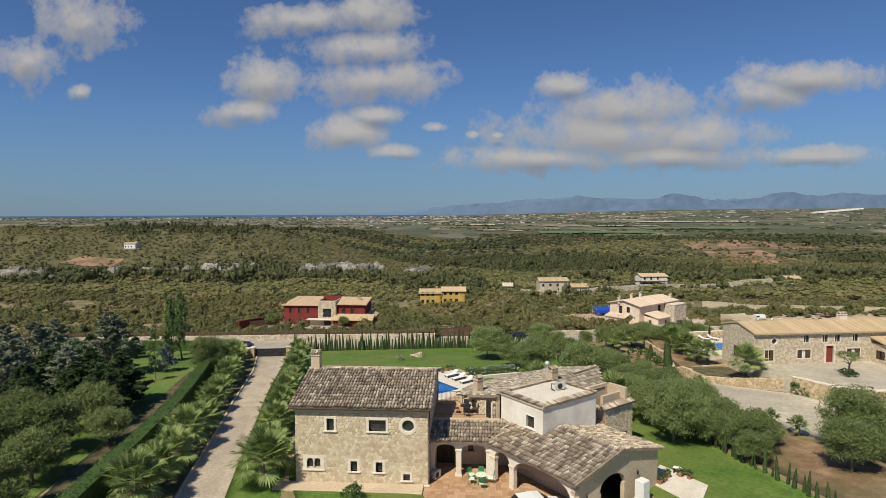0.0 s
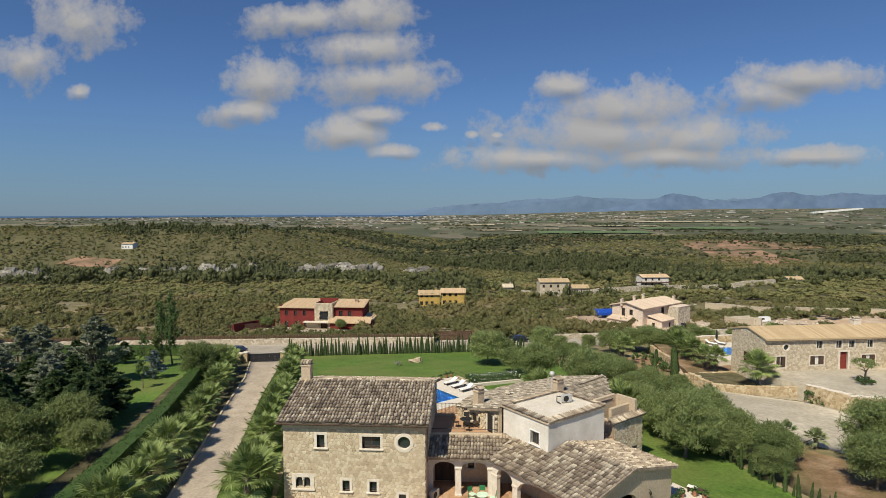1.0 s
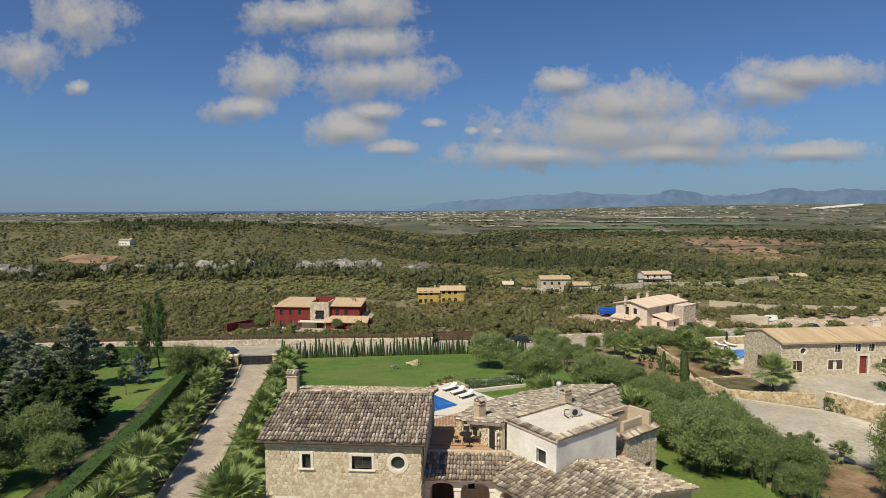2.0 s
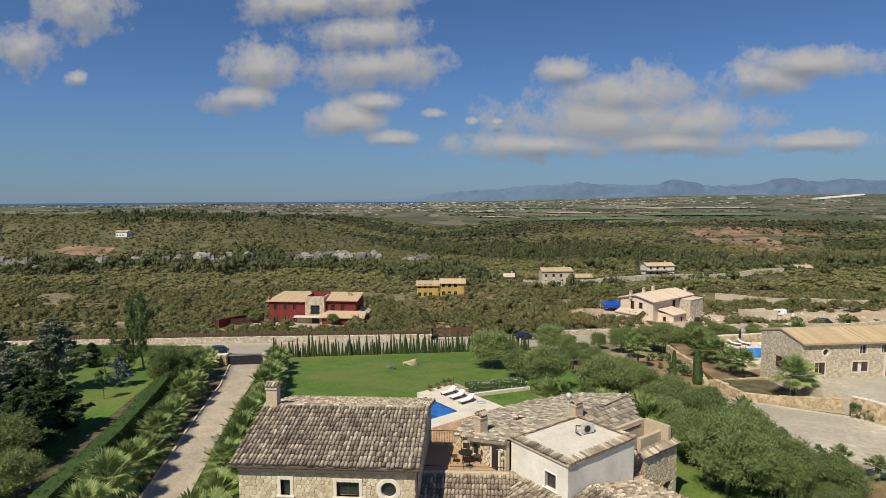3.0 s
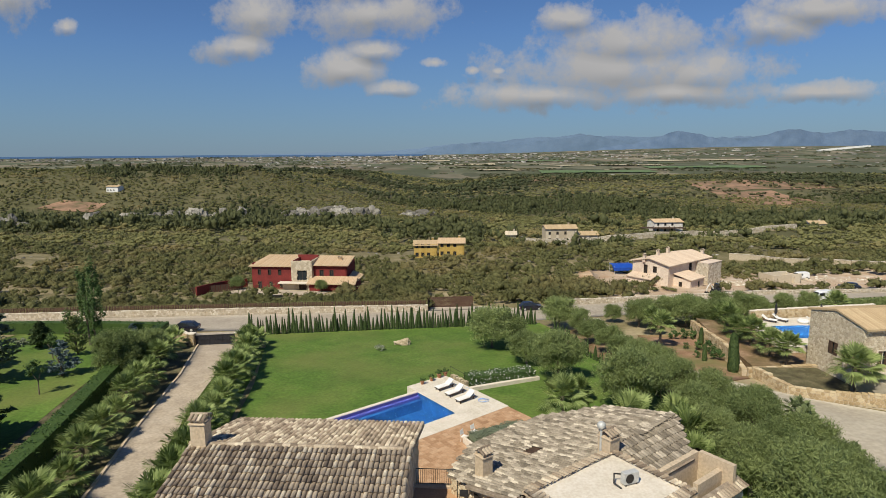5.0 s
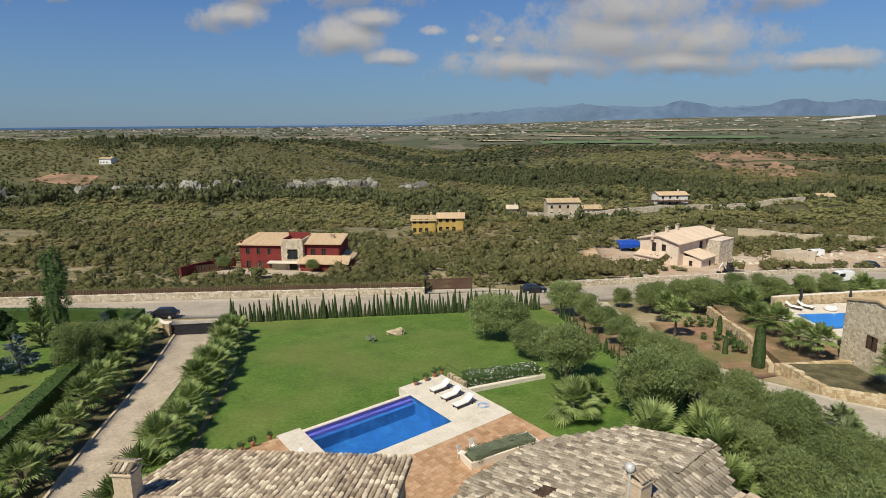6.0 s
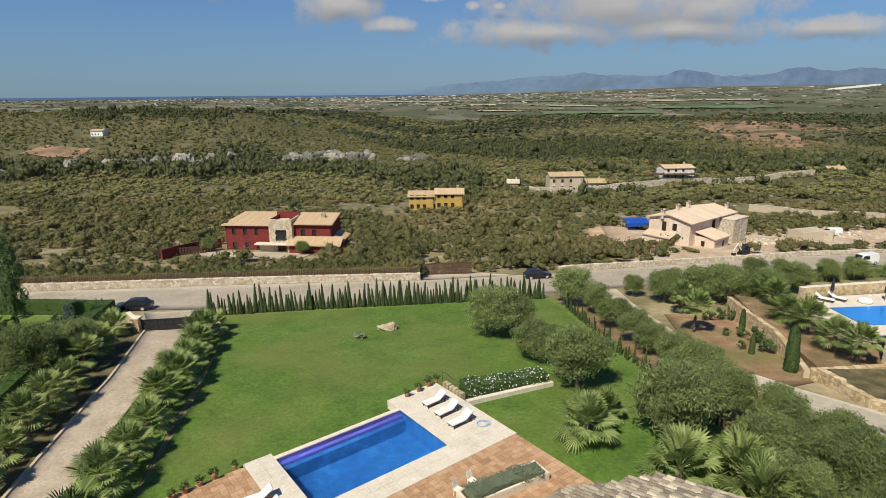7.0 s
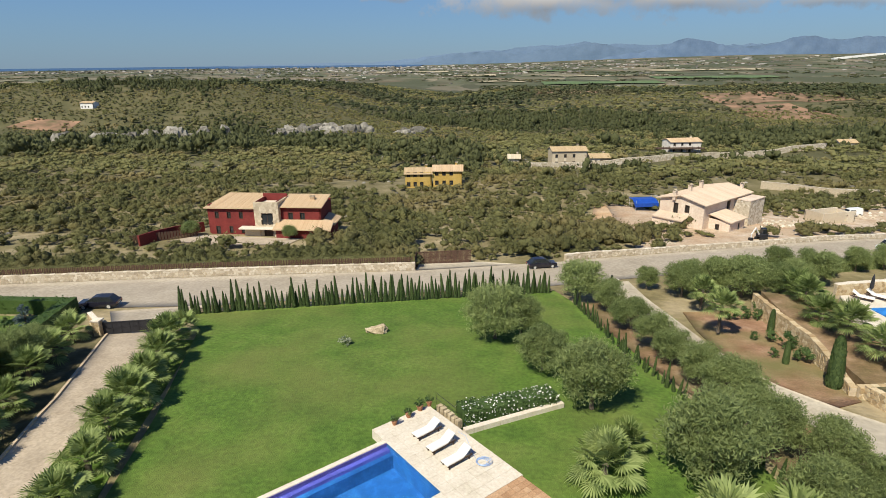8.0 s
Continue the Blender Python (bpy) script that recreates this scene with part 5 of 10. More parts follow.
def build_back_wing():
    """The low stone wing with the broad worn roof, its skylight and chimneys."""
    main = lambda u, v: 8.05 + 0.02 * (u + 0.8) + 0.225 * (10.0 - v)
    back = lambda v: 7.70 + 0.263 * (13.0 - v)
    hipz = lambda v: 8.55 + 0.3 * (v - 2.7)
    ring = [(-0.5, 4.9), (-0.7, 9.9), (3.0, 12.4), (8.6, 12.6), (12.6, 9.8), (13.0, 5.4), (10.9, 3.0), (6.4, 2.8), (6.4, 4.9)]
    s = Shape()
    for (a, b), (c, d) in zip(ring, ring[1:]):
        p, q = wp(a, b), wp(c, d)
        ang = math.degrees(math.atan2(q.y - p.y, q.x - p.x))
        f = Face(q.x, q.y, 2.4, ang + 180)
        tops = [min(main(i, j), back(j), hipz(j)) for i, j in ((a, b), (c, d))]
        ln, low = (q - p).length, min(tops) - 2.5
        f.wall(s, 0, ln, 0, low, (), 0.35)
        s.solid([f.at(0, low, -0.35), f.at(ln, low, -0.35), f.at(ln, tops[0] - 2.48, -0.35), f.at(0, tops[1] - 2.48, -0.35)],
                [f.at(0, low, 0), f.at(ln, low, 0), f.at(ln, tops[0] - 2.48, 0), f.at(0, tops[1] - 2.48, 0)])
    wall = part("wall", s, "mortar", villa, "rubble stone wall of the low wing")
    f = wface(-0.7, 9.95, 2.4, -90)
    holes = [(3.95, 4.62, 4.55, 6.6), (2.0, 2.42, 4.95, 5.6)]
    lay_stones(wall, f, 0.0, 5.0, 4.4, 6.7, 0.3, 21, "stone", "", holes, 0.2, 0.06, lambda q: 5.45 + 0.225 * q)
    # A near-black panel on the wall stands in for the open doorway's shade.
    door = Shape()
    f.block(door, 3.95, 4.62, 4.65, 6.05, 0.0, 0.04)
    d = part("door", door, "painted_dark", villa, "near-black panel painted for the terrace doorway's shade")
    fr = Shape()
    f.block(fr, 3.8, 3.95, 4.65, 6.0, 0, 0.09, 0.01)
    f.block(fr, 4.62, 4.77, 4.65, 6.05, 0, 0.09, 0.01)
    part("door_frame", fr, "dressed", d)
    # The small window is likewise a flat panel coloured as dark as its inside.
    w = Shape()
    f.block(w, 2.0, 2.42, 5.0, 5.6, 0, 0.03)
    wd = part("window", w, "painted_dark", villa)
    q = Shape()
    f.block(q, 1.9, 2.52, 4.9, 5.0, 0, 0.12, 0.01)
    part("window_sill", q, "dressed", wd)
    ux, vx = MW.to_3x3() @ Vector((1, 0, 0)), MW.to_3x3() @ Vector((0, 1, 0))
    def poly_in(u, v):
        inside = False
        pts = [(-0.75, 4.85), (-0.95, 10.1), (2.9, 12.7), (8.8, 12.9), (12.9, 10.0), (13.3, 5.3), (11.0, 2.7), (6.75, 2.6), (6.75, 5.15), (-0.2, 5.15)]
        for (a, b), (c, d) in zip(pts, pts[1:] + pts[:1]):
            if (b > v) != (d > v) and u < (c - a) * (v - b) / (d - b) + a:
                inside = not inside
        return inside
    sky = lambda u, v: 3.6 < u < 4.8 and 8.3 < v < 9.3
    def slope(grad, inside, seed, base):
        """Tiles over the part of the plan where inside(u, v) holds, running up the gradient."""
        g = math.hypot(*grad)
        sx, sy = grad[0] / g, grad[1] / g
        ax, ay = sy, -sx
        cs = [(u * ax + v * ay, u * sx + v * sy) for u, v in ((-1.2, 2.5), (13.5, 2.5), (13.5, 13.1), (-1.2, 13.1))]
        a0, a1, q0, q1 = min(c[0] for c in cs), max(c[0] for c in cs), min(c[1] for c in cs), max(c[1] for c in cs)
        k = math.hypot(1, g)
        u0, v0 = a0 * ax + q0 * sx, a0 * ay + q0 * sy
        plan = lambda a, q: (u0 + a * ax + q / k * sx, v0 + a * ay + q / k * sy)
        tiled_roof(villa, wp(u0, v0, base(u0, v0) - 0.02), ux * ax + vx * ay, ux * sx + vx * sy + UP * g, a1 - a0, (q1 - q0) * k,
                   lambda a, q: inside(*plan(a, q)), 0, seed, name="roof", course=0.46, mat="grey_tile")
    slope((0.02, -0.225), lambda u, v: poly_in(u, v) and main(u, v) <= min(back(v), hipz(v) + 0.02) and not sky(u, v), 15, main)
    slope((0.0, 0.3), lambda u, v: poly_in(u, v) and hipz(v) < main(u, v), 16, lambda u, v: hipz(v))
    slope((0.0, -0.263), lambda u, v: poly_in(u, v) and back(v) < main(u, v) and back(v) < hipz(v) + 0.05, 17, lambda u, v: back(v))
    k = Shape()
    k.box(3.5, 4.9, 8.2, 9.4, 7.9, 8.36, MW)
    sk = part("skylight", k, "dark_wood", villa, "sunken roof light with a pale sloped cheek")
    k = Shape()
    k.solid([wp(3.45, 9.45, 8.1), wp(3.45, 8.15, 8.1), wp(3.62, 8.15, 8.1), wp(3.62, 9.45, 8.1)], [wp(3.45, 9.45, 8.36), wp(3.45, 8.15, 8.66), wp(3.62, 8.15, 8.66), wp(3.62, 9.45, 8.36)])
    part("skylight_cheek", k, "tan_render", sk)
    chimney(villa, 5.05, 53.2, 8.0, 10.0, 0.66, 0.66, 40)
    c3 = wp(5.4, 5.75) + Vector((1.2, 0, 0))
    chimney(villa, c3.x, c3.y, 8.2, 10.6, 0.8, 0.8, 40)
    bm = bmesh.new()
    bmesh.ops.create_icosphere(bm, subdivisions=2, radius=0.24, matrix=Matrix.Translation((c3.x - 0.45, c3.y - 0.1, 10.85)))
    me = bpy.data.meshes.new("ball")
    bm.to_mesh(me)
    bm.free()
    ball = part("vent_ball", me, "grey_metal", villa, "pale round chimney ventilator", True)
    st = Shape()
    st.tube([(c3.x - 0.45, c3.y - 0.1, 9.0), (c3.x - 0.45, c3.y - 0.1, 10.68)], 0.07, 8)
    part("flue", st, "grey_metal", ball)


build_back_wing()


def build_stair_wing():
    """Beige parapets, outside steps and the stone corner wall beside them."""
    s = Shape()
    wface(6.4, 2.6, 2.6, 0).wall(s, 0.0, 5.2, 4.0, 6.1, (), 0.3)
    wface(11.6, 0.6, 2.6, 90).wall(s, 0, 2.3, 4.0, 6.1, (), 0.3)
    wface(8.9, 1.2, 2.6, 0).wall(s, 0, 2.4, 3.0, 5.6, (), 0.3)
    part("parapet", s, "tan_render", villa, "beige rendered parapet of the side terrace")
    f = wface(8.2, 0.4, 2.6, 0)
    w = Shape()
    f.wall(w, 0, 3.9, 0, 4.85, [(2.3, 3.2, 0.3, 2.2)], 0.4)
    wall = part("wall", w, "mortar", villa)
    lay_stones(wall, f, 0, 3.9, 0, 4.85, 0.3, 31, "stone", "", [(2.3, 3.2, 0.3, 2.2)], 0.05)
    g = wface(8.2, 2.4, 2.6, -90)
    w = Shape()
    g.wall(w, 0, 2.0, 0, 4.85, (), 0.3)
    part("wall", w, "tan_render", villa)
    v = wface(12.1, 0.4, 2.6, 90)
    w = Shape()
    v.wall(w, 0, 2.4, 0, 4.85, (), 0.3)
    part("wall", w, "tan_render", villa)
    ux, vx = MW.to_3x3() @ Vector((1, 0, 0)), MW.to_3x3() @ Vector((0, 1, 0))
    tiled_roof(villa, wp(8.0, 0.2, 7.42), ux, vx + UP * 0.45, 4.3, 0.75, None, 0, 33, name="roof")
    st = Shape()
    for k in range(9):
        st.box(6.5, 8.1, -0.9 + k * 0.29, -0.9 + (k + 1) * 0.29, 4.0, 5.4 + 0.18 * k, MW, 0.02)
    part("stairs", st, "terracotta", villa, "terracotta outside steps")


build_stair_wing()
# ---- plants: builders ----
def quads(centres, normals, size, rng, long=1.8, jitter=0.5):
    """Leaf-shaped quads at centres, facing about along normals."""
    n = len(centres)
    nn = normals + rng.normal(0, jitter, (n, 3))
    nn /= np.linalg.norm(nn, axis=1, keepdims=True) + 1e-9
    t = np.cross(nn, rng.normal(0, 1, (n, 3)))
    t /= np.linalg.norm(t, axis=1, keepdims=True) + 1e-9
    b = np.cross(nn, t)
    s = size * rng.uniform(0.6, 1.4, (n, 1))
    v = np.stack([centres - t * s * long / 2, centres + b * s / 2, centres + t * s * long / 2, centres - b * s / 2], 1).reshape(-1, 3)
    return v, np.arange(4 * n).reshape(-1, 4)


def crown_points(rng, n, radii, clumps, spread=0.3, low=-0.8):
    """Points of a crown made of clumps on and in an ellipsoid, with gaps between them."""
    c = rng.normal(0, 1, (clumps, 3))
    c /= np.linalg.norm(c, axis=1, keepdims=True)
    c[:, 2] = np.where(c[:, 2] < low, -c[:, 2], c[:, 2])
    c *= rng.uniform(0.5, 0.98, (clumps, 1))
    w = rng.uniform(0.6, 1.4, clumps)
    k = rng.choice(clumps, n, p=w / w.sum())
    d = rng.normal(0, 1, (n, 3))
    d /= np.linalg.norm(d, axis=1, keepdims=True)
    d[:, 2] = np.abs(d[:, 2]) * np.where(rng.random(n) < 0.75, 1, -0.6)
    p = c[k] + d * spread * (w[k] ** 0.4)[:, None] * rng.uniform(0.15, 1.25, (n, 1))
    return p * np.array(radii), d * 0.8 + p * 0.6


def sprays(centres, out, size, rng, long=4.0):
    """Narrow sprays that grow outwards and up."""
    n = len(centres)
    t = out / (np.linalg.norm(out, axis=1, keepdims=True) + 1e-9) * 0.4 + np.array([0, 0, 0.45]) + rng.normal(0, 0.9, (n, 3))
    t /= np.linalg.norm(t, axis=1, keepdims=True) + 1e-9
    b = np.cross(t, rng.normal(0, 1, (n, 3)))
    b /= np.linalg.norm(b, axis=1, keepdims=True) + 1e-9
    s = size * rng.uniform(0.6, 1.4, (n, 1))
    v = np.stack([centres - t * s * long * 0.4, centres + b * s * 0.5, centres + t * s * long * 0.6, centres - b * s * 0.5], 1).reshape(-1, 3)
    return v, np.arange(4 * n).reshape(-1, 4)


def lumps(rng, centres, radii, rings=4, sides=7):
    """Uneven rounded masses of inner twigs, open at top and bottom."""
    n = len(centres)
    lat = np.linspace(-0.9, 1.4, rings)[None, :, None]
    lon = (np.arange(sides) * 2 * math.pi / sides)[None, None, :] + rng.uniform(0, 6.28, (n, 1, 1))
    r = rng.uniform(0.72, 1.15, (n, rings, sides))
    p = np.stack([r * np.cos(lat) * np.cos(lon), r * np.cos(lat) * np.sin(lon), r * np.sin(lat) + 0 * lon], 3)
    v = p * radii[:, None, None, :] + centres[:, None, None, :]
    i, j = np.meshgrid(np.arange(rings - 1), np.arange(sides), indexing="ij")
    f = np.stack([i * sides + j, i * sides + (j + 1) % sides, (i + 1) * sides + (j + 1) % sides, (i + 1) * sides + j], 2).reshape(-1, 4)
    f = f[None] + (np.arange(n) * rings * sides)[:, None, None]
    return v.reshape(-1, 3), f.reshape(-1, 4)


def full_crown(rng, n, radii, clumps, size, long, spread, low, fill=0.72, rings=4, sides=7):
    """Clumps of sprays over inner masses, with gaps between the clumps."""
    radii = np.array(radii)
    c = rng.normal(0, 1, (clumps, 3))
    c /= np.linalg.norm(c, axis=1, keepdims=True)
    c[:, 2] = np.where(c[:, 2] < low, -c[:, 2], c[:, 2])
    c *= rng.uniform(0.45, 0.95, (clumps, 1))
    w = rng.uniform(0.6, 1.4, clumps)
    k = rng.choice(clumps, n, p=w / w.sum())
    d = rng.normal(0, 1, (n, 3))
    d /= np.linalg.norm(d, axis=1, keepdims=True)
    d[:, 2] = np.abs(d[:, 2]) * np.where(rng.random(n) < 0.72, 1, -0.7)
    p = c[k] + d * spread * (w[k] ** 0.4)[:, None] * rng.uniform(0.45, 1.75, (n, 1)) ** 0.9
    leaves = sprays(p * radii, d + p * 0.4, size, rng, long)
    inner = lumps(rng, c * radii, (spread * fill * w ** 0.4)[:, None] * radii[None, :], rings, sides)
    return join([leaves, inner])


def spray_crown(name, rng, n, radii, centre, clumps, size, long=4.0, spread=0.26, low=-0.6, fill=0.42):
    v, f = full_crown(rng, n, radii, clumps, size, long, spread, low, fill)
    return mass(name, v + np.array(centre), f)


def join(parts):
    vs, fs, o = [], [], 0
    for v, f in parts:
        vs.append(v)
        fs.append(f + o)
        o += len(v)
    return np.concatenate(vs), np.concatenate(fs)


def crown_mesh(name, rng, n, radii, centre, clumps, leaf, long=1.8, spread=0.3, low=-0.8, jitter=0.5):
    p, d = crown_points(rng, n, radii, clumps, spread, low)
    v, f = quads(p + np.array(centre), d, leaf, rng, long, jitter)
    return mass(name, v, f)


def trunk_shape(rng, height, r, spread, limbs, top):
    """A tapered, slightly bent trunk that forks into limbs."""
    s = Shape()
    bend = rng.normal(0, 0.08, 2) * height
    s.tube([(0, 0, -0.35), (bend[0] * 0.3, bend[1] * 0.3, height * 0.4), (bend[0], bend[1], height)], [r * 1.35, r, r * 0.75], 8)
    for k in range(limbs):
        a = 2 * math.pi * (k + rng.uniform(-0.3, 0.3)) / limbs
        e = Vector((bend[0] + spread * math.cos(a), bend[1] + spread * math.sin(a), top * rng.uniform(0.8, 1.1)))
        m = Vector((bend[0], bend[1], height * 0.92)).lerp(e, 0.5) + Vector((0, 0, 0.12))
        s.tube([(bend[0], bend[1], height * 0.92), m, e], [r * 0.6, r * 0.4, r * 0.12], 6)
    return s


def plant(name, label, category, group, trunk, crown, leaf_mat, extra=()):
    """A plant with its trunk and crown, to be set out in the garden."""
    ob = thing(name, (0, 0, 0), label, category, group)
    if trunk is not None:
        part("trunk", trunk, "bark", ob)
    part("crown", crown, leaf_mat, ob)
    for n, sh, m, lab in extra:
        part(n, sh, m, ob, lab)
    return ob


def set_out(kinds, spots, rng, lift=0.0, size=(0.9, 1.1), base=None, lean=0.02):
    """Put plants at spots (x, y[, scale]); the first plant of each kind takes the first spot."""
    used = set()
    for i, spot in enumerate(spots):
        k = kinds[i % len(kinds)]
        sc = (spot[2] if len(spot) > 2 else 1.0) * rng.uniform(*size)
        z = (h(spot[0], spot[1]) if base is None else base) + lift
        m = Matrix.LocRotScale((spot[0], spot[1], z), Euler((rng.normal(0, lean), rng.normal(0, lean), rng.uniform(0, 6.28))), None)
        if k in used:
            ob = copy_thing(k, m)
        else:
            used.add(k)
            k.matrix_basis = m
            ob = k
        ob.scale = (sc, sc, sc * rng.uniform(0.93, 1.07))


def fan_palm(name, rng, trunk_h, leaves, reach, label, group, mat="palm_leaf", droop=0.32):
    """A fan palm: a fibrous trunk and fans of pleated fingers on long stalks."""
    t = Shape()
    rings = int(trunk_h / 0.18) + 2
    for k in range(rings):
        z = -0.3 + (trunk_h + 0.3) * k / rings
        t.tube([(0, 0, z), (0, 0, z + trunk_h / rings + 0.06)], [0.20, 0.15], 8)
    vs, fs, n = [], [], 0
    stalks = Shape()
    for k in range(leaves):
        q = (k + 0.5) / leaves
        az = 2.399963 * k + rng.uniform(-0.2, 0.2)
        el = math.radians(88 - 118 * q + rng.uniform(-12, 12))
        d = np.array([math.cos(az) * math.cos(el), math.sin(az) * math.cos(el), math.sin(el)])
        base = np.array([0, 0, trunk_h])
        stalk = reach * rng.uniform(0.5, 0.78)
        tip = base + d * stalk - np.array([0, 0, droop * 0.12 * stalk])
        stalks.tube([base, (base + tip) / 2 + np.array([0, 0, 0.05]), tip], [0.028, 0.02, 0.014], 4)
        side = np.cross(d, [0, 0, 1.0])
        side /= np.linalg.norm(side) + 1e-9
        up = np.cross(side, d)
        fan = reach * rng.uniform(0.5, 0.62)
        fingers = 19
        for j in range(fingers):
            a = math.radians(-118 + 236 * j / (fingers - 1))
            e = d * math.cos(a) + side * math.sin(a)
            w = math.radians(236 / (fingers - 1)) * 0.42
            e0 = d * math.cos(a - w) + side * math.sin(a - w)
            e1 = d * math.cos(a + w) + side * math.sin(a + w)
            ln = fan * (1 - 0.25 * abs(a) / 2.06) * rng.uniform(0.92, 1.08)
            mid0, mid1 = tip + e0 * ln * 0.62 + up * 0.02, tip + e1 * ln * 0.62 - up * 0.02
            end = tip + e * ln - np.array([0, 0, droop * ln * (0.22 + 0.3 * (1 - max(0.0, math.sin(el))))]) + rng.normal(0, 0.03, 3)
            vs.append(np.array([tip, mid0, end, mid1]))
            fs.append(np.array([[n, n + 1, n + 2, n + 3]]))
            n += 4
    ob = thing(name, (0, 0, 0), label, "palm", group)
    part("trunk", t, "bark", ob)
    part("stalk", stalks, mat, ob)
    part("crown", mass("crown", np.concatenate(vs), np.concatenate(fs)), mat, ob)
    return ob


def bough_crown(name, rng, boughs, per, r, z0, z1, leaf, long=1.8, droop=0.15, power=0.8, belly=0.15):
    """A pointed crown of boughs that shorten towards the top, each a spray of leaves along its length."""
    q = np.sort(rng.random(boughs)) ** 0.85
    az = rng.uniform(0, 2 * math.pi, boughs)
    reach = r * np.where(q < belly, 0.6 + 0.4 * q / belly, ((1 - q) / (1 - belly)) ** power) * rng.uniform(0.7, 1.12, boughs) + 0.15
    k = np.repeat(np.arange(boughs), per)
    f = rng.uniform(0.12, 1.0, len(k)) ** 0.65
    d = np.stack([np.cos(az[k]), np.sin(az[k])], 1)
    wide = 0.16 * reach[k] * (1.15 - f)
    p = np.concatenate([d * (reach[k] * f)[:, None] + rng.normal(0, 1, (len(k), 2)) * wide[:, None] * 0.8,
                        (z0 + (z1 - z0) * q[k] + reach[k] * f * (0.32 - droop * 2 * f) + rng.normal(0, 1, len(k)) * wide * 0.6)[:, None]], 1)
    t = np.concatenate([d, np.full((len(k), 1), 0.35 - droop * 2)], 1) + rng.normal(0, 0.5, (len(k), 3))
    t /= np.linalg.norm(t, axis=1, keepdims=True)
    b = np.cross(t, rng.normal(0, 0.5, (len(k), 3)) + np.array([0, 0, 1.0]))
    b /= np.linalg.norm(b, axis=1, keepdims=True) + 1e-9
    s = leaf * rng.uniform(0.6, 1.4, (len(k), 1))
    v = np.stack([p - t * s * long * 0.4, p + b * s * 0.5, p + t * s * long * 0.6, p - b * s * 0.5], 1).reshape(-1, 3)
    return mass(name, v, np.arange(4 * len(k)).reshape(-1, 4))


def cypress(rng, tall, r, n, label, group, name="cypress", taper=0.55):
    """A narrow spire of upright sprays."""
    q = rng.random(n) ** 0.8
    rad = r * np.where(q < 0.12, 0.75 + q * 2, 1) * (1 - q) ** taper * rng.uniform(0.7, 1.1, n)
    a = rng.uniform(0, 2 * math.pi, n)
    p = np.stack([rad * np.cos(a), rad * np.sin(a), 0.02 + q * tall], 1)
    nrm = np.stack([np.cos(a), np.sin(a), 0.25 + 0 * a], 1)
    t = np.stack([-0.15 * np.cos(a), -0.15 * np.sin(a), np.ones(n)], 1) + rng.normal(0, 0.16, (n, 3))
    t /= np.linalg.norm(t, axis=1, keepdims=True)
    b = np.cross(nrm, t)
    b /= np.linalg.norm(b, axis=1, keepdims=True) + 1e-9
    s = 0.15 * rng.uniform(0.6, 1.3, (n, 1)) * (r / 0.35) ** 0.5
    v = np.stack([p - t * s, p + b * s * 0.5, p + t * s * 1.3, p - b * s * 0.5], 1).reshape(-1, 3)
    trunk = Shape()
    trunk.tube([(0, 0, -0.3), (0, 0, tall * 0.9)], [r * 0.35, 0.02], 6)
    return plant(name, label, "cypress", group, trunk, mass("crown", v, np.arange(4 * n).reshape(-1, 4)), "cypress_leaf")


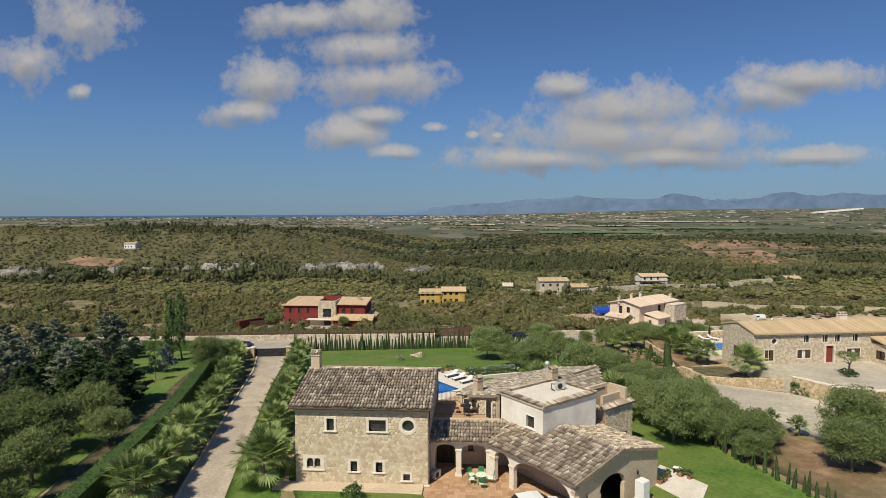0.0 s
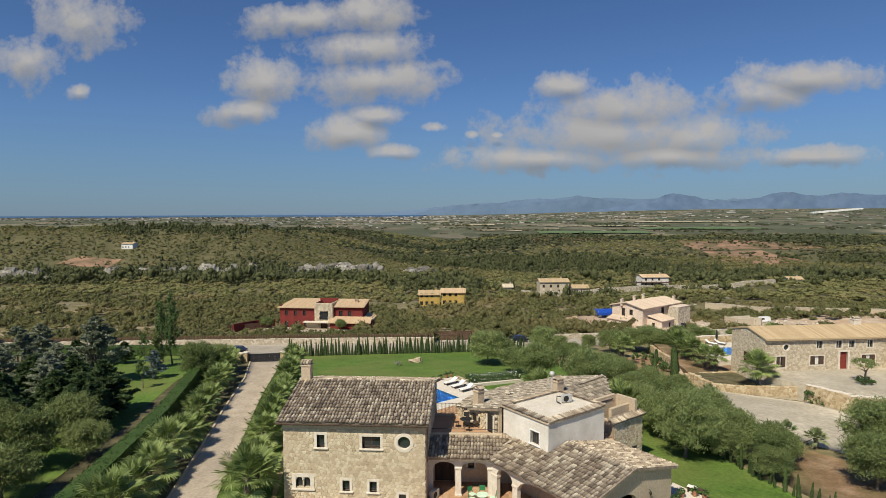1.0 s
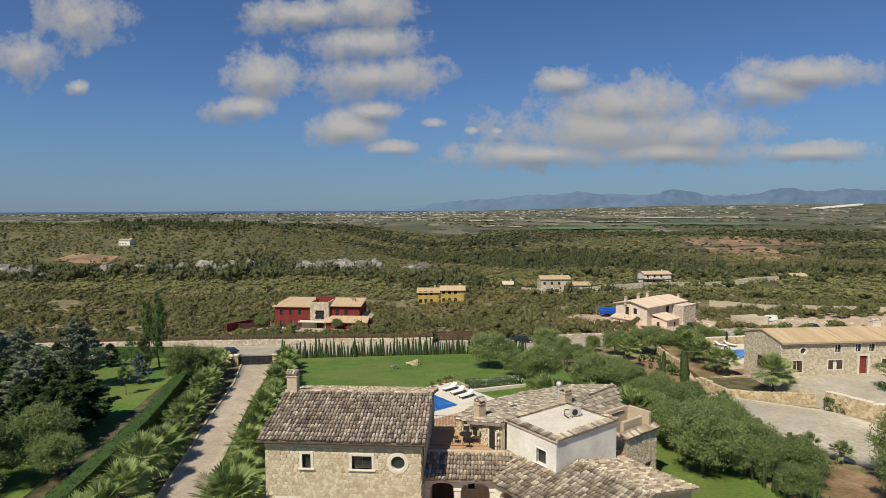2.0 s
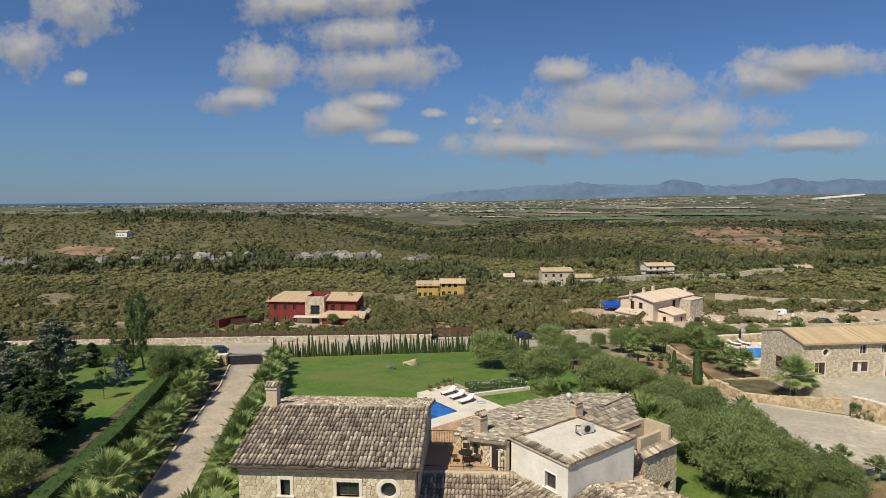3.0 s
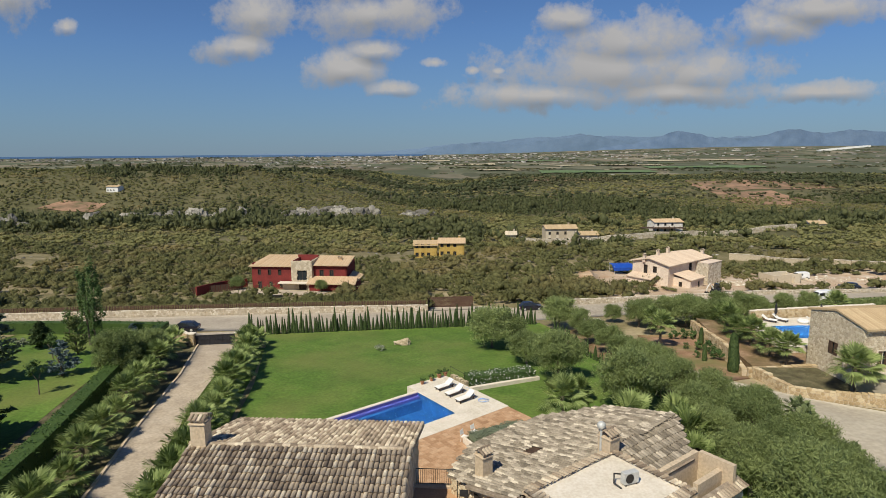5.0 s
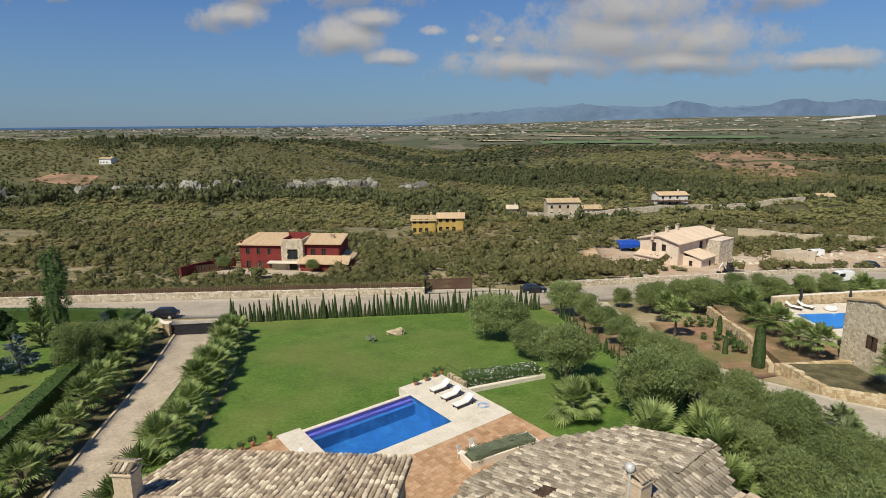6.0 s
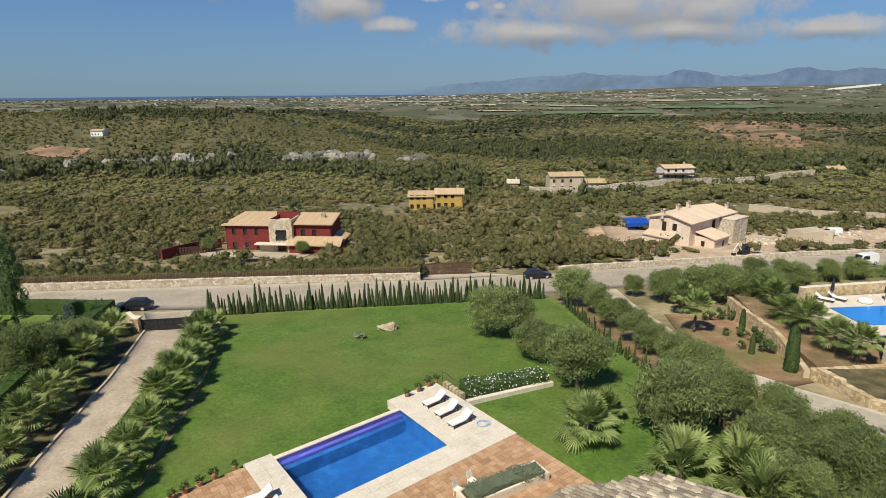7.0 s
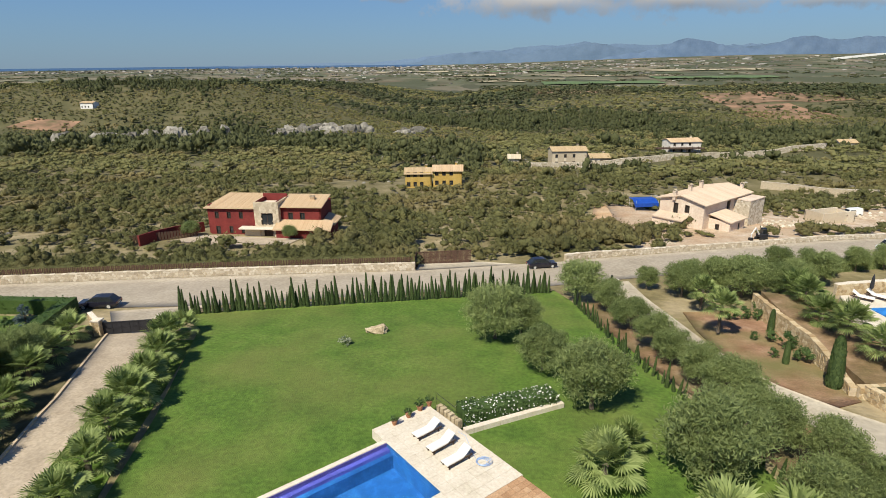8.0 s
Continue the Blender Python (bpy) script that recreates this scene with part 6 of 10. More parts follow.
def hedge(name, line, width, tall, leaf_mat, label, n_per_m=150, leaf=0.11, category="hedge", flowers=0, lift=0.0):
    """A clipped hedge along a line: a dense skin of leaves over a dark core."""
    rng = np.random.default_rng(len(label))
    ob = thing(name, (0, 0, 0), label, category)
    pts = np.array(line, float)
    d = np.concatenate([[0], np.cumsum(np.hypot(*np.diff(pts, axis=0).T))])
    n = int(d[-1] * n_per_m)
    q = rng.uniform(0, d[-1], n)
    px, py = np.interp(q, d, pts[:, 0]), np.interp(q, d, pts[:, 1])
    tx, ty = np.gradient(np.interp(np.linspace(0, d[-1], 200), d, pts[:, 0])), np.gradient(np.interp(np.linspace(0, d[-1], 200), d, pts[:, 1]))
    k = np.clip((q / d[-1] * 199).astype(int), 0, 199)
    ln = np.hypot(tx, ty)[k]
    nx, ny = -ty[k] / ln, tx[k] / ln
    per = rng.uniform(0, 2 * tall + width, n)
    wob = 0.07 * np.sin(q * 2.1) + 0.05 * np.sin(q * 5.3 + per) + rng.normal(0, 0.05, n)
    off = np.where(per < tall, -width / 2 - wob, np.where(per > tall + width, width / 2 + wob, per - tall - width / 2))
    z = np.where(per < tall, per, np.where(per > tall + width, 2 * tall + width - per, tall + wob))
    x, y = px + nx * off, py + ny * off
    top = (per >= tall) & (per <= tall + width)
    nrm = np.stack([np.where(top, 0, nx * np.sign(off)), np.where(top, 0, ny * np.sign(off)), np.where(top, 1.0, 0.25)], 1)
    base = height(px, py) + lift
    v, f = quads(np.stack([x, y, base + z], 1), nrm, leaf, rng, 1.6, 0.45)
    part("foliage", mass("foliage", v, f), leaf_mat, ob)
    core = Shape()
    rings = []
    for a in np.linspace(0.05, d[-1] - 0.05, max(3, int(d[-1] / 1.5))):
        i = min(199, int(a / d[-1] * 199))
        e = np.array([-ty[i], tx[i]]) / np.hypot(tx[i], ty[i]) * (width / 2 - 0.06)
        c = np.array([np.interp(a, d, pts[:, 0]), np.interp(a, d, pts[:, 1])])
        zc = h(*c) + lift
        rings.append([(*(c - e), zc - 0.2), (*(c + e), zc - 0.2), (*(c + e), zc + tall - 0.07), (*(c - e), zc + tall - 0.07)])
    core.loft(rings)
    part("inner_growth", core, leaf_mat, ob)
    if flowers:
        pick = rng.choice(n, flowers)
        c = np.stack([x, y, base + z], 1)[pick] + nrm[pick] * 0.08
        v, f = quads(c, nrm[pick], 0.13, rng, 1.0, 0.5)
        part("blossoms", mass("blossoms", v, f), "petal", ob, "white blossoms")
    return ob


# ---- garden planting ----
def plant_garden():
    rng = np.random.default_rng(11)
    # palms on both sides of the drive
    drive = [fan_palm("fan_palm", np.random.default_rng(20 + k), th, 34, 1.75, "bushy green fan palm beside the concrete driveway", "palms along the drive")
             for k, th in enumerate((1.1, 1.45, 1.8))]
    right = [(-25.0, 96.4), (-24.4, 92.6), (-23.0, 88.6), (-22.0, 84.8), (-20.9, 81.0), (-20.2, 77.4), (-19.2, 73.8), (-18.4, 70.2), (-17.7, 66.6), (-16.8, 63.0),
             (-15.9, 59.2), (-14.9, 55.4), (-13.7, 51.4), (-12.2, 47.4, 1.15), (-11.8, 44.6, 1.2)]
    left = [(-35.3, 94.4), (-33.4, 89.2), (-31.6, 84.6), (-30.1, 80.4), (-28.9, 76.6), (-27.9, 73.2), (-27.0, 70.0), (-25.9, 66.4), (-24.6, 62.6), (-23.5, 59.0),
            (-22.6, 55.2), (-21.7, 51.2), (-20.9, 47.4, 1.1), (-20.2, 43.8, 1.15), (-19.6, 40.6, 1.15)]
    set_out(drive, right + left, rng, size=(0.92, 1.12))
    near = [fan_palm("fan_palm", np.random.default_rng(30 + k), th, 38, 1.9, "broad bright-leaved fan palm on the lawn by the pool", "palms by the pool", m)
            for k, (th, m) in enumerate(((1.5, "palm_leaf"), (1.3, "palm_leaf")))]
    set_out(near, [(12.2, 74.4, 1.12), (16.8, 69.2, 1.15), (14.2, 77.4, 0.75), (20.6, 69.8, 1.1), (20.3, 66.4, 1.1), (19.8, 63.4, 0.95)], rng)
    tall = [fan_palm("fan_palm", np.random.default_rng(40 + k), th, 40, 2.0, "tall fan palm with a thick fibrous trunk among olives", "palms of the next garden")
            for k, th in enumerate((2.6, 3.3))]
    set_out(tall, [(29.2, 106.2, 0.8), (28.2, 98.8, 0.85), (39.4, 106.6, 0.95), (38.6, 103.4, 0.85), (37.4, 98.2, 0.9), (37.6, 94.4, 0.9), (38.0, 90.6, 0.85), (38.4, 87.8, 0.75), (40.2, 79.2, 1.1), (58.6, 113.6, 1.0)],
            rng, 0.6)
    # olives
    kinds = []
    for k, (w, t) in enumerate(((2.3, 4.4), (2.1, 4.8), (2.4, 4.1), (2.2, 4.5))):
        r2 = np.random.default_rng(50 + k)
        kinds.append(plant("olive_tree", "grey-green olive tree with a feathery rounded crown", "olive tree", "olives round the gardens",
                           trunk_shape(r2, 1.3, 0.13, w * 0.5, 6, t * 0.75), spray_crown("crown", r2, 19000, (w, w, t * 0.40), (0, 0, t * 0.52), 120, 0.050, 4.2, 0.21, -0.7), "olive_leaf"))
    lawn = [(6.3, 96.8, 1.3), (8.8, 97.9, 0.95), (10.2, 89.7, 0.95), (13.1, 83.2, 1.15)]
    belt = [(16.5, 109.8, 1.2), (19.1, 106.1, 0.9), (20.1, 100.3, 0.95), (20.9, 94.9, 0.88), (21.6, 91.9, 0.75), (22.5, 88.1, 0.88), (23.4, 84.3, 0.98), (18.3, 74.6, 1.35), (23.2, 78.4, 0.95),
            (26.0, 76.0, 0.92), (28.0, 72.8, 0.9), (23.0, 71.4, 1.1), (26.6, 69.4, 1.0), (22.4, 66.6, 0.95), (26.2, 64.2, 1.05), (22.9, 61.4, 1.1), (26.6, 59.4, 0.95), (23.4, 56.0, 1.35),
            (29.2, 66.6, 0.85), (28.6, 57.4, 0.95), (29.8, 54.2, 0.88), (28.8, 61.6, 0.9), (31.8, 56.4, 0.75), (26.9, 55.2, 0.85), (28.8, 51.6, 0.7), (38.6, 54.4, 1.4), (41.0, 52.2, 1.2), (36.0, 50.4, 1.0)]
    far = [(29.0, 111.6, 1.1), (33.0, 113.0, 1.0), (36.0, 111.8, 1.15), (39.6, 110.4, 1.1), (31.0, 115.6, 0.8), (35.0, 116.6, 0.9), (39.0, 116.6, 1.0), (43.0, 114.0, 1.05), (47.0, 117.4, 1.15),
           (44.6, 121.2, 0.8), (51.0, 121.8, 0.8), (56.6, 124.2, 0.8), (61.2, 125.6, 0.75), (25.6, 114.6, 0.6), (-47.8, 143.2, 0.8), (-28.8, 141.4, 0.62)]
    beds = [(-33.8, 85.8, 1.1), (-34.6, 82.0, 1.15), (-36.4, 91.0, 0.8)]
    set_out(kinds, lawn + belt + far + beds, rng)
    # rows of young cypresses
    young = [cypress(np.random.default_rng(60 + k), tl, 0.25, 620, "slim young cypress in a row at the lawn's end", "cypress row") for k, tl in enumerate((2.6, 3.1, 2.2, 2.8))]
    line = []
    for k in range(104):
        q = k / 103
        x = -28.2 + 41.4 * q
        line.append((x + rng.uniform(-0.12, 0.12), np.interp(x, [-28.5, -17.8, -7.9, 2.8, 12.5], [101.9, 105.1, 107.7, 110.1, 112.2]) + rng.uniform(-0.15, 0.15)))
    set_out(young, line, rng, size=(0.68, 1.28), lean=0.05)
    side = []
    for k in range(96):
        q = k / 95
        y = 108.5 - 66 * q
        side.append((np.interp(y, [42, 48.8, 52.2, 56.8, 72, 82, 92.7, 102.3, 109], [31.0, 28.8, 27.6, 26.4, 23.4, 21.3, 18.0, 16.6, 15.6]) + rng.uniform(-0.15, 0.15), y))
    edge = [cypress(np.random.default_rng(70 + k), tl, 0.21, 520, "slim young cypress along the boundary slope", "boundary cypresses") for k, tl in enumerate((2.0, 2.5, 1.6))]
    set_out(edge, side, rng, size=(0.5, 0.95), lean=0.07)
    # clipped shrubs and one tall cypress on the red earth
    ball = [plant("clipped_shrub", "round clipped evergreen shrub on red earth", "shrub", "clipped shrubs", None,
                  crown_mesh("crown", np.random.default_rng(80 + k), 900, (0.75, 0.75, 0.85), (0, 0, 0.8), 30, 0.1, 1.6, 0.3, -0.9), "dark_leaf") for k in range(2)]
    set_out(ball, [(31.0, 93.6, 0.55), (33.0, 92.6, 1.15), (33.2, 95.6, 1.05), (32.6, 97.4, 0.9), (31.2, 97.8, 0.6), (35.4, 105.4, 1.1), (33.0, 104.0, 1.0), (31.4, 103.4, 0.9), (34.2, 103.6, 0.8), (30.2, 109.0, 0.9),
                   (44.0, 74.4, 1.0), (44.8, 73.4, 0.8), (50.2, 69.8, 0.9), (32.0, 68.6, 0.6), (34.2, 63.4, 0.8)], rng)
    big = [cypress(np.random.default_rng(90), 4.6, 0.62, 3000, "stout dark columnar cypress by the retaining wall", "tall cypresses", "column_cypress", 0.22)]
    set_out(big, [(32.9, 87.8), (31.4, 92.2, 0.5), (34.0, 100.4, 0.5), (50.6, 70.6, 0.45), (53.0, 70.8, 0.45)], rng)
    # the shaded garden behind the hedge
    pop = []
    for k, tl in enumerate((10.4, 11.2)):
        r2 = np.random.default_rng(95 + k)
        pop.append(plant("poplar", "tall slender poplar with fluttering leaves", "poplar", "poplars", trunk_shape(r2, 3.0, 0.12, 0.5, 5, 7.0),
                         crown_mesh("crown", r2, 6000, (1.1, 1.1, tl * 0.45), (0, 0, tl * 0.55), 60, 0.12, 1.5, 0.24, -0.9, 0.8), "dark_leaf"))
    set_out(pop, [(-47.2, 95.4), (-44.0, 92.6)], rng, size=(0.98, 1.02))
    r2 = np.random.default_rng(101)
    silver = [plant("silver_tree", "tall silver-leaved tree with an open pointed crown", "tree", "garden trees", trunk_shape(r2, 2.4, 0.16, 1.2, 6, 6.5),
                    bough_crown("crown", np.random.default_rng(101 + 300 * k), 110, 190, 3.7, 1.2, 9.4, 0.19, 1.5, 0.02, 0.7, 0.25), "silver_leaf") for k in range(2)]
    set_out(silver, [(-46.7, 78.6, 1.0), (-56.6, 77.0, 0.86), (-45.8, 68.6, 0.66), (-52.6, 67.0, 0.74), (-60.0, 85.0, 0.8), (-55.0, 71.6, 0.7), (-62.0, 78.0, 0.8), (-49.6, 75.4, 0.6)], rng, size=(0.97, 1.03))
    r2 = np.random.default_rng(102)
    dark = [plant("conifer", "broad dark conifer with layered drooping boughs", "conifer", "garden conifers", trunk_shape(r2, 1.5, 0.2, 0.9, 7, 4.0),
                  bough_crown("crown", np.random.default_rng(102 + 300 * k), 150, 150, 3.7, 0.5, 6.9, 0.17, 2.8, 0.12, 0.7, 0.15), "conifer_leaf") for k in range(2)]
    set_out(dark, [(-36.4, 65.0, 0.86), (-39.8, 62.4, 0.86), (-44.6, 71.0, 0.75), (-35.6, 60.4, 0.85), (-44.6, 60.6, 0.85), (-50.8, 60.4, 0.9), (-40.4, 55.6, 0.8), (-49.0, 70.0, 0.8), (-52.4, 93.4, 0.5), (-52.6, 83.0, 0.75), (-57.4, 66.0, 0.9)],
            rng, size=(0.95, 1.05))
    r2 = np.random.default_rng(103)
    blue = plant("blue_spruce", "blue-grey spruce on the shaded lawn", "spruce", "garden conifers", trunk_shape(r2, 1.0, 0.12, 0.5, 6, 2.4),
                 bough_crown("crown", r2, 70, 50, 1.7, 0.3, 3.6, 0.11, 2.4, 0.08, 0.7, 0.15), "blue_leaf")
    set_out([blue], [(-40.8, 81.8), (-42.8, 98.0, 0.7)], rng)
    r2 = np.random.default_rng(109)
    golden = plant("golden_cypress", "dense golden-green conifer with a pointed crown", "conifer", "garden conifers", trunk_shape(r2, 1.2, 0.12, 0.4, 5, 3.4),
                   bough_crown("crown", r2, 110, 50, 1.45, 0.3, 5.4, 0.11, 2.2, -0.1, 0.6, 0.2), "feather_leaf")
    set_out([golden], [(-45.2, 90.4)], rng, size=(0.98, 1.02))
    r2 = np.random.default_rng(104)
    gold = [plant("feather_tree", "feathery yellow-green tree with soft drooping sprays", "tree", "feathery trees", trunk_shape(r2, 1.6, 0.2, 1.6, 6, 3.8),
                  spray_crown("crown", np.random.default_rng(104 + 300 * k), 15000, (3.1, 3.1, 2.3), (0, 0, 3.1), 100, 0.065, 4.6, 0.22, -0.6), "feather_leaf") for k in range(2)]
    set_out(gold, [(-34.2, 56.4, 0.95), (-29.4, 52.0, 0.62), (-33.2, 49.4, 0.82), (-38.6, 52.4, 0.95), (-30.0, 43.6, 0.85), (-35.4, 44.6, 0.92), (-28.4, 37.6, 0.85), (-40.6, 47.0, 1.0), (-34.0, 38.0, 1.0),
                   (-46.0, 53.0, 1.0)], rng)
    r2 = np.random.default_rng(105)
    thin = plant("young_tree", "thin young tree with a light open crown on a lawn", "tree", "young trees", trunk_shape(r2, 1.4, 0.06, 0.6, 4, 2.4),
                 crown_mesh("crown", r2, 700, (0.9, 0.9, 1.0), (0, 0, 2.4), 20, 0.1, 1.8, 0.28, -0.6), "dark_leaf")
    set_out([thin], [(-38.8, 76.0), (-47.0, 88.4), (-41.6, 94.4, 0.8), (-52.0, 98.0, 1.2)], rng)
    # neighbour's small pruned tree, yuccas and shrubs by its forecourt
    r2 = np.random.default_rng(106)
    flat = plant("pruned_olive", "umbrella-pruned olive tree in a paved forecourt", "olive tree", "", trunk_shape(r2, 1.5, 0.13, 0.9, 4, 2.2),
                 crown_mesh("crown", r2, 1300, (1.7, 1.4, 0.55), (0, 0, 2.5), 24, 0.1, 1.8, 0.3, -0.4), "olive_leaf")
    set_out([flat], [(51.2, 76.0)], rng, base=4.3)
    low = plant("ring_shrub", "low round clipped shrub under the pruned olive", "shrub", "", None,
                crown_mesh("crown", r2, 900, (1.3, 1.1, 0.45), (0, 0, 0.4), 30, 0.1, 1.6, 0.3, -0.9), "hedge_leaf")
    set_out([low], [(51.2, 76.0)], rng, base=4.3)
    yucca = fan_palm("yucca", np.random.default_rng(107), 0.9, 26, 0.85, "small spiky yucca on the dry bank", "yuccas", "palm_blue", 0.2)
    set_out([yucca], [(32.6, 66.6), (35.0, 61.8), (36.4, 59.4, 1.2), (31.0, 70.4, 1.5), (32.0, 73.0, 1.6), (29.4, 75.4, 1.3), (45.2, 75.8, 1.2), (45.8, 77.6, 1.0)], rng)
    # little things on and round the lawn
    r2 = np.random.default_rng(108)
    tuft = plant("lawn_shrub", "small wispy grey shrub alone on the lawn", "shrub", "", None,
                 crown_mesh("crown", r2, 420, (0.75, 0.6, 0.4), (0, 0, 0.4), 16, 0.07, 3.0, 0.4, -0.5, 0.9), "silver_leaf")
    set_out([tuft], [(-8.0, 94.6)], rng)
    tuft2 = plant("front_shrub", "small dark shrub before the stone front wall", "shrub", "", None,
                  crown_mesh("crown", r2, 700, (0.75, 0.7, 0.6), (0, 0, 0.6), 20, 0.09, 2.0, 0.35, -0.6), "dark_leaf")
    set_out([tuft2], [(-4.2, 42.6)], rng)


HEDGE_LINE = [(-41.0, 102.6), (-37.2, 90), (-33.8, 80), (-31.2, 72), (-28.8, 64), (-26.6, 56), (-24.8, 48), (-23.0, 38)]
plant_garden()
hedge("garden_hedge", HEDGE_LINE, 1.5, 1.9, "hedge_leaf", "tall clipped evergreen hedge dividing two gardens")
hedge("back_hedge", [(-41.6, 102.2), (-50, 102.2), (-62, 101.4), (-80, 99)], 1.3, 1.8, "hedge_leaf", "dark clipped hedge along the lane", 100)
hedge("oleander_hedge", [(3.4, 80.9), (7.0, 82.4), (10.4, 84.0)], 1.5, 1.25, "dark_leaf", "oleander hedge covered in white blossom", 420, 0.1, "hedge", 420)
hedge("roadside_hedge", [(46, 121.4), (56, 125), (66, 128.2), (80, 133.2)], 1.6, 1.5, "olive_leaf", "loose green hedge between lane and pool garden", 160, 0.16)
hedge("fence_hedge", [(-140, 99.8), (-120, 103.6), (-58.5, 115.4), (-30, 120.8), (-5.4, 124.8)], 1.6, 1.55, "scrub_leaf", "wild evergreen growth behind the lane's wooden fence", 150, 0.15)
hedge("lavender_bed", [(4.2, 66.9), (6.6, 68.6), (8.6, 69.6)], 1.1, 0.55, "lavender", "grey-green lavender in a raised planter", 420, 0.07, "lavender", 0, 3.05 - h(6.4, 68.3))
hedge("terrace_bed", [(1.9, 58.4), (2.9, 60.0)], 0.9, 0.6, "dark_leaf", "low shrubs in a terrace bed", 200, 0.08, "shrub", 0, 0.4)
# ---- pool terrace ----
MP = pose(-4.7, 66.2, 0, 0, 0, 41.5)


def pp(u, v, z=0.0):
    return MP @ Vector((u, v, z))


def build_pool():
    pool = thing("swimming_pool", (0, 0, 0), "blue-tiled swimming pool with pale stone coping", "swimming pool")
    s = Shape()
    s.box(0, 9.8, 0, 5.05, 1.1, 1.2, MP)
    s.box(-0.06, 0, 0, 5.8, 1.1, 2.68, MP)
    s.box(9.8, 9.86, 0, 5.8, 1.1, 2.68, MP)
    s.box(0, 9.8, -0.06, 0, 1.1, 2.68, MP)
    s.box(0, 9.8, 5.05, 5.82, 1.1, 2.16, MP)
    part("basin", s, "pool_tile", pool, "deep blue mosaic basin")
    s = Shape()
    s.box(0, 9.8, 5.42, 5.75, 2.16, 2.40, MP)
    s.box(0, 9.8, 5.75, 5.82, 2.16, 2.66, MP)
    part("ledge", s, "pool_violet", pool, "violet-blue tiled ledge")
    w = Shape()
    w.box(0.002, 9.798, 0.002, 5.748, 2.50, 2.52, MP)
    wat = part("pool_water", w, "pool_water", pool, "clear rippled water")
    wat.visible_shadow = False
    c = Shape()
    c.box(-0.02, 9.82, 5.82, 6.16, 1.0, 2.74, MP, 0.02)
    part("coping", c, "dressed", pool, "sandy coping stones along the lawn")


build_pool()


def build_terrace():
    zt = 2.72
    deck = thing("pool_deck", (0, 0, 0), "pale limestone deck round the swimming pool", "pool deck", "", "structure")
    def slabs(u0, u1, v0, v1, size=0.8):
        nu, nv = max(1, round((u1 - u0) / size)), max(1, round((v1 - v0) / size))
        du, dv = (u1 - u0) / nu, (v1 - v0) / nv
        for i in range(nu):
            for j in range(nv):
                s = Shape()
                g = 0.006
                s.box(u0 + i * du + g, u0 + (i + 1) * du - g, v0 + j * dv + g, v0 + (j + 1) * dv - g, zt - 0.06, zt + random.uniform(-0.002, 0.002), MP, 0.004)
                part("slab", s, "limestone", deck)
    b = Shape()
    for u0, u1, v0, v1 in ((-1.9, 0, -1.9, 6.6), (0, 9.8, -1.9, 0), (9.8, 14.5, -1.9, 7.6)):
        b.box(u0 + (0.002 if u0 else 0), u1 - 0.002, v0 + 0.002, v1 - 0.002, 0.6, zt - 0.05, MP)
        slabs(u0, u1, v0, v1)
    part("deck_base", b, "dressed", deck)
    tiles = thing("tiled_terrace", (0, 0, 0), "terracotta-tiled terrace between house and pool", "terrace", "", "structure")
    base = Shape()
    areas = [(-8.0, -1.902, -9.5, 6.3), (-1.898, 14.4, -9.5, -1.902)]
    vs = Shape()
    shared = None
    n = 0
    for u0, u1, v0, v1 in areas:
        base.box(u0, u1, v0, v1, 0.8, zt - 0.045, MP)
        size = 0.42
        nu, nv = round((u1 - u0) / size), round((v1 - v0) / size)
        du, dv = (u1 - u0) / nu, (v1 - v0) / nv
        for j in reversed(range(nv)):
            for i in range(nu):
                uc, vc = u0 + (i + 0.5) * du, v0 + (j + 0.5) * dv
                if n < 300 and u0 > -2 and 0 < uc < 14 and vc > -6.5:
                    if shared is None:
                        q = Shape()
                        q.box(-du / 2 + 0.008, du / 2 - 0.008, -dv / 2 + 0.008, dv / 2 - 0.008, -0.05, 0.0, None, 0.006)
                        shared = q.mesh("paving_tile")
                        shared.materials.append(MAT["terracotta_piece"])
                    ob = new("paving_tile", shared)
                    ob.parent = tiles
                    ob.matrix_basis = pose(*pp(uc, vc, zt - 0.004 + random.uniform(-0.002, 0.002)), 0, 0, 41.5)
                    n += 1
                else:
                    vs.box(uc - du / 2 + 0.008, uc + du / 2 - 0.008, vc - dv / 2 + 0.008, vc + dv / 2 - 0.008, zt - 0.05, zt - 0.004, MP, 0.006)
    tagged(part("paving", vs, "terracotta", tiles), kind="stuff")
    part("terrace_base", base, "mortar", tiles)
    # front patio, path and the pale pad beside the garage
    patio = thing("front_patio", (0, 0, 0), "warm terracotta-paved patio before the arcade", "patio", "", "structure")
    t = Shape()
    size = 0.46
    for i in range(30):
        for j in range(32):
            x, y = 0.95 + i * size, 35.4 + j * size
            if y > 49.5 or (x > 11.5 and y > 47) or x > 12.6 - (y < 40) * 1.0:
                continue
            t.box(x + 0.008, x + size - 0.008, y + 0.008, y + size - 0.008, 3.2, 3.29, None, 0.006)
    tagged(part("paving", t, "terracotta", patio), kind="stuff")
    b = Shape()
    b.box(0.9, 14.4, 30.0, 49.6, 2.9, 3.262)
    part("patio_base", b, "mortar", patio)
    p = Shape()
    p.box(-10.8, 0.88, 43.9, 45.44, 2.9, 3.42, None, 0.03)
    tagged(part("front_path", p, "tan_render"), "sandy paved strip along the stone front wall", "path", "", "structure")
    p = Shape()
    p.solid([(18.6, 47.0, 2.9), (21.0, 43.0, 2.9), (23.0, 46.6, 2.9), (20.4, 50.2, 2.9)], [(18.6, 47.0, 3.42), (21.0, 43.0, 3.42), (23.0, 46.6, 3.42), (20.4, 50.2, 3.42)])
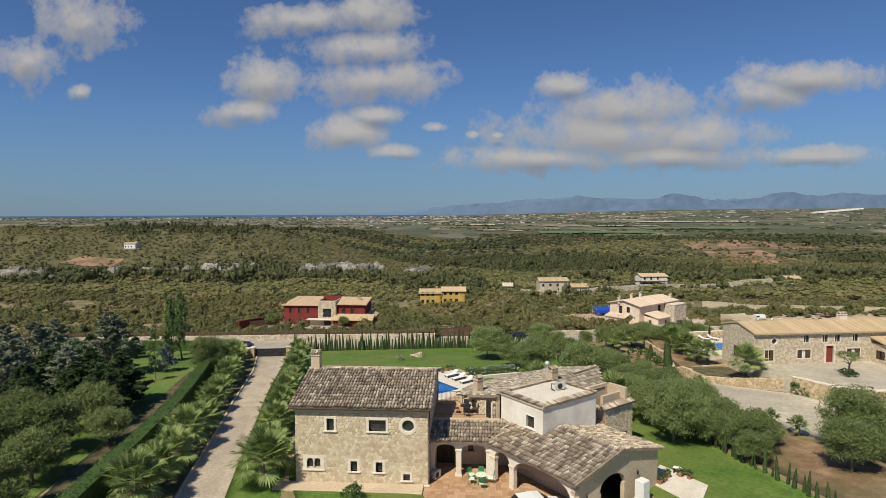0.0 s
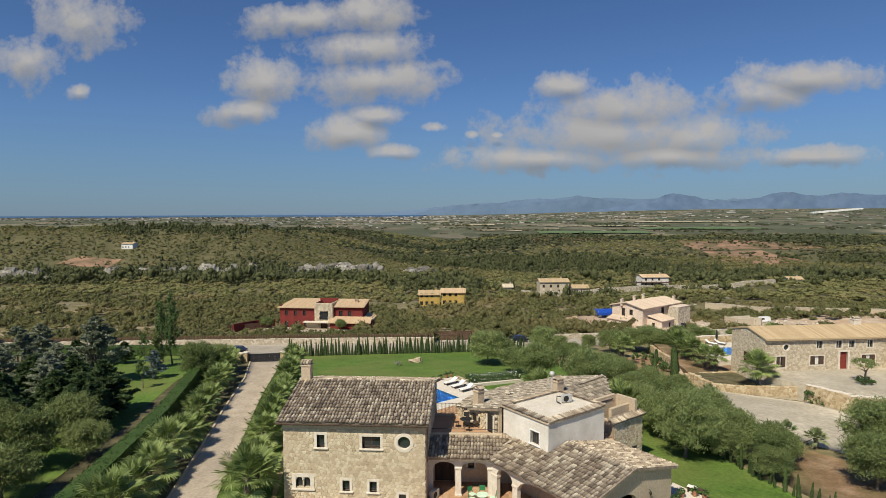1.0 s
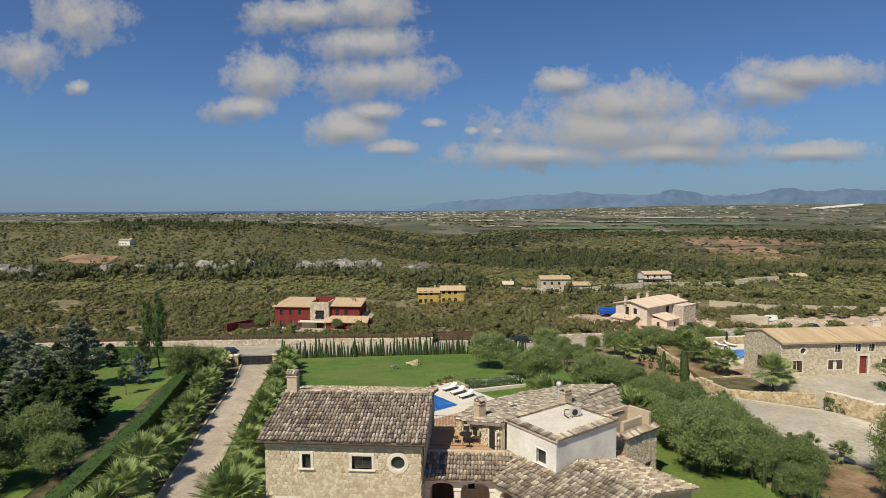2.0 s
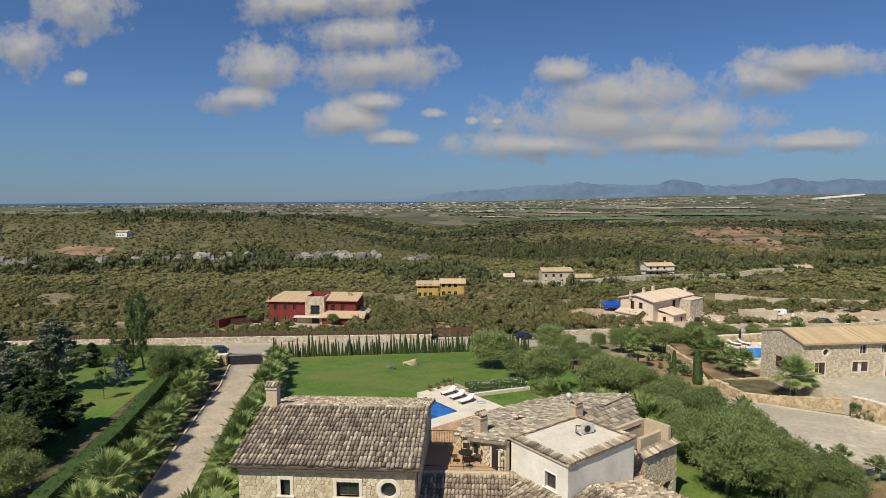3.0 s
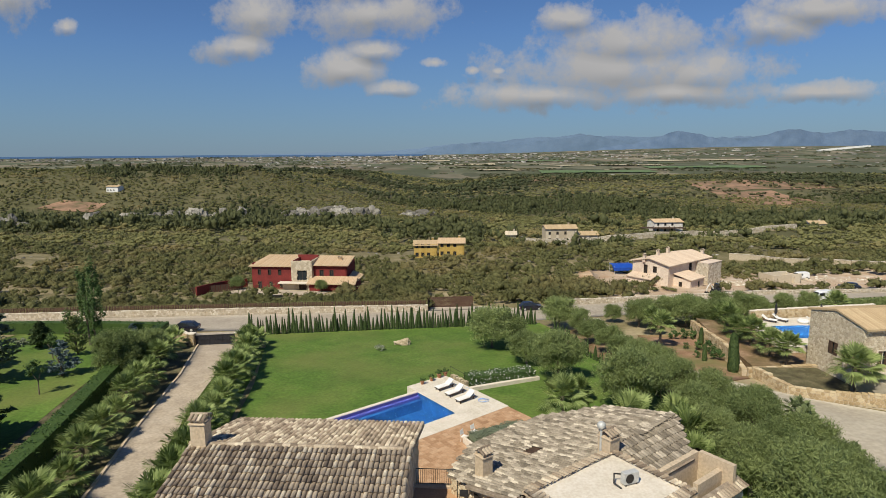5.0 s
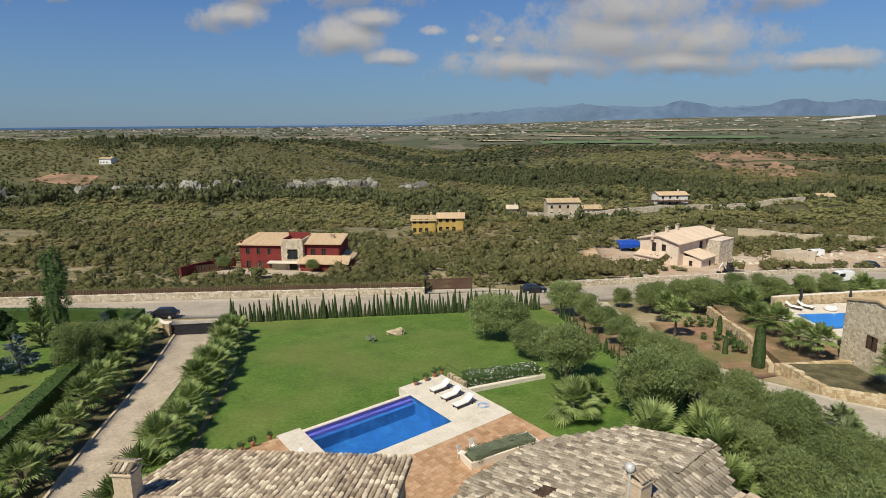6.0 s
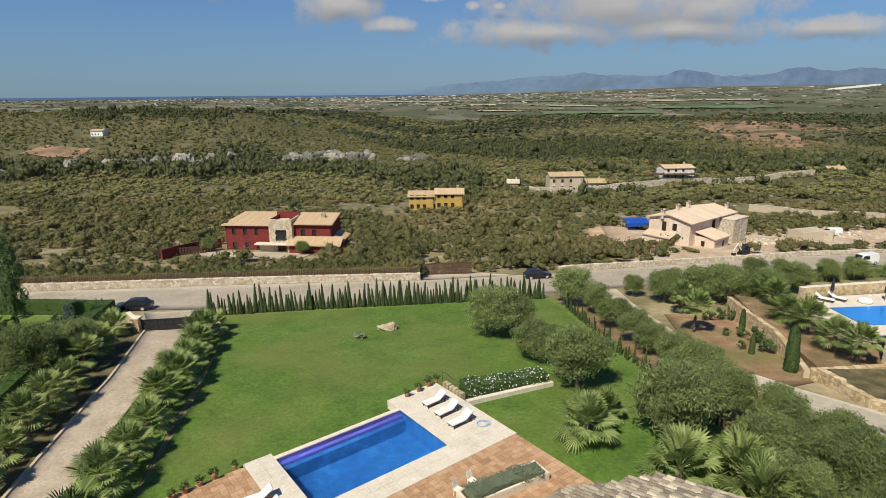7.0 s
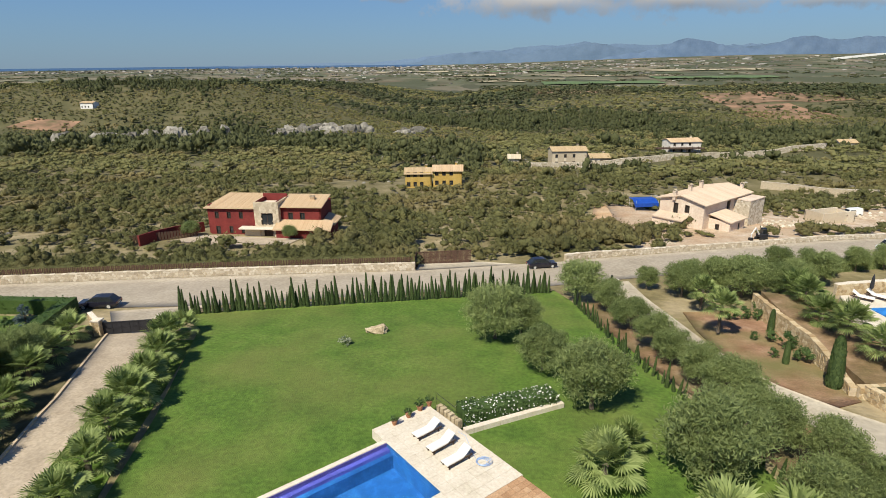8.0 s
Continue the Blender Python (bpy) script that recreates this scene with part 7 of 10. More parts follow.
    tagged(part("side_pad", p, "limestone"), "pale paved pad beside the garage wing", "pavement", "", "structure")
    p = Shape()
    for k in range(12):
        a, b2 = Vector((3.7, 79.4, 0)).lerp(Vector((10.9, 83.6, 0)), k / 12), Vector((3.7, 79.4, 0)).lerp(Vector((10.9, 83.6, 0)), (k + 0.97) / 12)
        d = Vector((0.2, -0.35, 0))
        za, zb = h(a.x, a.y), h(b2.x, b2.y)
        p.solid([(a.x, a.y, za - 0.2), ((a + d).x, (a + d).y, za - 0.2), ((b2 + d).x, (b2 + d).y, zb - 0.2), (b2.x, b2.y, zb - 0.2)],
                [(a.x, a.y, za + 0.5), ((a + d).x, (a + d).y, za + 0.5), ((b2 + d).x, (b2 + d).y, zb + 0.5), (b2.x, b2.y, zb + 0.5)])
    tagged(part("low_wall", p, "dressed"), "low pale kerb wall below the oleanders", "wall", "", "structure")


build_terrace()


# ---- other houses ----
def plain_roof(house, ring, mat, thick=0.18):
    """A sloped tiled roof from four corners (eave left, eave right, ridge right, ridge left), with ribs down the slope."""
    a, b, c, d = [Vector(p) for p in ring]
    s = Shape()
    dn = Vector((0, 0, -thick))
    s.solid([a + dn, b + dn, c + dn, d + dn], [a, b, c, d])
    rows = Shape()
    n = max(2, int((b - a).length / 0.32))
    for k in range(n):
        q0, q1 = (k + 0.2) / n, (k + 0.8) / n
        e0, e1, f0, f1 = a.lerp(b, q0), a.lerp(b, q1), d.lerp(c, q0), d.lerp(c, q1)
        up = Vector((0, 0, 0.055))
        rows.face([e0, e0.lerp(e1, 0.5) + up, f0.lerp(f1, 0.5) + up, f0])
        rows.face([e0.lerp(e1, 0.5) + up, e1, f1, f0.lerp(f1, 0.5) + up])
    roof = part("roof", s, mat, house)
    tagged(part("tiling", rows, mat, roof), kind="stuff")
    return roof


def simple_window(house, face, s, z, w, hh, band="", shutters="", mat="glass"):
    g = Shape()
    face.block(g, s - w / 2, s + w / 2, z, z + hh, -0.2, -0.14)
    top = part("window", g, mat, house)
    f = Shape()
    b = 0.14 if band else 0.06
    for a0, a1, z0, z1 in ((s - w / 2 - b, s - w / 2, z - b, z + hh + b), (s + w / 2, s + w / 2 + b, z - b, z + hh + b), (s - w / 2, s + w / 2, z + hh, z + hh + b), (s - w / 2, s + w / 2, z - b, z)):
        face.block(f, a0, a1, z0, z1, -0.2, 0.05)
    face.block(f, s - 0.03, s + 0.03, z, z + hh, -0.2, -0.1)
    part("window_frame", f, band or "dark_wood", top)
    if shutters:
        for sg in (-1, 1):
            q = Shape()
            face.block(q, s + sg * (w / 2 - w * 0.18) - w * 0.17, s + sg * (w / 2 - w * 0.18) + w * 0.17, z + 0.02, z + hh - 0.02, -0.1, 0.03)
            part("shutter", q, shutters, top)
    return top


def build_neighbour():
    hs = thing("farmhouse", (0, 0, 0), "long grey stone farmhouse under a sandy tiled roof", "house")
    zb, zt = 4.2, 8.45
    f = Face(41.9, 80.9, zb, 9)
    L, D = 24.0, 7.3
    up = [(2.9, 2.7, 0.75, 0.75, 0), (7.5, 2.85, 0.8, 0.95, 1), (10.2, 2.85, 0.75, 0.95, 1), (12.0, 2.85, 0.75, 0.95, 1), (14.6, 2.85, 0.8, 0.95, 1)]
    dn = [(2.2, 0.45, 1.25, 1.45), (7.2, 0.7, 1.9, 1.15), (14.4, 0.7, 1.9, 1.15)]
    holes = [(s - w / 2, s + w / 2, z, z + hh) for s, z, w, hh, _ in up] + [(s - w / 2, s + w / 2, z, z + hh) for s, z, w, hh in dn] + [(10.4, 11.5, 0, 2.3)]
    s = Shape()
    f.wall(s, 0, L, -3.2, zt - zb, holes, 0.4)
    g = Face(f.at(0, 0, -D).x, f.at(0, 0, -D).y, zb, 9 - 90)
    g.wall(s, 0, D - 0.4, -3.2, zt - zb, [(3.0, 4.1, 0.4, 1.6), (4.9, 6.1, 0.4, 1.6)], 0.4)
    s.solid([g.at(0, zt - zb, -0.4), g.at(D, zt - zb, -0.4), g.at(D / 2, zt - zb + 0.9, -0.4)], [g.at(0, zt - zb, 0), g.at(D, zt - zb, 0), g.at(D / 2, zt - zb + 0.9, 0)])
    b = Face(f.at(L, 0, -D).x, f.at(L, 0, -D).y, zb, 189)
    b.wall(s, 0, L, -3.2, zt - zb, (), 0.4)
    wall = part("wall", s, "mortar", hs)
    lay_stones(wall, f, 0, L, -0.1, zt - zb - 0.05, 0.3, 41, "grey_stone", "", holes, 0.12, 0.05)
    lay_stones(wall, g, 0, D, -2.6, zt - zb + 0.9, 0.3, 42, "grey_stone", "", [(3.0, 4.1, 0.4, 1.6), (4.9, 6.1, 0.4, 1.6)], 0.1, 0.05,
               lambda q: zt - zb + 0.8 * (1 - abs(q - D / 2) / (D / 2)) - 0.05)
    for sx, z, w, hh, sq in up:
        if sq:
            simple_window(hs, f, sx, z, w, hh, "dressed")
        else:
            ring_window(hs, f, sx, z + 0.38, 0.36, 0.2)
    for sx, z, w, hh in dn:
        simple_window(hs, f, sx, z, w, hh, "dressed", "dark_wood", "white_cloth" if w > 1.5 else "glass")
    for sx in (3.55, 5.5):
        simple_window(hs, g, sx, 0.4, 1.1, 1.2, "", "dark_wood")
    d = Shape()
    f.block(d, 10.4, 11.5, 0, 2.3, -0.25, -0.18)
    door = part("door", d, "red_wood", hs, "dark red panelled front door")
    q = Shape()
    for a0, a1, z0, z1 in ((10.15, 10.4, -0.05, 2.55), (11.5, 11.75, -0.05, 2.55), (10.4, 11.5, 2.3, 2.55)):
        f.block(q, a0, a1, z0, z1, -0.2, 0.07)
    part("door_frame", q, "dressed", door)
    q = Shape()
    f.block(q, 11.3, 11.36, 1.0, 1.1, -0.18, -0.1)
    part("door_handle", q, "iron", door)
    e = lambda sx, out, z: f.at(sx, z - zb, out)
    plain_roof(hs, [e(-0.15, 0.45, zt), e(L, 0.45, zt), e(L, -D / 2, zt + 0.95), e(-0.15, -D / 2, zt + 0.95)], "sand_tile")
    plain_roof(hs, [e(L, -D - 0.4, zt), e(-0.15, -D - 0.4, zt), e(-0.15, -D / 2, zt + 0.95), e(L, -D / 2, zt + 0.95)], "sand_tile")
    c = e(15.6, -D / 2, 0)
    chimney(hs, c.x, c.y, zt + 0.9, zt + 2.0, 1.1, 0.7, 9, "dressed")
    # front annexe with its own lean-to roof
    an = thing("annexe", (0, 0, 0), "low stone annexe with a sandy lean-to roof", "outbuilding")
    fa = Face(f.at(17.0, 0, 5.0).x, f.at(17.0, 0, 5.0).y, zb, 9)
    s = Shape()
    fa.wall(s, 0, 7, -0.5, 2.2, (), 0.35)
    ga = Face(fa.at(0, 0, -5).x, fa.at(0, 0, -5).y, zb, 9 - 90)
    ga.wall(s, 0, 4.6, -0.5, 2.6, [(1.0, 2.2, 0.7, 1.7), (2.8, 4.2, 0.7, 1.7)], 0.35)
    w2 = part("wall", s, "mortar", an)
    lay_stones(w2, fa, 0, 7, -0.2, 2.2, 0.4, 44, "grey_stone")
    lay_stones(w2, ga, 0, 5, -0.2, 2.3, 0.4, 45, "grey_stone", "", [(1.0, 2.2, 0.7, 1.7), (2.8, 4.2, 0.7, 1.7)])
    simple_window(an, ga, 1.6, 0.7, 1.2, 1.0, "", "dark_wood")
    simple_window(an, ga, 3.5, 0.7, 1.4, 1.0, "", "dark_wood")
    plain_roof(an, [fa.at(-0.3, 2.3, 0.4), fa.at(7.2, 2.3, 0.4), fa.at(7.2, 3.5, -5.0), fa.at(-0.3, 3.5, -5.0)], "sand_tile")


build_neighbour()


def stone_run(name, pts, tall, mat, label, wide=0.4, size=0.42, seed=0, cap="", both=False):
    """A rubble wall along a line: a core, a skin of separate stones, and rough cap stones. pts: (x, y, foot) or (x, y)."""
    ob = thing(name, (0, 0, 0), label, "wall", "", "structure")
    core = Shape()
    skin = Shape()
    caps = Shape()
    rng = random.Random(seed)
    for i, (p, q) in enumerate(zip(pts, pts[1:])):
        ln = math.hypot(q[0] - p[0], q[1] - p[1])
        steps = max(1, round(ln / 3.0))
        for k in range(steps):
            a = [p[j] + (q[j] - p[j]) * k / steps for j in range(len(p))]
            b = [p[j] + (q[j] - p[j]) * (k + 1) / steps for j in range(len(p))]
            za = a[2] if len(a) > 2 else h(a[0], a[1])
            zb = b[2] if len(b) > 2 else h(b[0], b[1])
            t = tall if not isinstance(tall, tuple) else tall[0] + (tall[1] - tall[0]) * (i + (k + 0.5) / steps) / (len(pts) - 1)
            f = Face(a[0], a[1], 0, math.degrees(math.atan2(b[1] - a[1], b[0] - a[0])))
            sl = ln / steps
            core.solid([f.at(0, za - 0.3, -wide), f.at(sl, zb - 0.3, -wide), f.at(sl, zb + t, -wide), f.at(0, za + t, -wide)],
                       [f.at(0, za - 0.3, 0), f.at(sl, zb - 0.3, 0), f.at(sl, zb + t, 0), f.at(0, za + t, 0)])
            for sgn in ((1, -1) if both else (1,)):
                for cx, cz, poly in rubble(0, sl, 0, t, size, seed + 97 * i + k):
                    out = 0.05 * rng.uniform(0.4, 1.3)
                    tilt = lambda s2: za + (zb - za) * s2 / sl
                    o0, o1 = (-0.02, out) if sgn > 0 else (-wide + 0.02, -wide - out)
                    skin.loft([[f.at(x, z + tilt(x), o0) for x, z in poly], [f.at(cx + (x - cx) * 0.86, cz + (z - cz) * 0.86 + tilt(x), o1) for x, z in poly]])
            n = max(1, round(sl / 0.5))
            for c in range(n):
                s0, s1 = sl * c / n + 0.01, sl * (c + 1) / n - 0.01
                z0 = za + (zb - za) * (c + 0.5) / n + t
                f.block(caps, s0, s1, z0 - 0.03, z0 + 0.08 + rng.uniform(-0.02, 0.05), -wide - 0.04, 0.05, 0.03)
    part("wall_core", core, "mortar", ob)
    tagged(part("stonework", skin, mat, ob), kind="stuff")
    tagged(part("cap_stones", caps, cap or mat, ob), kind="stuff")
    return ob


def build_walls():
    stone_run("lane_wall", [(-150, 95.6), (-120, 101.2), (-58.5, 112.9), (-30, 118.2), (-4.4, 122.2)], 1.05, "wall_stone", "long pale rubble wall beside the lane", seed=1)
    stone_run("lane_wall", [(17.5, 128.5), (23, 130.9), (50, 139.6), (77, 148.9), (110, 160)], (1.0, 0.6), "wall_stone", "low pale rubble wall before the building plot", seed=2)
    # picket fence above the first wall
    fence = thing("picket_fence", (0, 0, 0), "long brown wooden picket fence on the stone wall", "fence")
    line = [(-150, 96.2), (-120, 101.8), (-58.5, 113.4), (-30, 118.8), (-4.6, 122.8)]
    d = np.concatenate([[0], np.cumsum(np.hypot(*np.diff(np.array(line), axis=0).T))])
    rest = Shape()
    m = int(d[-1] / 0.16)
    rng = random.Random(4)
    shared = None
    for k in range(m):
        q = k * 0.16
        x, y = np.interp(q, d, [p[0] for p in line]), np.interp(q, d, [p[1] for p in line])
        z = h(x, y)
        if q > d[-1] - 48:
            if shared is None:
                sh = Shape()
                sh.box(-0.05, 0.05, -0.015, 0.015, -0.3, 1.92, None, 0.02)
                shared = sh.mesh("slat")
                shared.materials.append(MAT["fence_wood"])
            ob = new("slat", shared)
            ob.parent = fence
            ob.matrix_basis = pose(x, y, z + rng.uniform(-0.04, 0.04), 0, rng.uniform(-2, 2), 10)
        else:
            rest.box(-0.05, 0.05, -0.015, 0.015, -0.3, 1.92, pose(x, y, z + rng.uniform(-0.04, 0.04), 0, rng.uniform(-2, 2), 10))
    tagged(part("slats", rest, "fence_wood", fence), kind="stuff")
    rail = Shape()
    for zz in (0.5, 1.5):
        rail.tube([(x, y + 0.04, h(x, y) + zz) for x, y in ((np.interp(q, d, [p[0] for p in line]), np.interp(q, d, [p[1] for p in line])) for q in np.arange(0, d[-1], 3.0))], 0.035, 5)
    part("rail", rail, "fence_wood", fence)
    # recessed brown gate of the opposite plot
    gate = thing("plot_gate", (0, 0, 0), "wide brown slatted timber gate set back from the lane", "gate")
    rng = random.Random(6)
    for k in range(44):
        s = Shape()
        s.box(-0.075, 0.075, -0.02, 0.02, 0.05, 2.0, pose(-4.3 + k * 0.176, 125.6 + k * 0.03, h(-4, 126), 0, 0, 10))
        part("slat", s, "fence_wood", gate)
    r = Shape()
    for zz in (0.3, 1.05, 1.8):
        r.tube([(-4.4, 125.67, h(-4, 126) + zz), (3.5, 127.0, h(-4, 126) + zz)], 0.05, 6)
    part("rail", r, "fence_wood", gate)
    side = thing("side_fence", (0, 0, 0), "brown slatted return fence beside the gate", "fence")
    for k in range(16):
        s = Shape()
        s.box(-0.075, 0.075, -0.02, 0.02, -0.3, 2.0, pose(-4.5 + 0.0 * k, 122.8 + k * 0.18, h(-4, 124), 0, 0, 92))
        part("slat", s, "fence_wood", side)
    drape("plot_apron", ([(-4.3, 121.9), (-4.2, 125.6)], [(10.5, 126.1), (5.2, 127.4)]), "asphalt", 0.09, 6, 1.0, "structure", "grey asphalt apron before the timber gate", "pavement", 0.2)
    # retaining walls of the next garden, its drive and forecourt
    stone_run("garden_wall", [(33.6, 86.2, 0.3), (34.0, 89.0, 0.4), (34.6, 94.0, 0.4), (34.9, 101.0, -0.4), (35.2, 106.5, -0.9)], (1.7, 2.5), "gold_stone", "golden rubble retaining wall of the pool garden", 0.45, 0.4, 8, "gold_stone", True)
    stone_run("garden_wall", [(40.9, 86.2, 0.9), (33.7, 86.0, 0.4)][::-1], 1.75, "gold_stone", "golden rubble retaining wall below the farmhouse", 0.45, 0.4, 9, "gold_stone", True)
    stone_run("garden_wall", [(35.0, 80.4, 1.6), (38.2, 78.3, 1.9), (42.6, 76.2, 2.3), (43.4, 75.8, 2.4)], (0.9, 1.3), "gold_stone", "low golden stone wall round the palm bed", 0.4, 0.4, 10, "gold_stone", True)
    stone_run("garden_wall", [(34.0, 86.0, 0.5), (34.9, 80.4, 1.0)], (2.05, 1.6), "gold_stone", "golden rubble wall at the end of the palm bed", 0.4, 0.4, 11, "gold_stone", True)
    stone_run("forecourt_wall", [(43.8, 74.8, 2.3), (46.2, 70.6, 2.5), (49.8, 68.8, 2.7), (54.0, 69.8, 2.8), (66, 72.6, 3.0)], (2.0, 1.4), "gold_stone", "golden stone wall holding up the forecourt", 0.45, 0.4, 12, "dressed", True)
    stone_run("pool_wall", [(41.6, 103.6, 2.6), (48.0, 104.8, 2.7), (60.0, 107.0, 2.8)], 1.25, "gold_stone", "golden stone wall behind the farmhouse pool", 0.4, 0.4, 13, "dressed", True)
    stone_run("field_wall", [(21.8, 259.9), (65.8, 274), (101, 291), (160, 318)], 2.4, "wall_stone", "pale boundary wall across the scrub", 0.5, 0.8, 14)
    stone_run("field_wall", [(85, 214), (106, 187), (150, 170)][::-1], 2.0, "wall_stone", "pale boundary wall along the far lane", 0.5, 0.8, 15)
    stone_run("gate_wall", [(-36.6, 99.0), (-34.8, 97.2), (-33.4, 96.2)], 1.25, "gold_stone", "curved golden stone wall flanking the gate", 0.4, 0.35, 16, "dressed", True)


build_walls()


def fill(name, ring, z0, z1, mat, label, category):
    s = Shape()
    s.solid([(x, y, z0) for x, y in ring], [(x, y, z1) for x, y in ring])
    return tagged(part(name, s, mat), label, category, "", "structure")


# levels of the next garden
fill("pool_garden", [(34.7, 87.0), (41.0, 86.8), (50.0, 89.0), (62, 92), (60, 106.6), (48, 104.6), (41.6, 103.4), (35.3, 106.0), (34.9, 100.6)], -2, 2.1, "dry_bank", "brown earth terrace of the pool garden", "terrace")
fill("pool_paving", [(40.2, 91.5), (44.0, 92.4), (56, 94.4), (55, 105.6), (41.8, 103.2), (40.2, 98.0)], 1.5, 2.84, "limestone", "cream paved terrace round the farmhouse pool", "terrace")
fill("bed_ground", [(35.3, 80.6), (38.4, 78.6), (43.4, 76.2), (44.6, 76.6), (41.6, 79.2), (40.6, 85.9), (34.2, 85.7)], -1, 2.55, "mulch", "sloping bed with a palm beside the farmhouse", "bed")
fill("forecourt", [(44.0, 75.2), (46.4, 71.0), (50.0, 69.3), (54.0, 70.3), (66, 73.0), (66, 86), (44.6, 81.4), (41.0, 79.9), (42.2, 77.2)], 1, 4.18, "asphalt", "cream paved forecourt of the farmhouse", "forecourt")
drape("red_bed", ([(27.2, 105.8), (26.6, 100), (26.8, 93), (28.4, 87.6), (31, 84.2)], [(35, 106.4), (34.8, 100), (34.4, 93), (33.8, 87.6), (33.6, 85.4)]), "red_soil", 0.07, 6, 1.5, "structure",
      "bare red earth bed with clipped shrubs", "bed", 0.2)
drape("side_lane", ([(19.6, 116.2), (21.4, 110), (22.2, 104.4), (23.8, 93.5), (25.4, 87), (27.6, 82.2), (30.4, 77.0), (32.8, 71), (33.4, 66), (37.6, 58.6), (42, 54.4), (50, 46)],
                    [(24.2, 117.8), (24.6, 111), (25.4, 105), (26.7, 94.2), (28.4, 88.2), (31.6, 83.8), (35.8, 79.4), (44, 74.6), (46, 70.2), (50, 68.4), (58, 66), (66, 60)]), "asphalt", 0.08, 8, 1.5,
      "structure", "worn pale asphalt drive of the farmhouse", "driveway", 0.25)
drape("bank", ([(16.4, 108), (18.4, 95), (21.8, 84), (24.6, 70), (28.0, 56), (31.5, 44), (36, 32)], [(21.2, 110), (23.6, 93.5), (27.4, 82.2), (30.4, 70), (34.0, 60.6), (42, 50), (50, 36)]),
      "dry_bank", 0.03, 6, 2.0, "structure", "dry reddish bank between two gardens", "bank", 0.2)
drape("building_plot", ([(30, 134.5), (50, 141), (80, 151), (120, 164)], [(34, 182), (60, 182), (95, 186), (125, 190)]), "sand", 0.12, 20, 2.5, "structure",
      "churned pale earth of the building plot", "building plot", 0.3)
drape("bare_earth", ([(26.5, 150), (28, 164), (31, 178)], [(46, 149), (46, 164), (47, 182)]), "ochre_earth", 0.1, 12, 2.0, "structure",
      "bare ochre earth dug up beside the unfinished house", "building plot", 0.3)
drape("red_yard", ([(-50, 139), (-40, 136.6), (-28, 137.4)], [(-46, 144), (-38, 143), (-27, 142)]), "concrete", 0.1, 8, 1.0, "structure", "pale gravel forecourt of the red house", "forecourt", 0.2)


def build_neighbour_pool():
    p = thing("swimming_pool", (0, 0, 0), "bright blue swimming pool on the farmhouse terrace", "swimming pool")
    m = pose(43.3, 94.9, 0, 0, 0, 7.5)
    s = Shape()
    s.box(-0.2, 7.4, -0.2, 5.2, 2.5, 2.88, m, 0.02)
    part("coping", s, "limestone", p)
    s = Shape()
    s.box(0, 7.2, 0, 5.0, 2.87, 2.885, m)
    part("basin", s, "pool_light", p)
    w = Shape()
    w.box(0.01, 7.19, 0.01, 4.99, 2.90, 2.92, m)
    ob = part("pool_water", w, "pool_water", p)
    ob.visible_shadow = False


build_neighbour_pool()


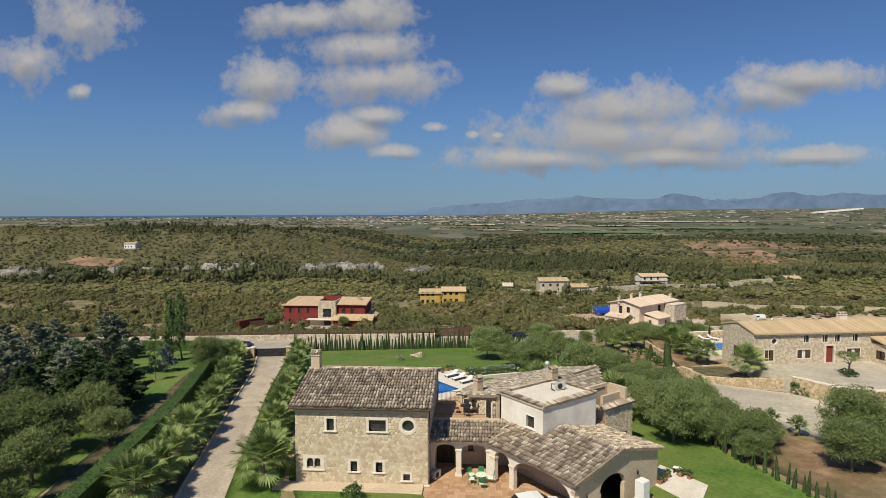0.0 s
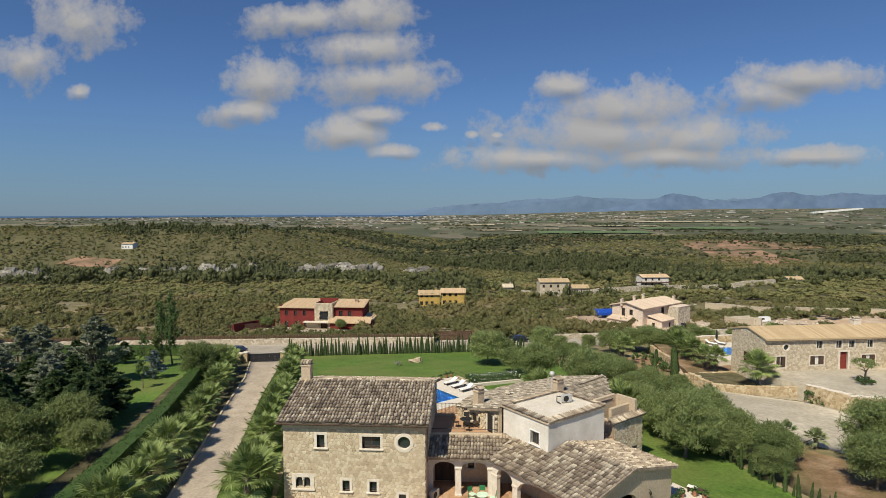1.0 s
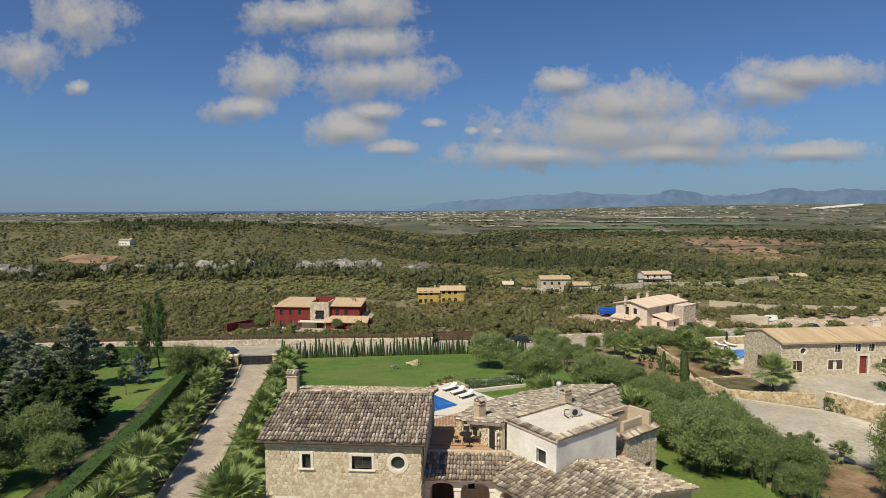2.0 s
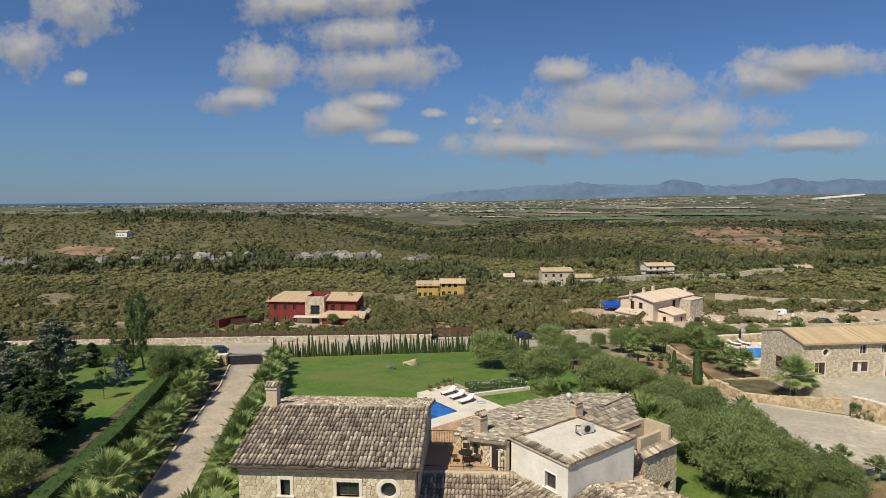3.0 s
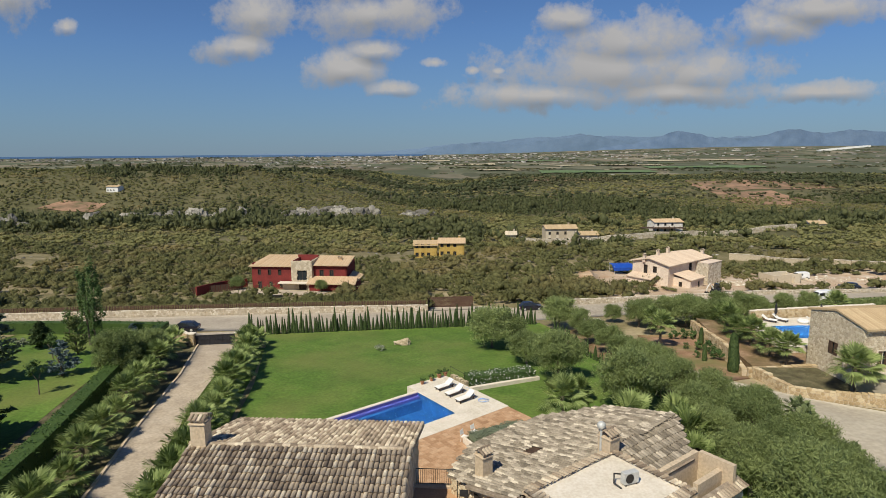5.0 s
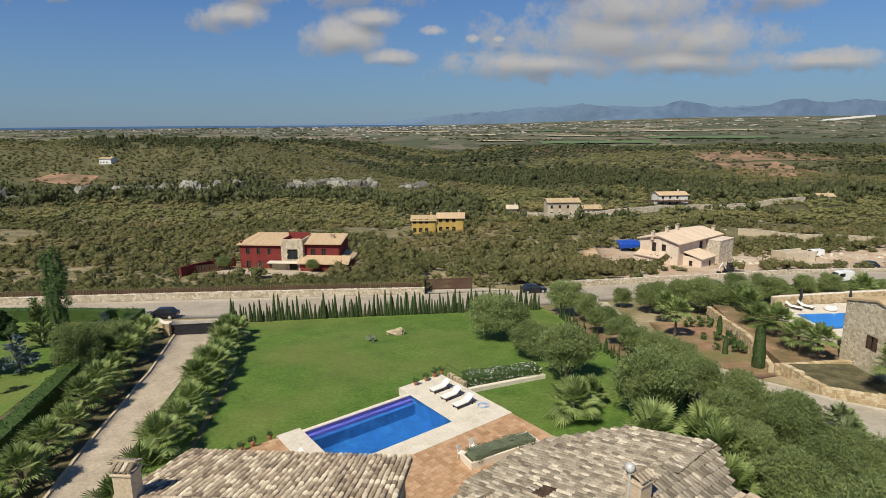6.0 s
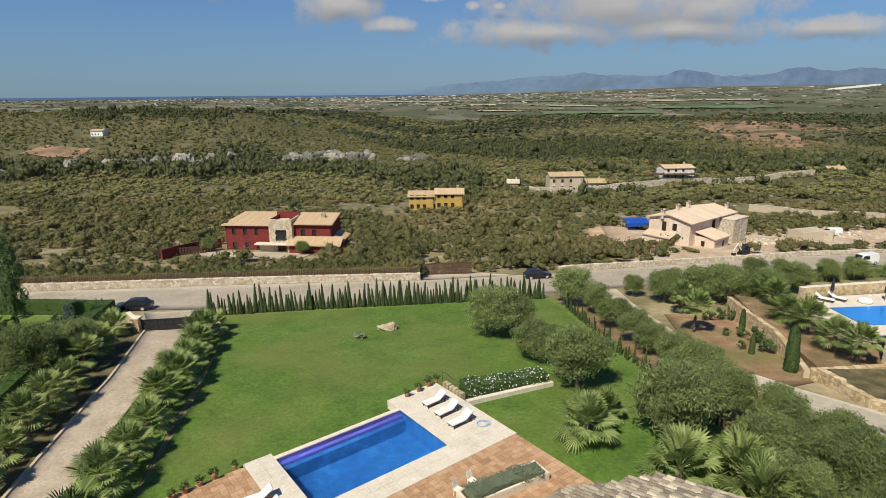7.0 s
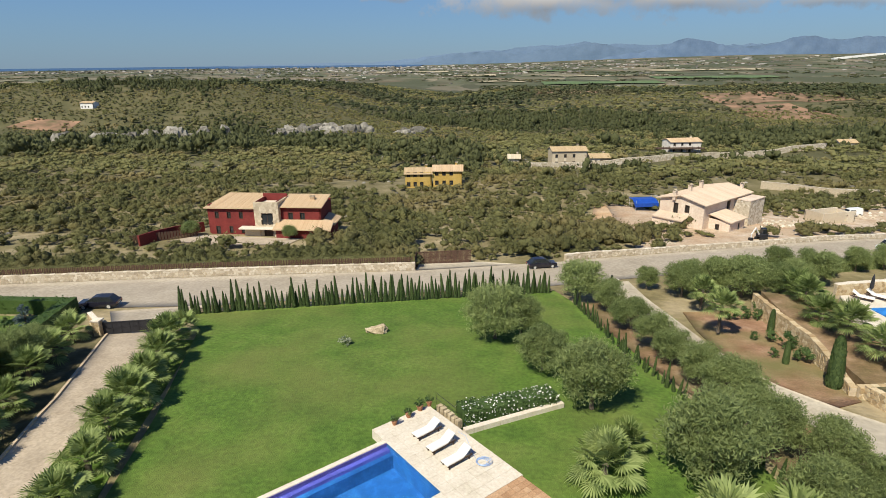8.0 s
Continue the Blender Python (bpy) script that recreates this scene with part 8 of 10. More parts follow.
def build_red_house():
    hs = thing("red_house", (0, 0, 0), "dark red rendered house with a stone stair tower", "house")
    m = pose(-45.2, 145.4, 0, 0, 0, -2)
    mf = lambda u, v, z, d: Face((m @ Vector((u, v, 0))).x, (m @ Vector((u, v, 0))).y, z, d - 2)
    z0 = -4.6
    # left wing, two storeys
    s = Shape()
    f = mf(0, 0, z0, 0)
    wl = [(1.7, 4.2, 0.6, 1.1), (4.0, 4.2, 0.6, 1.1), (6.3, 4.2, 0.6, 1.1), (1.7, 1.2, 0.7, 1.4), (4.2, 1.4, 0.6, 1.2), (6.5, 1.4, 0.6, 1.2)]
    f.wall(s, 0, 9.2, 0, 6.2, [(a - w / 2, a + w / 2, z, z + hh) for a, z, w, hh in wl], 0.3)
    mf(0, 7.0, z0, -90).wall(s, 0, 6.7, 0, 6.6, (), 0.3)
    # right wing
    f2 = mf(13.6, 0.2, z0, 0)
    w2 = [(2.0, 4.1, 0.8, 1.2), (4.2, 4.1, 0.8, 1.2)]
    f2.wall(s, 0, 7.6, 0, 6.4, [(a - w / 2, a + w / 2, z, z + hh) for a, z, w, hh in w2], 0.3)
    mf(21.2, 0.2, z0, 90).wall(s, 0, 6.8, 0, 6.4, (), 0.3)
    mf(21.2, 7.0, z0, 180).wall(s, 0, 21.2, 0, 6.6, (), 0.3)
    f3 = mf(13.6, -2.4, z0, 0)
    f3.wall(s, 0, 9.6, 0, 3.0, [(6.4, 7.2, 0.8, 2.0)], 0.3)
    mf(23.2, -2.4, z0, 90).wall(s, 0, 6.4, 0, 3.0, (), 0.3)
    part("wall", s, "red_render", hs, "dark red rendered walls")
    for a, z, w, hh in wl:
        simple_window(hs, f, a, z, w, hh)
    for a, z, w, hh in w2:
        simple_window(hs, f2, a, z, w, hh)
    simple_window(hs, f3, 6.8, 0.8, 0.8, 1.2)
    M = lambda u, v, z: m @ Vector((u, v, z + z0))
    plain_roof(hs, [M(-0.5, -0.5, 6.2), M(9.2, -0.5, 6.2), M(9.2, 6.6, 7.5), M(1.4, 6.6, 7.5)], "orange_tile")
    plain_roof(hs, [M(13.6, -0.4, 6.5), M(21.7, -0.4, 6.5), M(21.7, 5.6, 7.6), M(13.6, 5.6, 7.6)], "orange_tile")
    plain_roof(hs, [M(13.2, -3.0, 3.0), M(23.8, -3.0, 3.0), M(23.6, 0.2, 4.0), M(13.2, 0.2, 4.0)], "orange_tile")
    plain_roof(hs, [M(21.4, 0.2, 3.85), M(23.8, -0.2, 3.3), M(23.8, 4.6, 3.6), M(21.4, 4.6, 4.4)], "orange_tile")
    # stone tower with a roof terrace
    t = mf(9.2, -0.8, z0, 0)
    s = Shape()
    t.wall(s, 0, 4.6, 0, 7.4, [(1.3, 3.4, 3.3, 5.3), (1.5, 3.3, 0, 2.5)], 0.35)
    mf(9.2, 4.0, z0, -90).wall(s, 0, 4.45, 0, 7.4, (), 0.35)
    mf(13.8, -0.45, z0, 90).wall(s, 0, 4.4, 0, 7.4, (), 0.35)
    tw = part("tower", s, "mortar", hs, "stone-faced stair tower")
    lay_stones(tw, t, 0, 4.6, 0, 7.4, 0.5, 61, "grey_stone", "", [(1.3, 3.4, 3.3, 5.3), (1.5, 3.3, 0, 2.5)], 0.05, 0.07)
    s = Shape()
    t.block(s, 0.35, 4.3, 6.6, 6.75, -4.4, -0.35)
    part("roof_terrace", s, "pink_render", hs)
    s = Shape()
    t.block(s, 0.0, 4.6, 6.4, 8.0, -5.0, -4.7)
    t.block(s, 0.36, 0.5, 6.7, 7.5, -4.7, -0.36)
    t.block(s, 4.1, 4.24, 6.7, 7.5, -4.7, -0.36)
    part("terrace_parapet", s, "red_render", hs)
    simple_window(hs, t, 2.35, 3.3, 2.1, 2.0)
    d = Shape()
    t.block(d, 1.5, 3.3, 0, 2.5, -0.3, -0.22)
    part("door", d, "dark_wood", hs)
    c = Shape()
    t.block(c, -2.6, 4.3, 2.65, 2.9, -0.3, 1.4, 0.03)
    part("canopy", c, "limestone", hs, "pale slab canopy over the entrance")
    c = Shape()
    t.block(c, -2.0, 0.9, 0, 2.6, -0.2, 0.25)
    part("entrance_wall", c, "grey_stone", hs)
    c = Shape()
    t.block(c, 3.7, 4.6, 0, 2.6, -0.2, 0.6)
    part("entrance_wall", c, "grey_stone", hs)
    st = Shape()
    for k in range(5):
        t.block(st, 1.1 - 0.1 * k, 3.7 + 0.1 * k, -0.3, 0.7 - 0.17 * k, 0.3 + 0.4 * k, 0.7 + 0.4 * k)
    part("steps", st, "limestone", hs)
    k = M(14.0 + 5.0, 3.0, 0)
    chimney(hs, k.x, k.y, z0 + 6.6, z0 + 7.9, 0.8, 0.6, 0, "orange_tile")
    fence = thing("red_fence", (0, 0, 0), "dark red garden fence beside the red house", "fence")
    for i in range(22):
        s = Shape()
        x, y = -55.5 + i * 0.42, 137.2 + i * 0.28
        s.box(-0.2, 0.2, -0.03, 0.03, -0.3, 1.5, pose(x, y, h(x, y), 0, 0, 33))
        part("panel", s, "fence_wood", fence)


build_red_house()


def build_white_house():
    hs = thing("unfinished_house", (0, 0, 0), "pale pink rendered house still under construction", "house")
    g = -4.8
    m = pose(45.8, 151.6, 0, 0, 0, 42)
    F = lambda u, v, z, d: Face((m @ Vector((u, v, 0))).x, (m @ Vector((u, v, 0))).y, z, d + 42)
    M = lambda u, v, z: m @ Vector((u, v, z + g))
    front = F(0, 0, g, 0)
    left = F(0, 9.0, g, -90)
    L = 17.5
    s = Shape()
    front.wall(s, 0, L, -1.6, 5.6, [(8.6, 9.6, 2.9, 5.0)], 0.35)
    left.wall(s, 0, 8.65, -1.6, 5.6, [(3.0, 3.8, 2.8, 5.0), (5.3, 6.1, 3.6, 4.9)], 0.35)
    s.solid([left.at(0, 5.6, -0.35), left.at(9, 5.6, -0.35), left.at(4.5, 6.5, -0.35)], [left.at(0, 5.6, 0), left.at(9, 5.6, 0), left.at(4.5, 6.5, 0)])
    F(L, 0, g, 90).wall(s, 0, 9.0, -0.6, 5.6, (), 0.35)
    F(L, 9, g, 180).wall(s, 0, L, -0.6, 5.6, (), 0.35)
    part("wall", s, "pink_render", hs)
    # Near-black fills are coloured for the unlit rooms behind these bare windows.
    simple_window(hs, front, 9.1, 2.9, 1.0, 2.1, "", "", "painted_dark")
    simple_window(hs, left, 3.4, 2.8, 0.8, 2.2, "", "", "painted_dark")
    simple_window(hs, left, 5.7, 3.6, 0.8, 1.3, "", "", "painted_dark")
    plain_roof(hs, [M(-0.5, -0.6, 5.6), M(L + 0.5, -0.6, 5.6), M(L + 0.5, 4.6, 6.75), M(-0.5, 4.6, 6.75)], "pale_tile")
    plain_roof(hs, [M(L + 0.5, 9.6, 5.6), M(-0.5, 9.6, 5.6), M(-0.5, 4.6, 6.75), M(L + 0.5, 4.6, 6.75)], "pale_tile")
    # porch, stone end block and lean-to
    p = Shape()
    pf = F(2.2, -4.0, g, 0)
    pf.wall(p, 0, 5.6, -0.8, 2.8, [(3.2, 4.1, 0.0, 2.0)], 0.3)
    F(2.2, 0, g, -90).wall(p, 0, 3.7, -0.8, 2.8, [(1.4, 2.0, 0.7, 1.9)], 0.3)
    F(7.8, -4.0, g, 90).wall(p, 0, 4.0, -0.8, 2.8, (), 0.3)
    part("porch_wall", p, "pink_render", hs)
    q = Shape()
    # The doorway's inner shade is a near-black sheet set in the opening.
    pf.block(q, 3.2, 4.1, 0, 2.0, -0.28, -0.2)
    part("door", q, "painted_dark", hs, "doorway filled with a near-black sheet for its shade")
    simple_window(hs, F(2.2, 0, g, -90), 1.7, 0.7, 0.6, 1.2, "", "", "painted_dark")
    plain_roof(hs, [M(1.9, -4.4, 2.75), M(8.1, -4.4, 2.75), M(8.1, 0, 3.7), M(1.9, 0, 3.7)], "pale_tile")
    e = Shape()
    ef = F(11.5, -3.0, g, 0)
    ef.wall(e, 0, 6.0, -1.6, 5.0, (), 0.35)
    F(11.5, 0, g, -90).wall(e, 0, 2.65, -1.6, 5.0, (), 0.35)
    F(17.5, -3.0, g, 90).wall(e, 0, 3.0, -1.6, 5.0, (), 0.35)
    blk = part("stone_block", e, "mortar", hs, "unpointed pale stone end block")
    lay_stones(blk, ef, 0, 6, -1.4, 5.0, 0.45, 71, "wall_stone")
    lay_stones(blk, F(11.5, 0, g, -90), 0, 3.0, -0.4, 5.0, 0.45, 72, "wall_stone")
    t = Shape()
    ef.block(t, -0.1, 6.1, 5.0, 5.15, -3.0, 0.1)
    part("block_roof", t, "pink_render", hs)
    lw = Shape()
    F(-2.2, 9.0, g, -90).wall(lw, 0, 6.0, -0.6, 2.2, (), 0.3)
    F(-2.2, 3.0, g, 0).wall(lw, 0, 2.2, -0.6, 2.2, (), 0.3)
    part("lean_to_wall", lw, "pink_render", hs)
    plain_roof(hs, [M(-2.5, 9.0, 2.4), M(-2.5, 2.7, 2.4), M(0, 2.7, 3.1), M(0, 9.0, 3.1)], "pale_tile")
    for u, v, z in ((-0.1, 6.0, 7.3), (6.0, 6.4, 7.5), (10.5, 6.6, 7.6), (17.2, 1.6, 7.0)):
        c = M(u, v, 0)
        chimney(hs, c.x, c.y, g + 5.6, g + z + 0.3, 0.6, 0.6, 42, "pink_render")


build_white_house()


def build_far_houses():
    def cottage(name, label, x, y, turn, w, d, tall, wall, roof, storeys=2, lean=0.0):
        hs = thing(name, (0, 0, 0), label, "house")
        z = h(x, y) - 0.3
        m = pose(x, y, 0, 0, 0, turn)
        F = lambda u, v, dd: Face((m @ Vector((u, v, 0))).x, (m @ Vector((u, v, 0))).y, z, dd + turn)
        M = lambda u, v, q: m @ Vector((u, v, z + q))
        f = F(-w / 2, -d / 2, 0)
        spots = [(w * (k + 0.5) / 4, 0.9 + 2.8 * st) for st in range(storeys) for k in range(3)]
        s = Shape()
        f.wall(s, 0, w, -1, tall, [(a - 0.45, a + 0.45, q, q + 1.2) for a, q in spots], 0.3)
        F(-w / 2, d / 2, -90).wall(s, 0, d - 0.3, -1, tall, (), 0.3)
        F(w / 2, -d / 2, 90).wall(s, 0, d, -1, tall, (), 0.3)
        F(w / 2, d / 2, 180).wall(s, 0, w, -1, tall, (), 0.3)
        for u in (-w / 2, w / 2 - 0.3):
            s.solid([M(u, -d / 2, tall), M(u, d / 2, tall), M(u, 0, tall + 1.2)], [M(u + 0.3, -d / 2, tall), M(u + 0.3, d / 2, tall), M(u + 0.3, 0, tall + 1.2)])
        part("wall", s, wall, hs)
        for a, q in spots:
            simple_window(hs, f, a, q, 0.9, 1.2)
        plain_roof(hs, [M(-w / 2 - 0.4, -d / 2 - 0.5, tall), M(w / 2 + 0.4, -d / 2 - 0.5, tall), M(w / 2 + 0.4, 0, tall + 1.3), M(-w / 2 - 0.4, 0, tall + 1.3)], roof)
        plain_roof(hs, [M(w / 2 + 0.4, d / 2 + 0.5, tall), M(-w / 2 - 0.4, d / 2 + 0.5, tall), M(-w / 2 - 0.4, 0, tall + 1.3), M(w / 2 + 0.4, 0, tall + 1.3)], roof)
        c = M(w * 0.3, 0.6, 0)
        chimney(hs, c.x, c.y, z + tall, z + tall + 2.0, 0.6, 0.6, turn, wall)
        return hs
    cottage("yellow_house", "ochre yellow house with pale tiled roofs among bushes", -13.6, 214, 4, 7.6, 6.5, 4.6, "yellow_render", "sand_tile")
    cottage("yellow_annexe", "ochre yellow wing with a higher tiled roof", -5.0, 214.5, 2, 8.4, 6, 5.0, "yellow_render", "orange_tile")
    cottage("stone_house", "beige stone house with a pale roof", 38.6, 276, 6, 13.5, 8, 6.2, "grey_stone", "sand_tile")
    cottage("small_stone_house", "small low stone house beside a larger one", 50.6, 278, 4, 8.4, 6, 3.2, "grey_stone", "sand_tile", 1)
    cottage("orange_roofed_house", "white house with an orange roof and timber veranda", 97.5, 322, 8, 14.5, 9, 5.4, "pale_render", "orange_tile")
    cottage("hut", "small grey stone hut in the scrub", 17.0, 262, 0, 4.2, 4, 4.0, "grey_stone", "grey_stone", 1)
    cottage("ridge_house", "small white ruin on the far ridge", -318, 516, 0, 11, 8, 4.5, "white_paint", "sand_tile", 1)
    cottage("field_house", "small pale house by the red fields", 175, 330, 0, 8, 6, 3.4, "pale_render", "sand_tile", 1)
    v = thing("veranda", (0, 0, 0), "dark timber veranda with thin posts", "veranda")
    z = h(90, 318) - 0.3
    s = Shape()
    s.box(84.0, 105.0, 312.6, 317.4, z + 2.4, z + 2.6)
    part("deck", s, "dark_wood", v)
    for k in range(9):
        p = Shape()
        p.tube([(84.2 + k * 2.55, 312.8, z - 1.5), (84.2 + k * 2.55, 312.8, z + 3.6)], 0.1, 6)
        part("post", p, "dark_wood", v)


build_far_houses()


def red_garden_wall():
    w = Shape()
    rings = []
    for x, y in ((-53.0, 135.6), (-52.4, 139.0), (-50.6, 143.2), (-47.4, 147.6)):
        z = h(x, y)
        rings.append([(x - 0.15, y, z - 0.4), (x + 0.15, y, z - 0.4), (x + 0.15, y, z + 1.9), (x - 0.15, y, z + 1.9)])
    w.loft(rings)
    tagged(part("garden_wall", w, "red_render"), "dark red rendered garden wall beside the red house", "wall", "", "structure")


red_garden_wall()
# ---- scrubland, cliffs and the farmed plain ----
CLEAR = [(-33.5, 146.4, 16, 7.2), (-34, 140, 9, 1.6), (53, 158, 13, 11), (72, 162, 18, 7), (98, 168, 24, 8), (-10, 217.5, 9, 3.6), (42, 278, 13, 4.5), (97, 321, 12, 6), (1, 124, 6.5, 5.0), (-74, 131, 11, 4), (-60, 127, 5, 2.2), (-95, 140, 8, 3),
         (52, 141.5, 32, 4.6), (36, 164, 9, 12), (-42, 139.4, 8.5, 4.2), (-50.8, 140, 3.6, 7.5), (-63, 150, 5, 3), (-78, 143, 9, 4), (17, 262, 4, 4), (38, 262, 20, 13), (94, 304, 26, 17), (62, 266, 22, 6), (130, 296, 36, 9), (-318, 512, 9, 9), (175, 327, 7, 6)]


CRAG_LINES = [((-300, 330), (-246, 338), 10), ((-246, 352), (-206, 402), 8), ((-212, 410), (-168, 436), 11), ((-168, 440), (-130, 462), 8), ((-142, 470), (-74, 486), 9), ((-74, 486), (-38, 492), 6)]


def scrub_spots(rng, y0, y1, cell, bare):
    xs, ys = [], []
    for y in np.arange(y0, y1, cell):
        reach = 0.84 * y + 12
        x = np.arange(-reach, reach, cell)
        xs.append(x + rng.uniform(-0.48, 0.48, len(x)) * cell)
        ys.append(y + rng.uniform(-0.48, 0.48, len(x)) * cell)
    x, y = np.concatenate(xs), np.concatenate(ys)
    road = np.interp(x, [p[0] for p in ROAD_FAR], [p[1] for p in ROAD_FAR])
    keep = y > road + 2.6
    for cx, cy, rx, ry in CLEAR:
        keep &= ((x - cx) / rx) ** 2 + ((y - cy) / ry) ** 2 > 1
    for a, b, tall in CRAG_LINES:
        q = np.interp(x, [a[0], b[0]], [a[1], b[1]])
        keep &= ~((x > a[0]) & (x < b[0]) & (y > q - 20) & (y < q + 4) & (rng.random(len(x)) < 0.8))
    patch = np.sin(x * 0.061 + 1.3 * np.sin(y * 0.043)) + np.sin(y * 0.083 + 1.1 * np.sin(x * 0.037)) + 0.6 * np.sin(x * 0.21 + y * 0.17)
    red = np.exp(-(((x - 320) / 95) ** 2 + ((y - 720) / 150) ** 2)) + np.exp(-(((x - 122) / 55) ** 2 + ((y - 905) / 60) ** 2)) + np.exp(-(((x + 322) / 25) ** 2 + ((y - 468) / 16) ** 2))
    keep &= (patch + rng.normal(0, 0.5, len(x)) > bare - 0.6 * (y < 165) - 0.7 * (y < 136) * (x > -70)) & (red + rng.normal(0, 0.22, len(x)) < 0.6)
    return x[keep], y[keep], patch[keep]


def bush(rng, n, leaf, clumps, long=1.5, rings=4, sides=7):
    """One bush about a metre high and wide: sprays over rounded inner masses."""
    v, f = full_crown(rng, n, (1.0, 1.0, 0.62), clumps, leaf, long, 0.52, -0.2, 0.86, rings, sides)
    return v + np.array([0, 0, 0.5]), f


def scatter(name, kinds, x, y, sx, sz, mat, label, rng):
    vs, fs, o = [], [], 0
    pick = rng.integers(0, len(kinds), len(x))
    ang = rng.uniform(0, 2 * math.pi, len(x))
    z = height(x, y)
    for k, (v, f) in enumerate(kinds):
        i = np.nonzero(pick == k)[0]
        c, s = np.cos(ang[i])[:, None], np.sin(ang[i])[:, None]
        px = (v[None, :, 0] * c - v[None, :, 1] * s) * sx[i][:, None] + x[i][:, None]
        py = (v[None, :, 0] * s + v[None, :, 1] * c) * sx[i][:, None] + y[i][:, None]
        pz = v[None, :, 2] * sz[i][:, None] + z[i][:, None] - 0.1
        vs.append(np.stack([px, py, pz], 2).reshape(-1, 3))
        fs.append((f[None] + (np.arange(len(i)) * len(v))[:, None, None]).reshape(-1, f.shape[1]) + o)
        o += len(vs[-1])
    ob = part(name, mass(name, np.concatenate(vs), np.concatenate(fs)), mat, smooth=True)
    return tagged(ob, label, "shrubs", "", "stuff")


def woods(x, y):
    """Where dark pine and holm oak close up among the lower maquis."""
    w = np.sin(x * 0.017 + 1.7 * np.sin(y * 0.011)) + np.sin(y * 0.023 + 1.4 * np.sin(x * 0.013 + 1.0)) + 0.5 * np.sin(x * 0.06 + y * 0.05)
    w = w + 1.1 * np.exp(-(((x - 60) / 170) ** 2 + ((y - 520) / 150) ** 2)) + 0.9 * np.exp(-(((x + 190) / 150) ** 2 + ((y - 330) / 60) ** 2))
    return w + 1.6 * np.exp(-(((y - 900) / 130) ** 2)) - 1.2 * (y < 220) - 1.5 * (x > 5) * (y < 340)


def build_scrub():
    rng = np.random.default_rng(7)
    x, y, p = scrub_spots(rng, 112, 235, 2.45, -1.0)
    kinds = [bush(np.random.default_rng(200 + k), 90, 0.095, 5, 3.4, 3, 7) for k in range(8)]
    s = np.exp(rng.normal(0.12, 0.36, len(x))).clip(0.5, 2.7)
    s = s * np.where((x > -58) & (x < -16) & (y < 138), 0.72, 1.0)
    scatter("scrubland", kinds, x, y, s, s * rng.uniform(0.75, 1.2, len(x)), "scrub_leaf", "dense grey-green maquis of lentisk and wild olive", rng)
    x = np.concatenate([rng.uniform(-92, -6, 170), rng.uniform(-24, -7, 40), rng.uniform(12, 44, 46)])
    y = np.interp(x, [p[0] for p in ROAD_FAR], [p[1] for p in ROAD_FAR]) + np.concatenate([rng.uniform(4, 11.5, 170), rng.uniform(6, 30, 40), rng.uniform(6, 22, 46)])
    s = np.concatenate([rng.uniform(0.95, 1.55, 170), rng.uniform(1.2, 2.1, 40), rng.uniform(1.2, 2.2, 46)])
    k = ((x + 42) / 8.5) ** 2 + ((y - 139.8) / 3.2) ** 2 > 1
    k &= ((x - 38) / 8) ** 2 + ((y - 164) / 12) ** 2 > 1
    kinds = [bush(np.random.default_rng(210 + j), 150, 0.085, 7, 3.2, 3, 7) for j in range(6)]
    scatter("scrubland", kinds, x[k], y[k], s[k], s[k] * rng.uniform(0.9, 1.25, k.sum()), "scrub_leaf", "full grey-green bushes along the lane's fence", rng)
    for y0, y1, cell, leaves, sides in ((235, 390, 4.0, 24, 7), (390, 640, 4.5, 8, 6)):
        x, y, p = scrub_spots(rng, y0, y1, cell, -1.9)
        kinds = [bush(np.random.default_rng(220 + k), leaves, 0.2, 3, 2.4, 4 if sides > 6 else 3, sides) for k in range(8)]
        w = woods(x, y) + rng.normal(0, 0.35, len(x))
        k = w < 0.75
        s = np.exp(rng.normal(0.62, 0.32, len(x))).clip(0.9, 4.0)
        scatter("scrubland", kinds, x[k], y[k], s[k], s[k] * rng.uniform(0.6, 0.95, k.sum()), "scrub_leaf", "dense grey-green maquis across the valley", rng)
        k = ~k
        s = s * 1.25
        scatter("woodland", kinds, x[k], y[k], s[k], s[k] * rng.uniform(1.1, 1.7, k.sum()), "wood_leaf", "dark pines and holm oaks among the maquis", rng)
    x, y, p = scrub_spots(rng, 640, 1400, 7.8, -1.6)
    kinds = [bush(np.random.default_rng(240 + k), 3, 0.4, 2, 1.6, 3, 6) for k in range(6)]
    k = woods(x, y) + rng.normal(0, 0.4, len(x)) > 0.2
    s = np.exp(rng.normal(1.35, 0.25, len(x)))
    scatter("woodland", kinds, x[k], y[k], s[k] * 1.15, s[k] * rng.uniform(0.7, 1.1, k.sum()), "far_leaf", "dark pine and olive woods beyond the valley", rng)
    k = ~k
    scatter("scrubland", kinds, x[k], y[k], s[k], s[k] * rng.uniform(0.4, 0.7, k.sum()), "scrub_leaf", "low maquis on the far slopes", rng)
    x = rng.uniform(-1, 1, 15000)
    y = 1350 + 2900 * rng.random(15000) ** 1.4
    x = x * (0.84 * y)
    band = np.sin(y * 0.021 + 2 * np.sin(x * 0.003)) + 0.7 * np.sin(x * 0.011 + y * 0.004) + 0.5 * np.sin(x * 0.03 - y * 0.02)
    k = band > 0.72
    x, y = x[k], y[k]
    s = rng.uniform(3.5, 8.5, len(x))
    scatter("woodland", kinds, x, y, s * 1.7, s * 0.6, "far_leaf", "tree lines across the farmed plain", rng)


build_scrub()


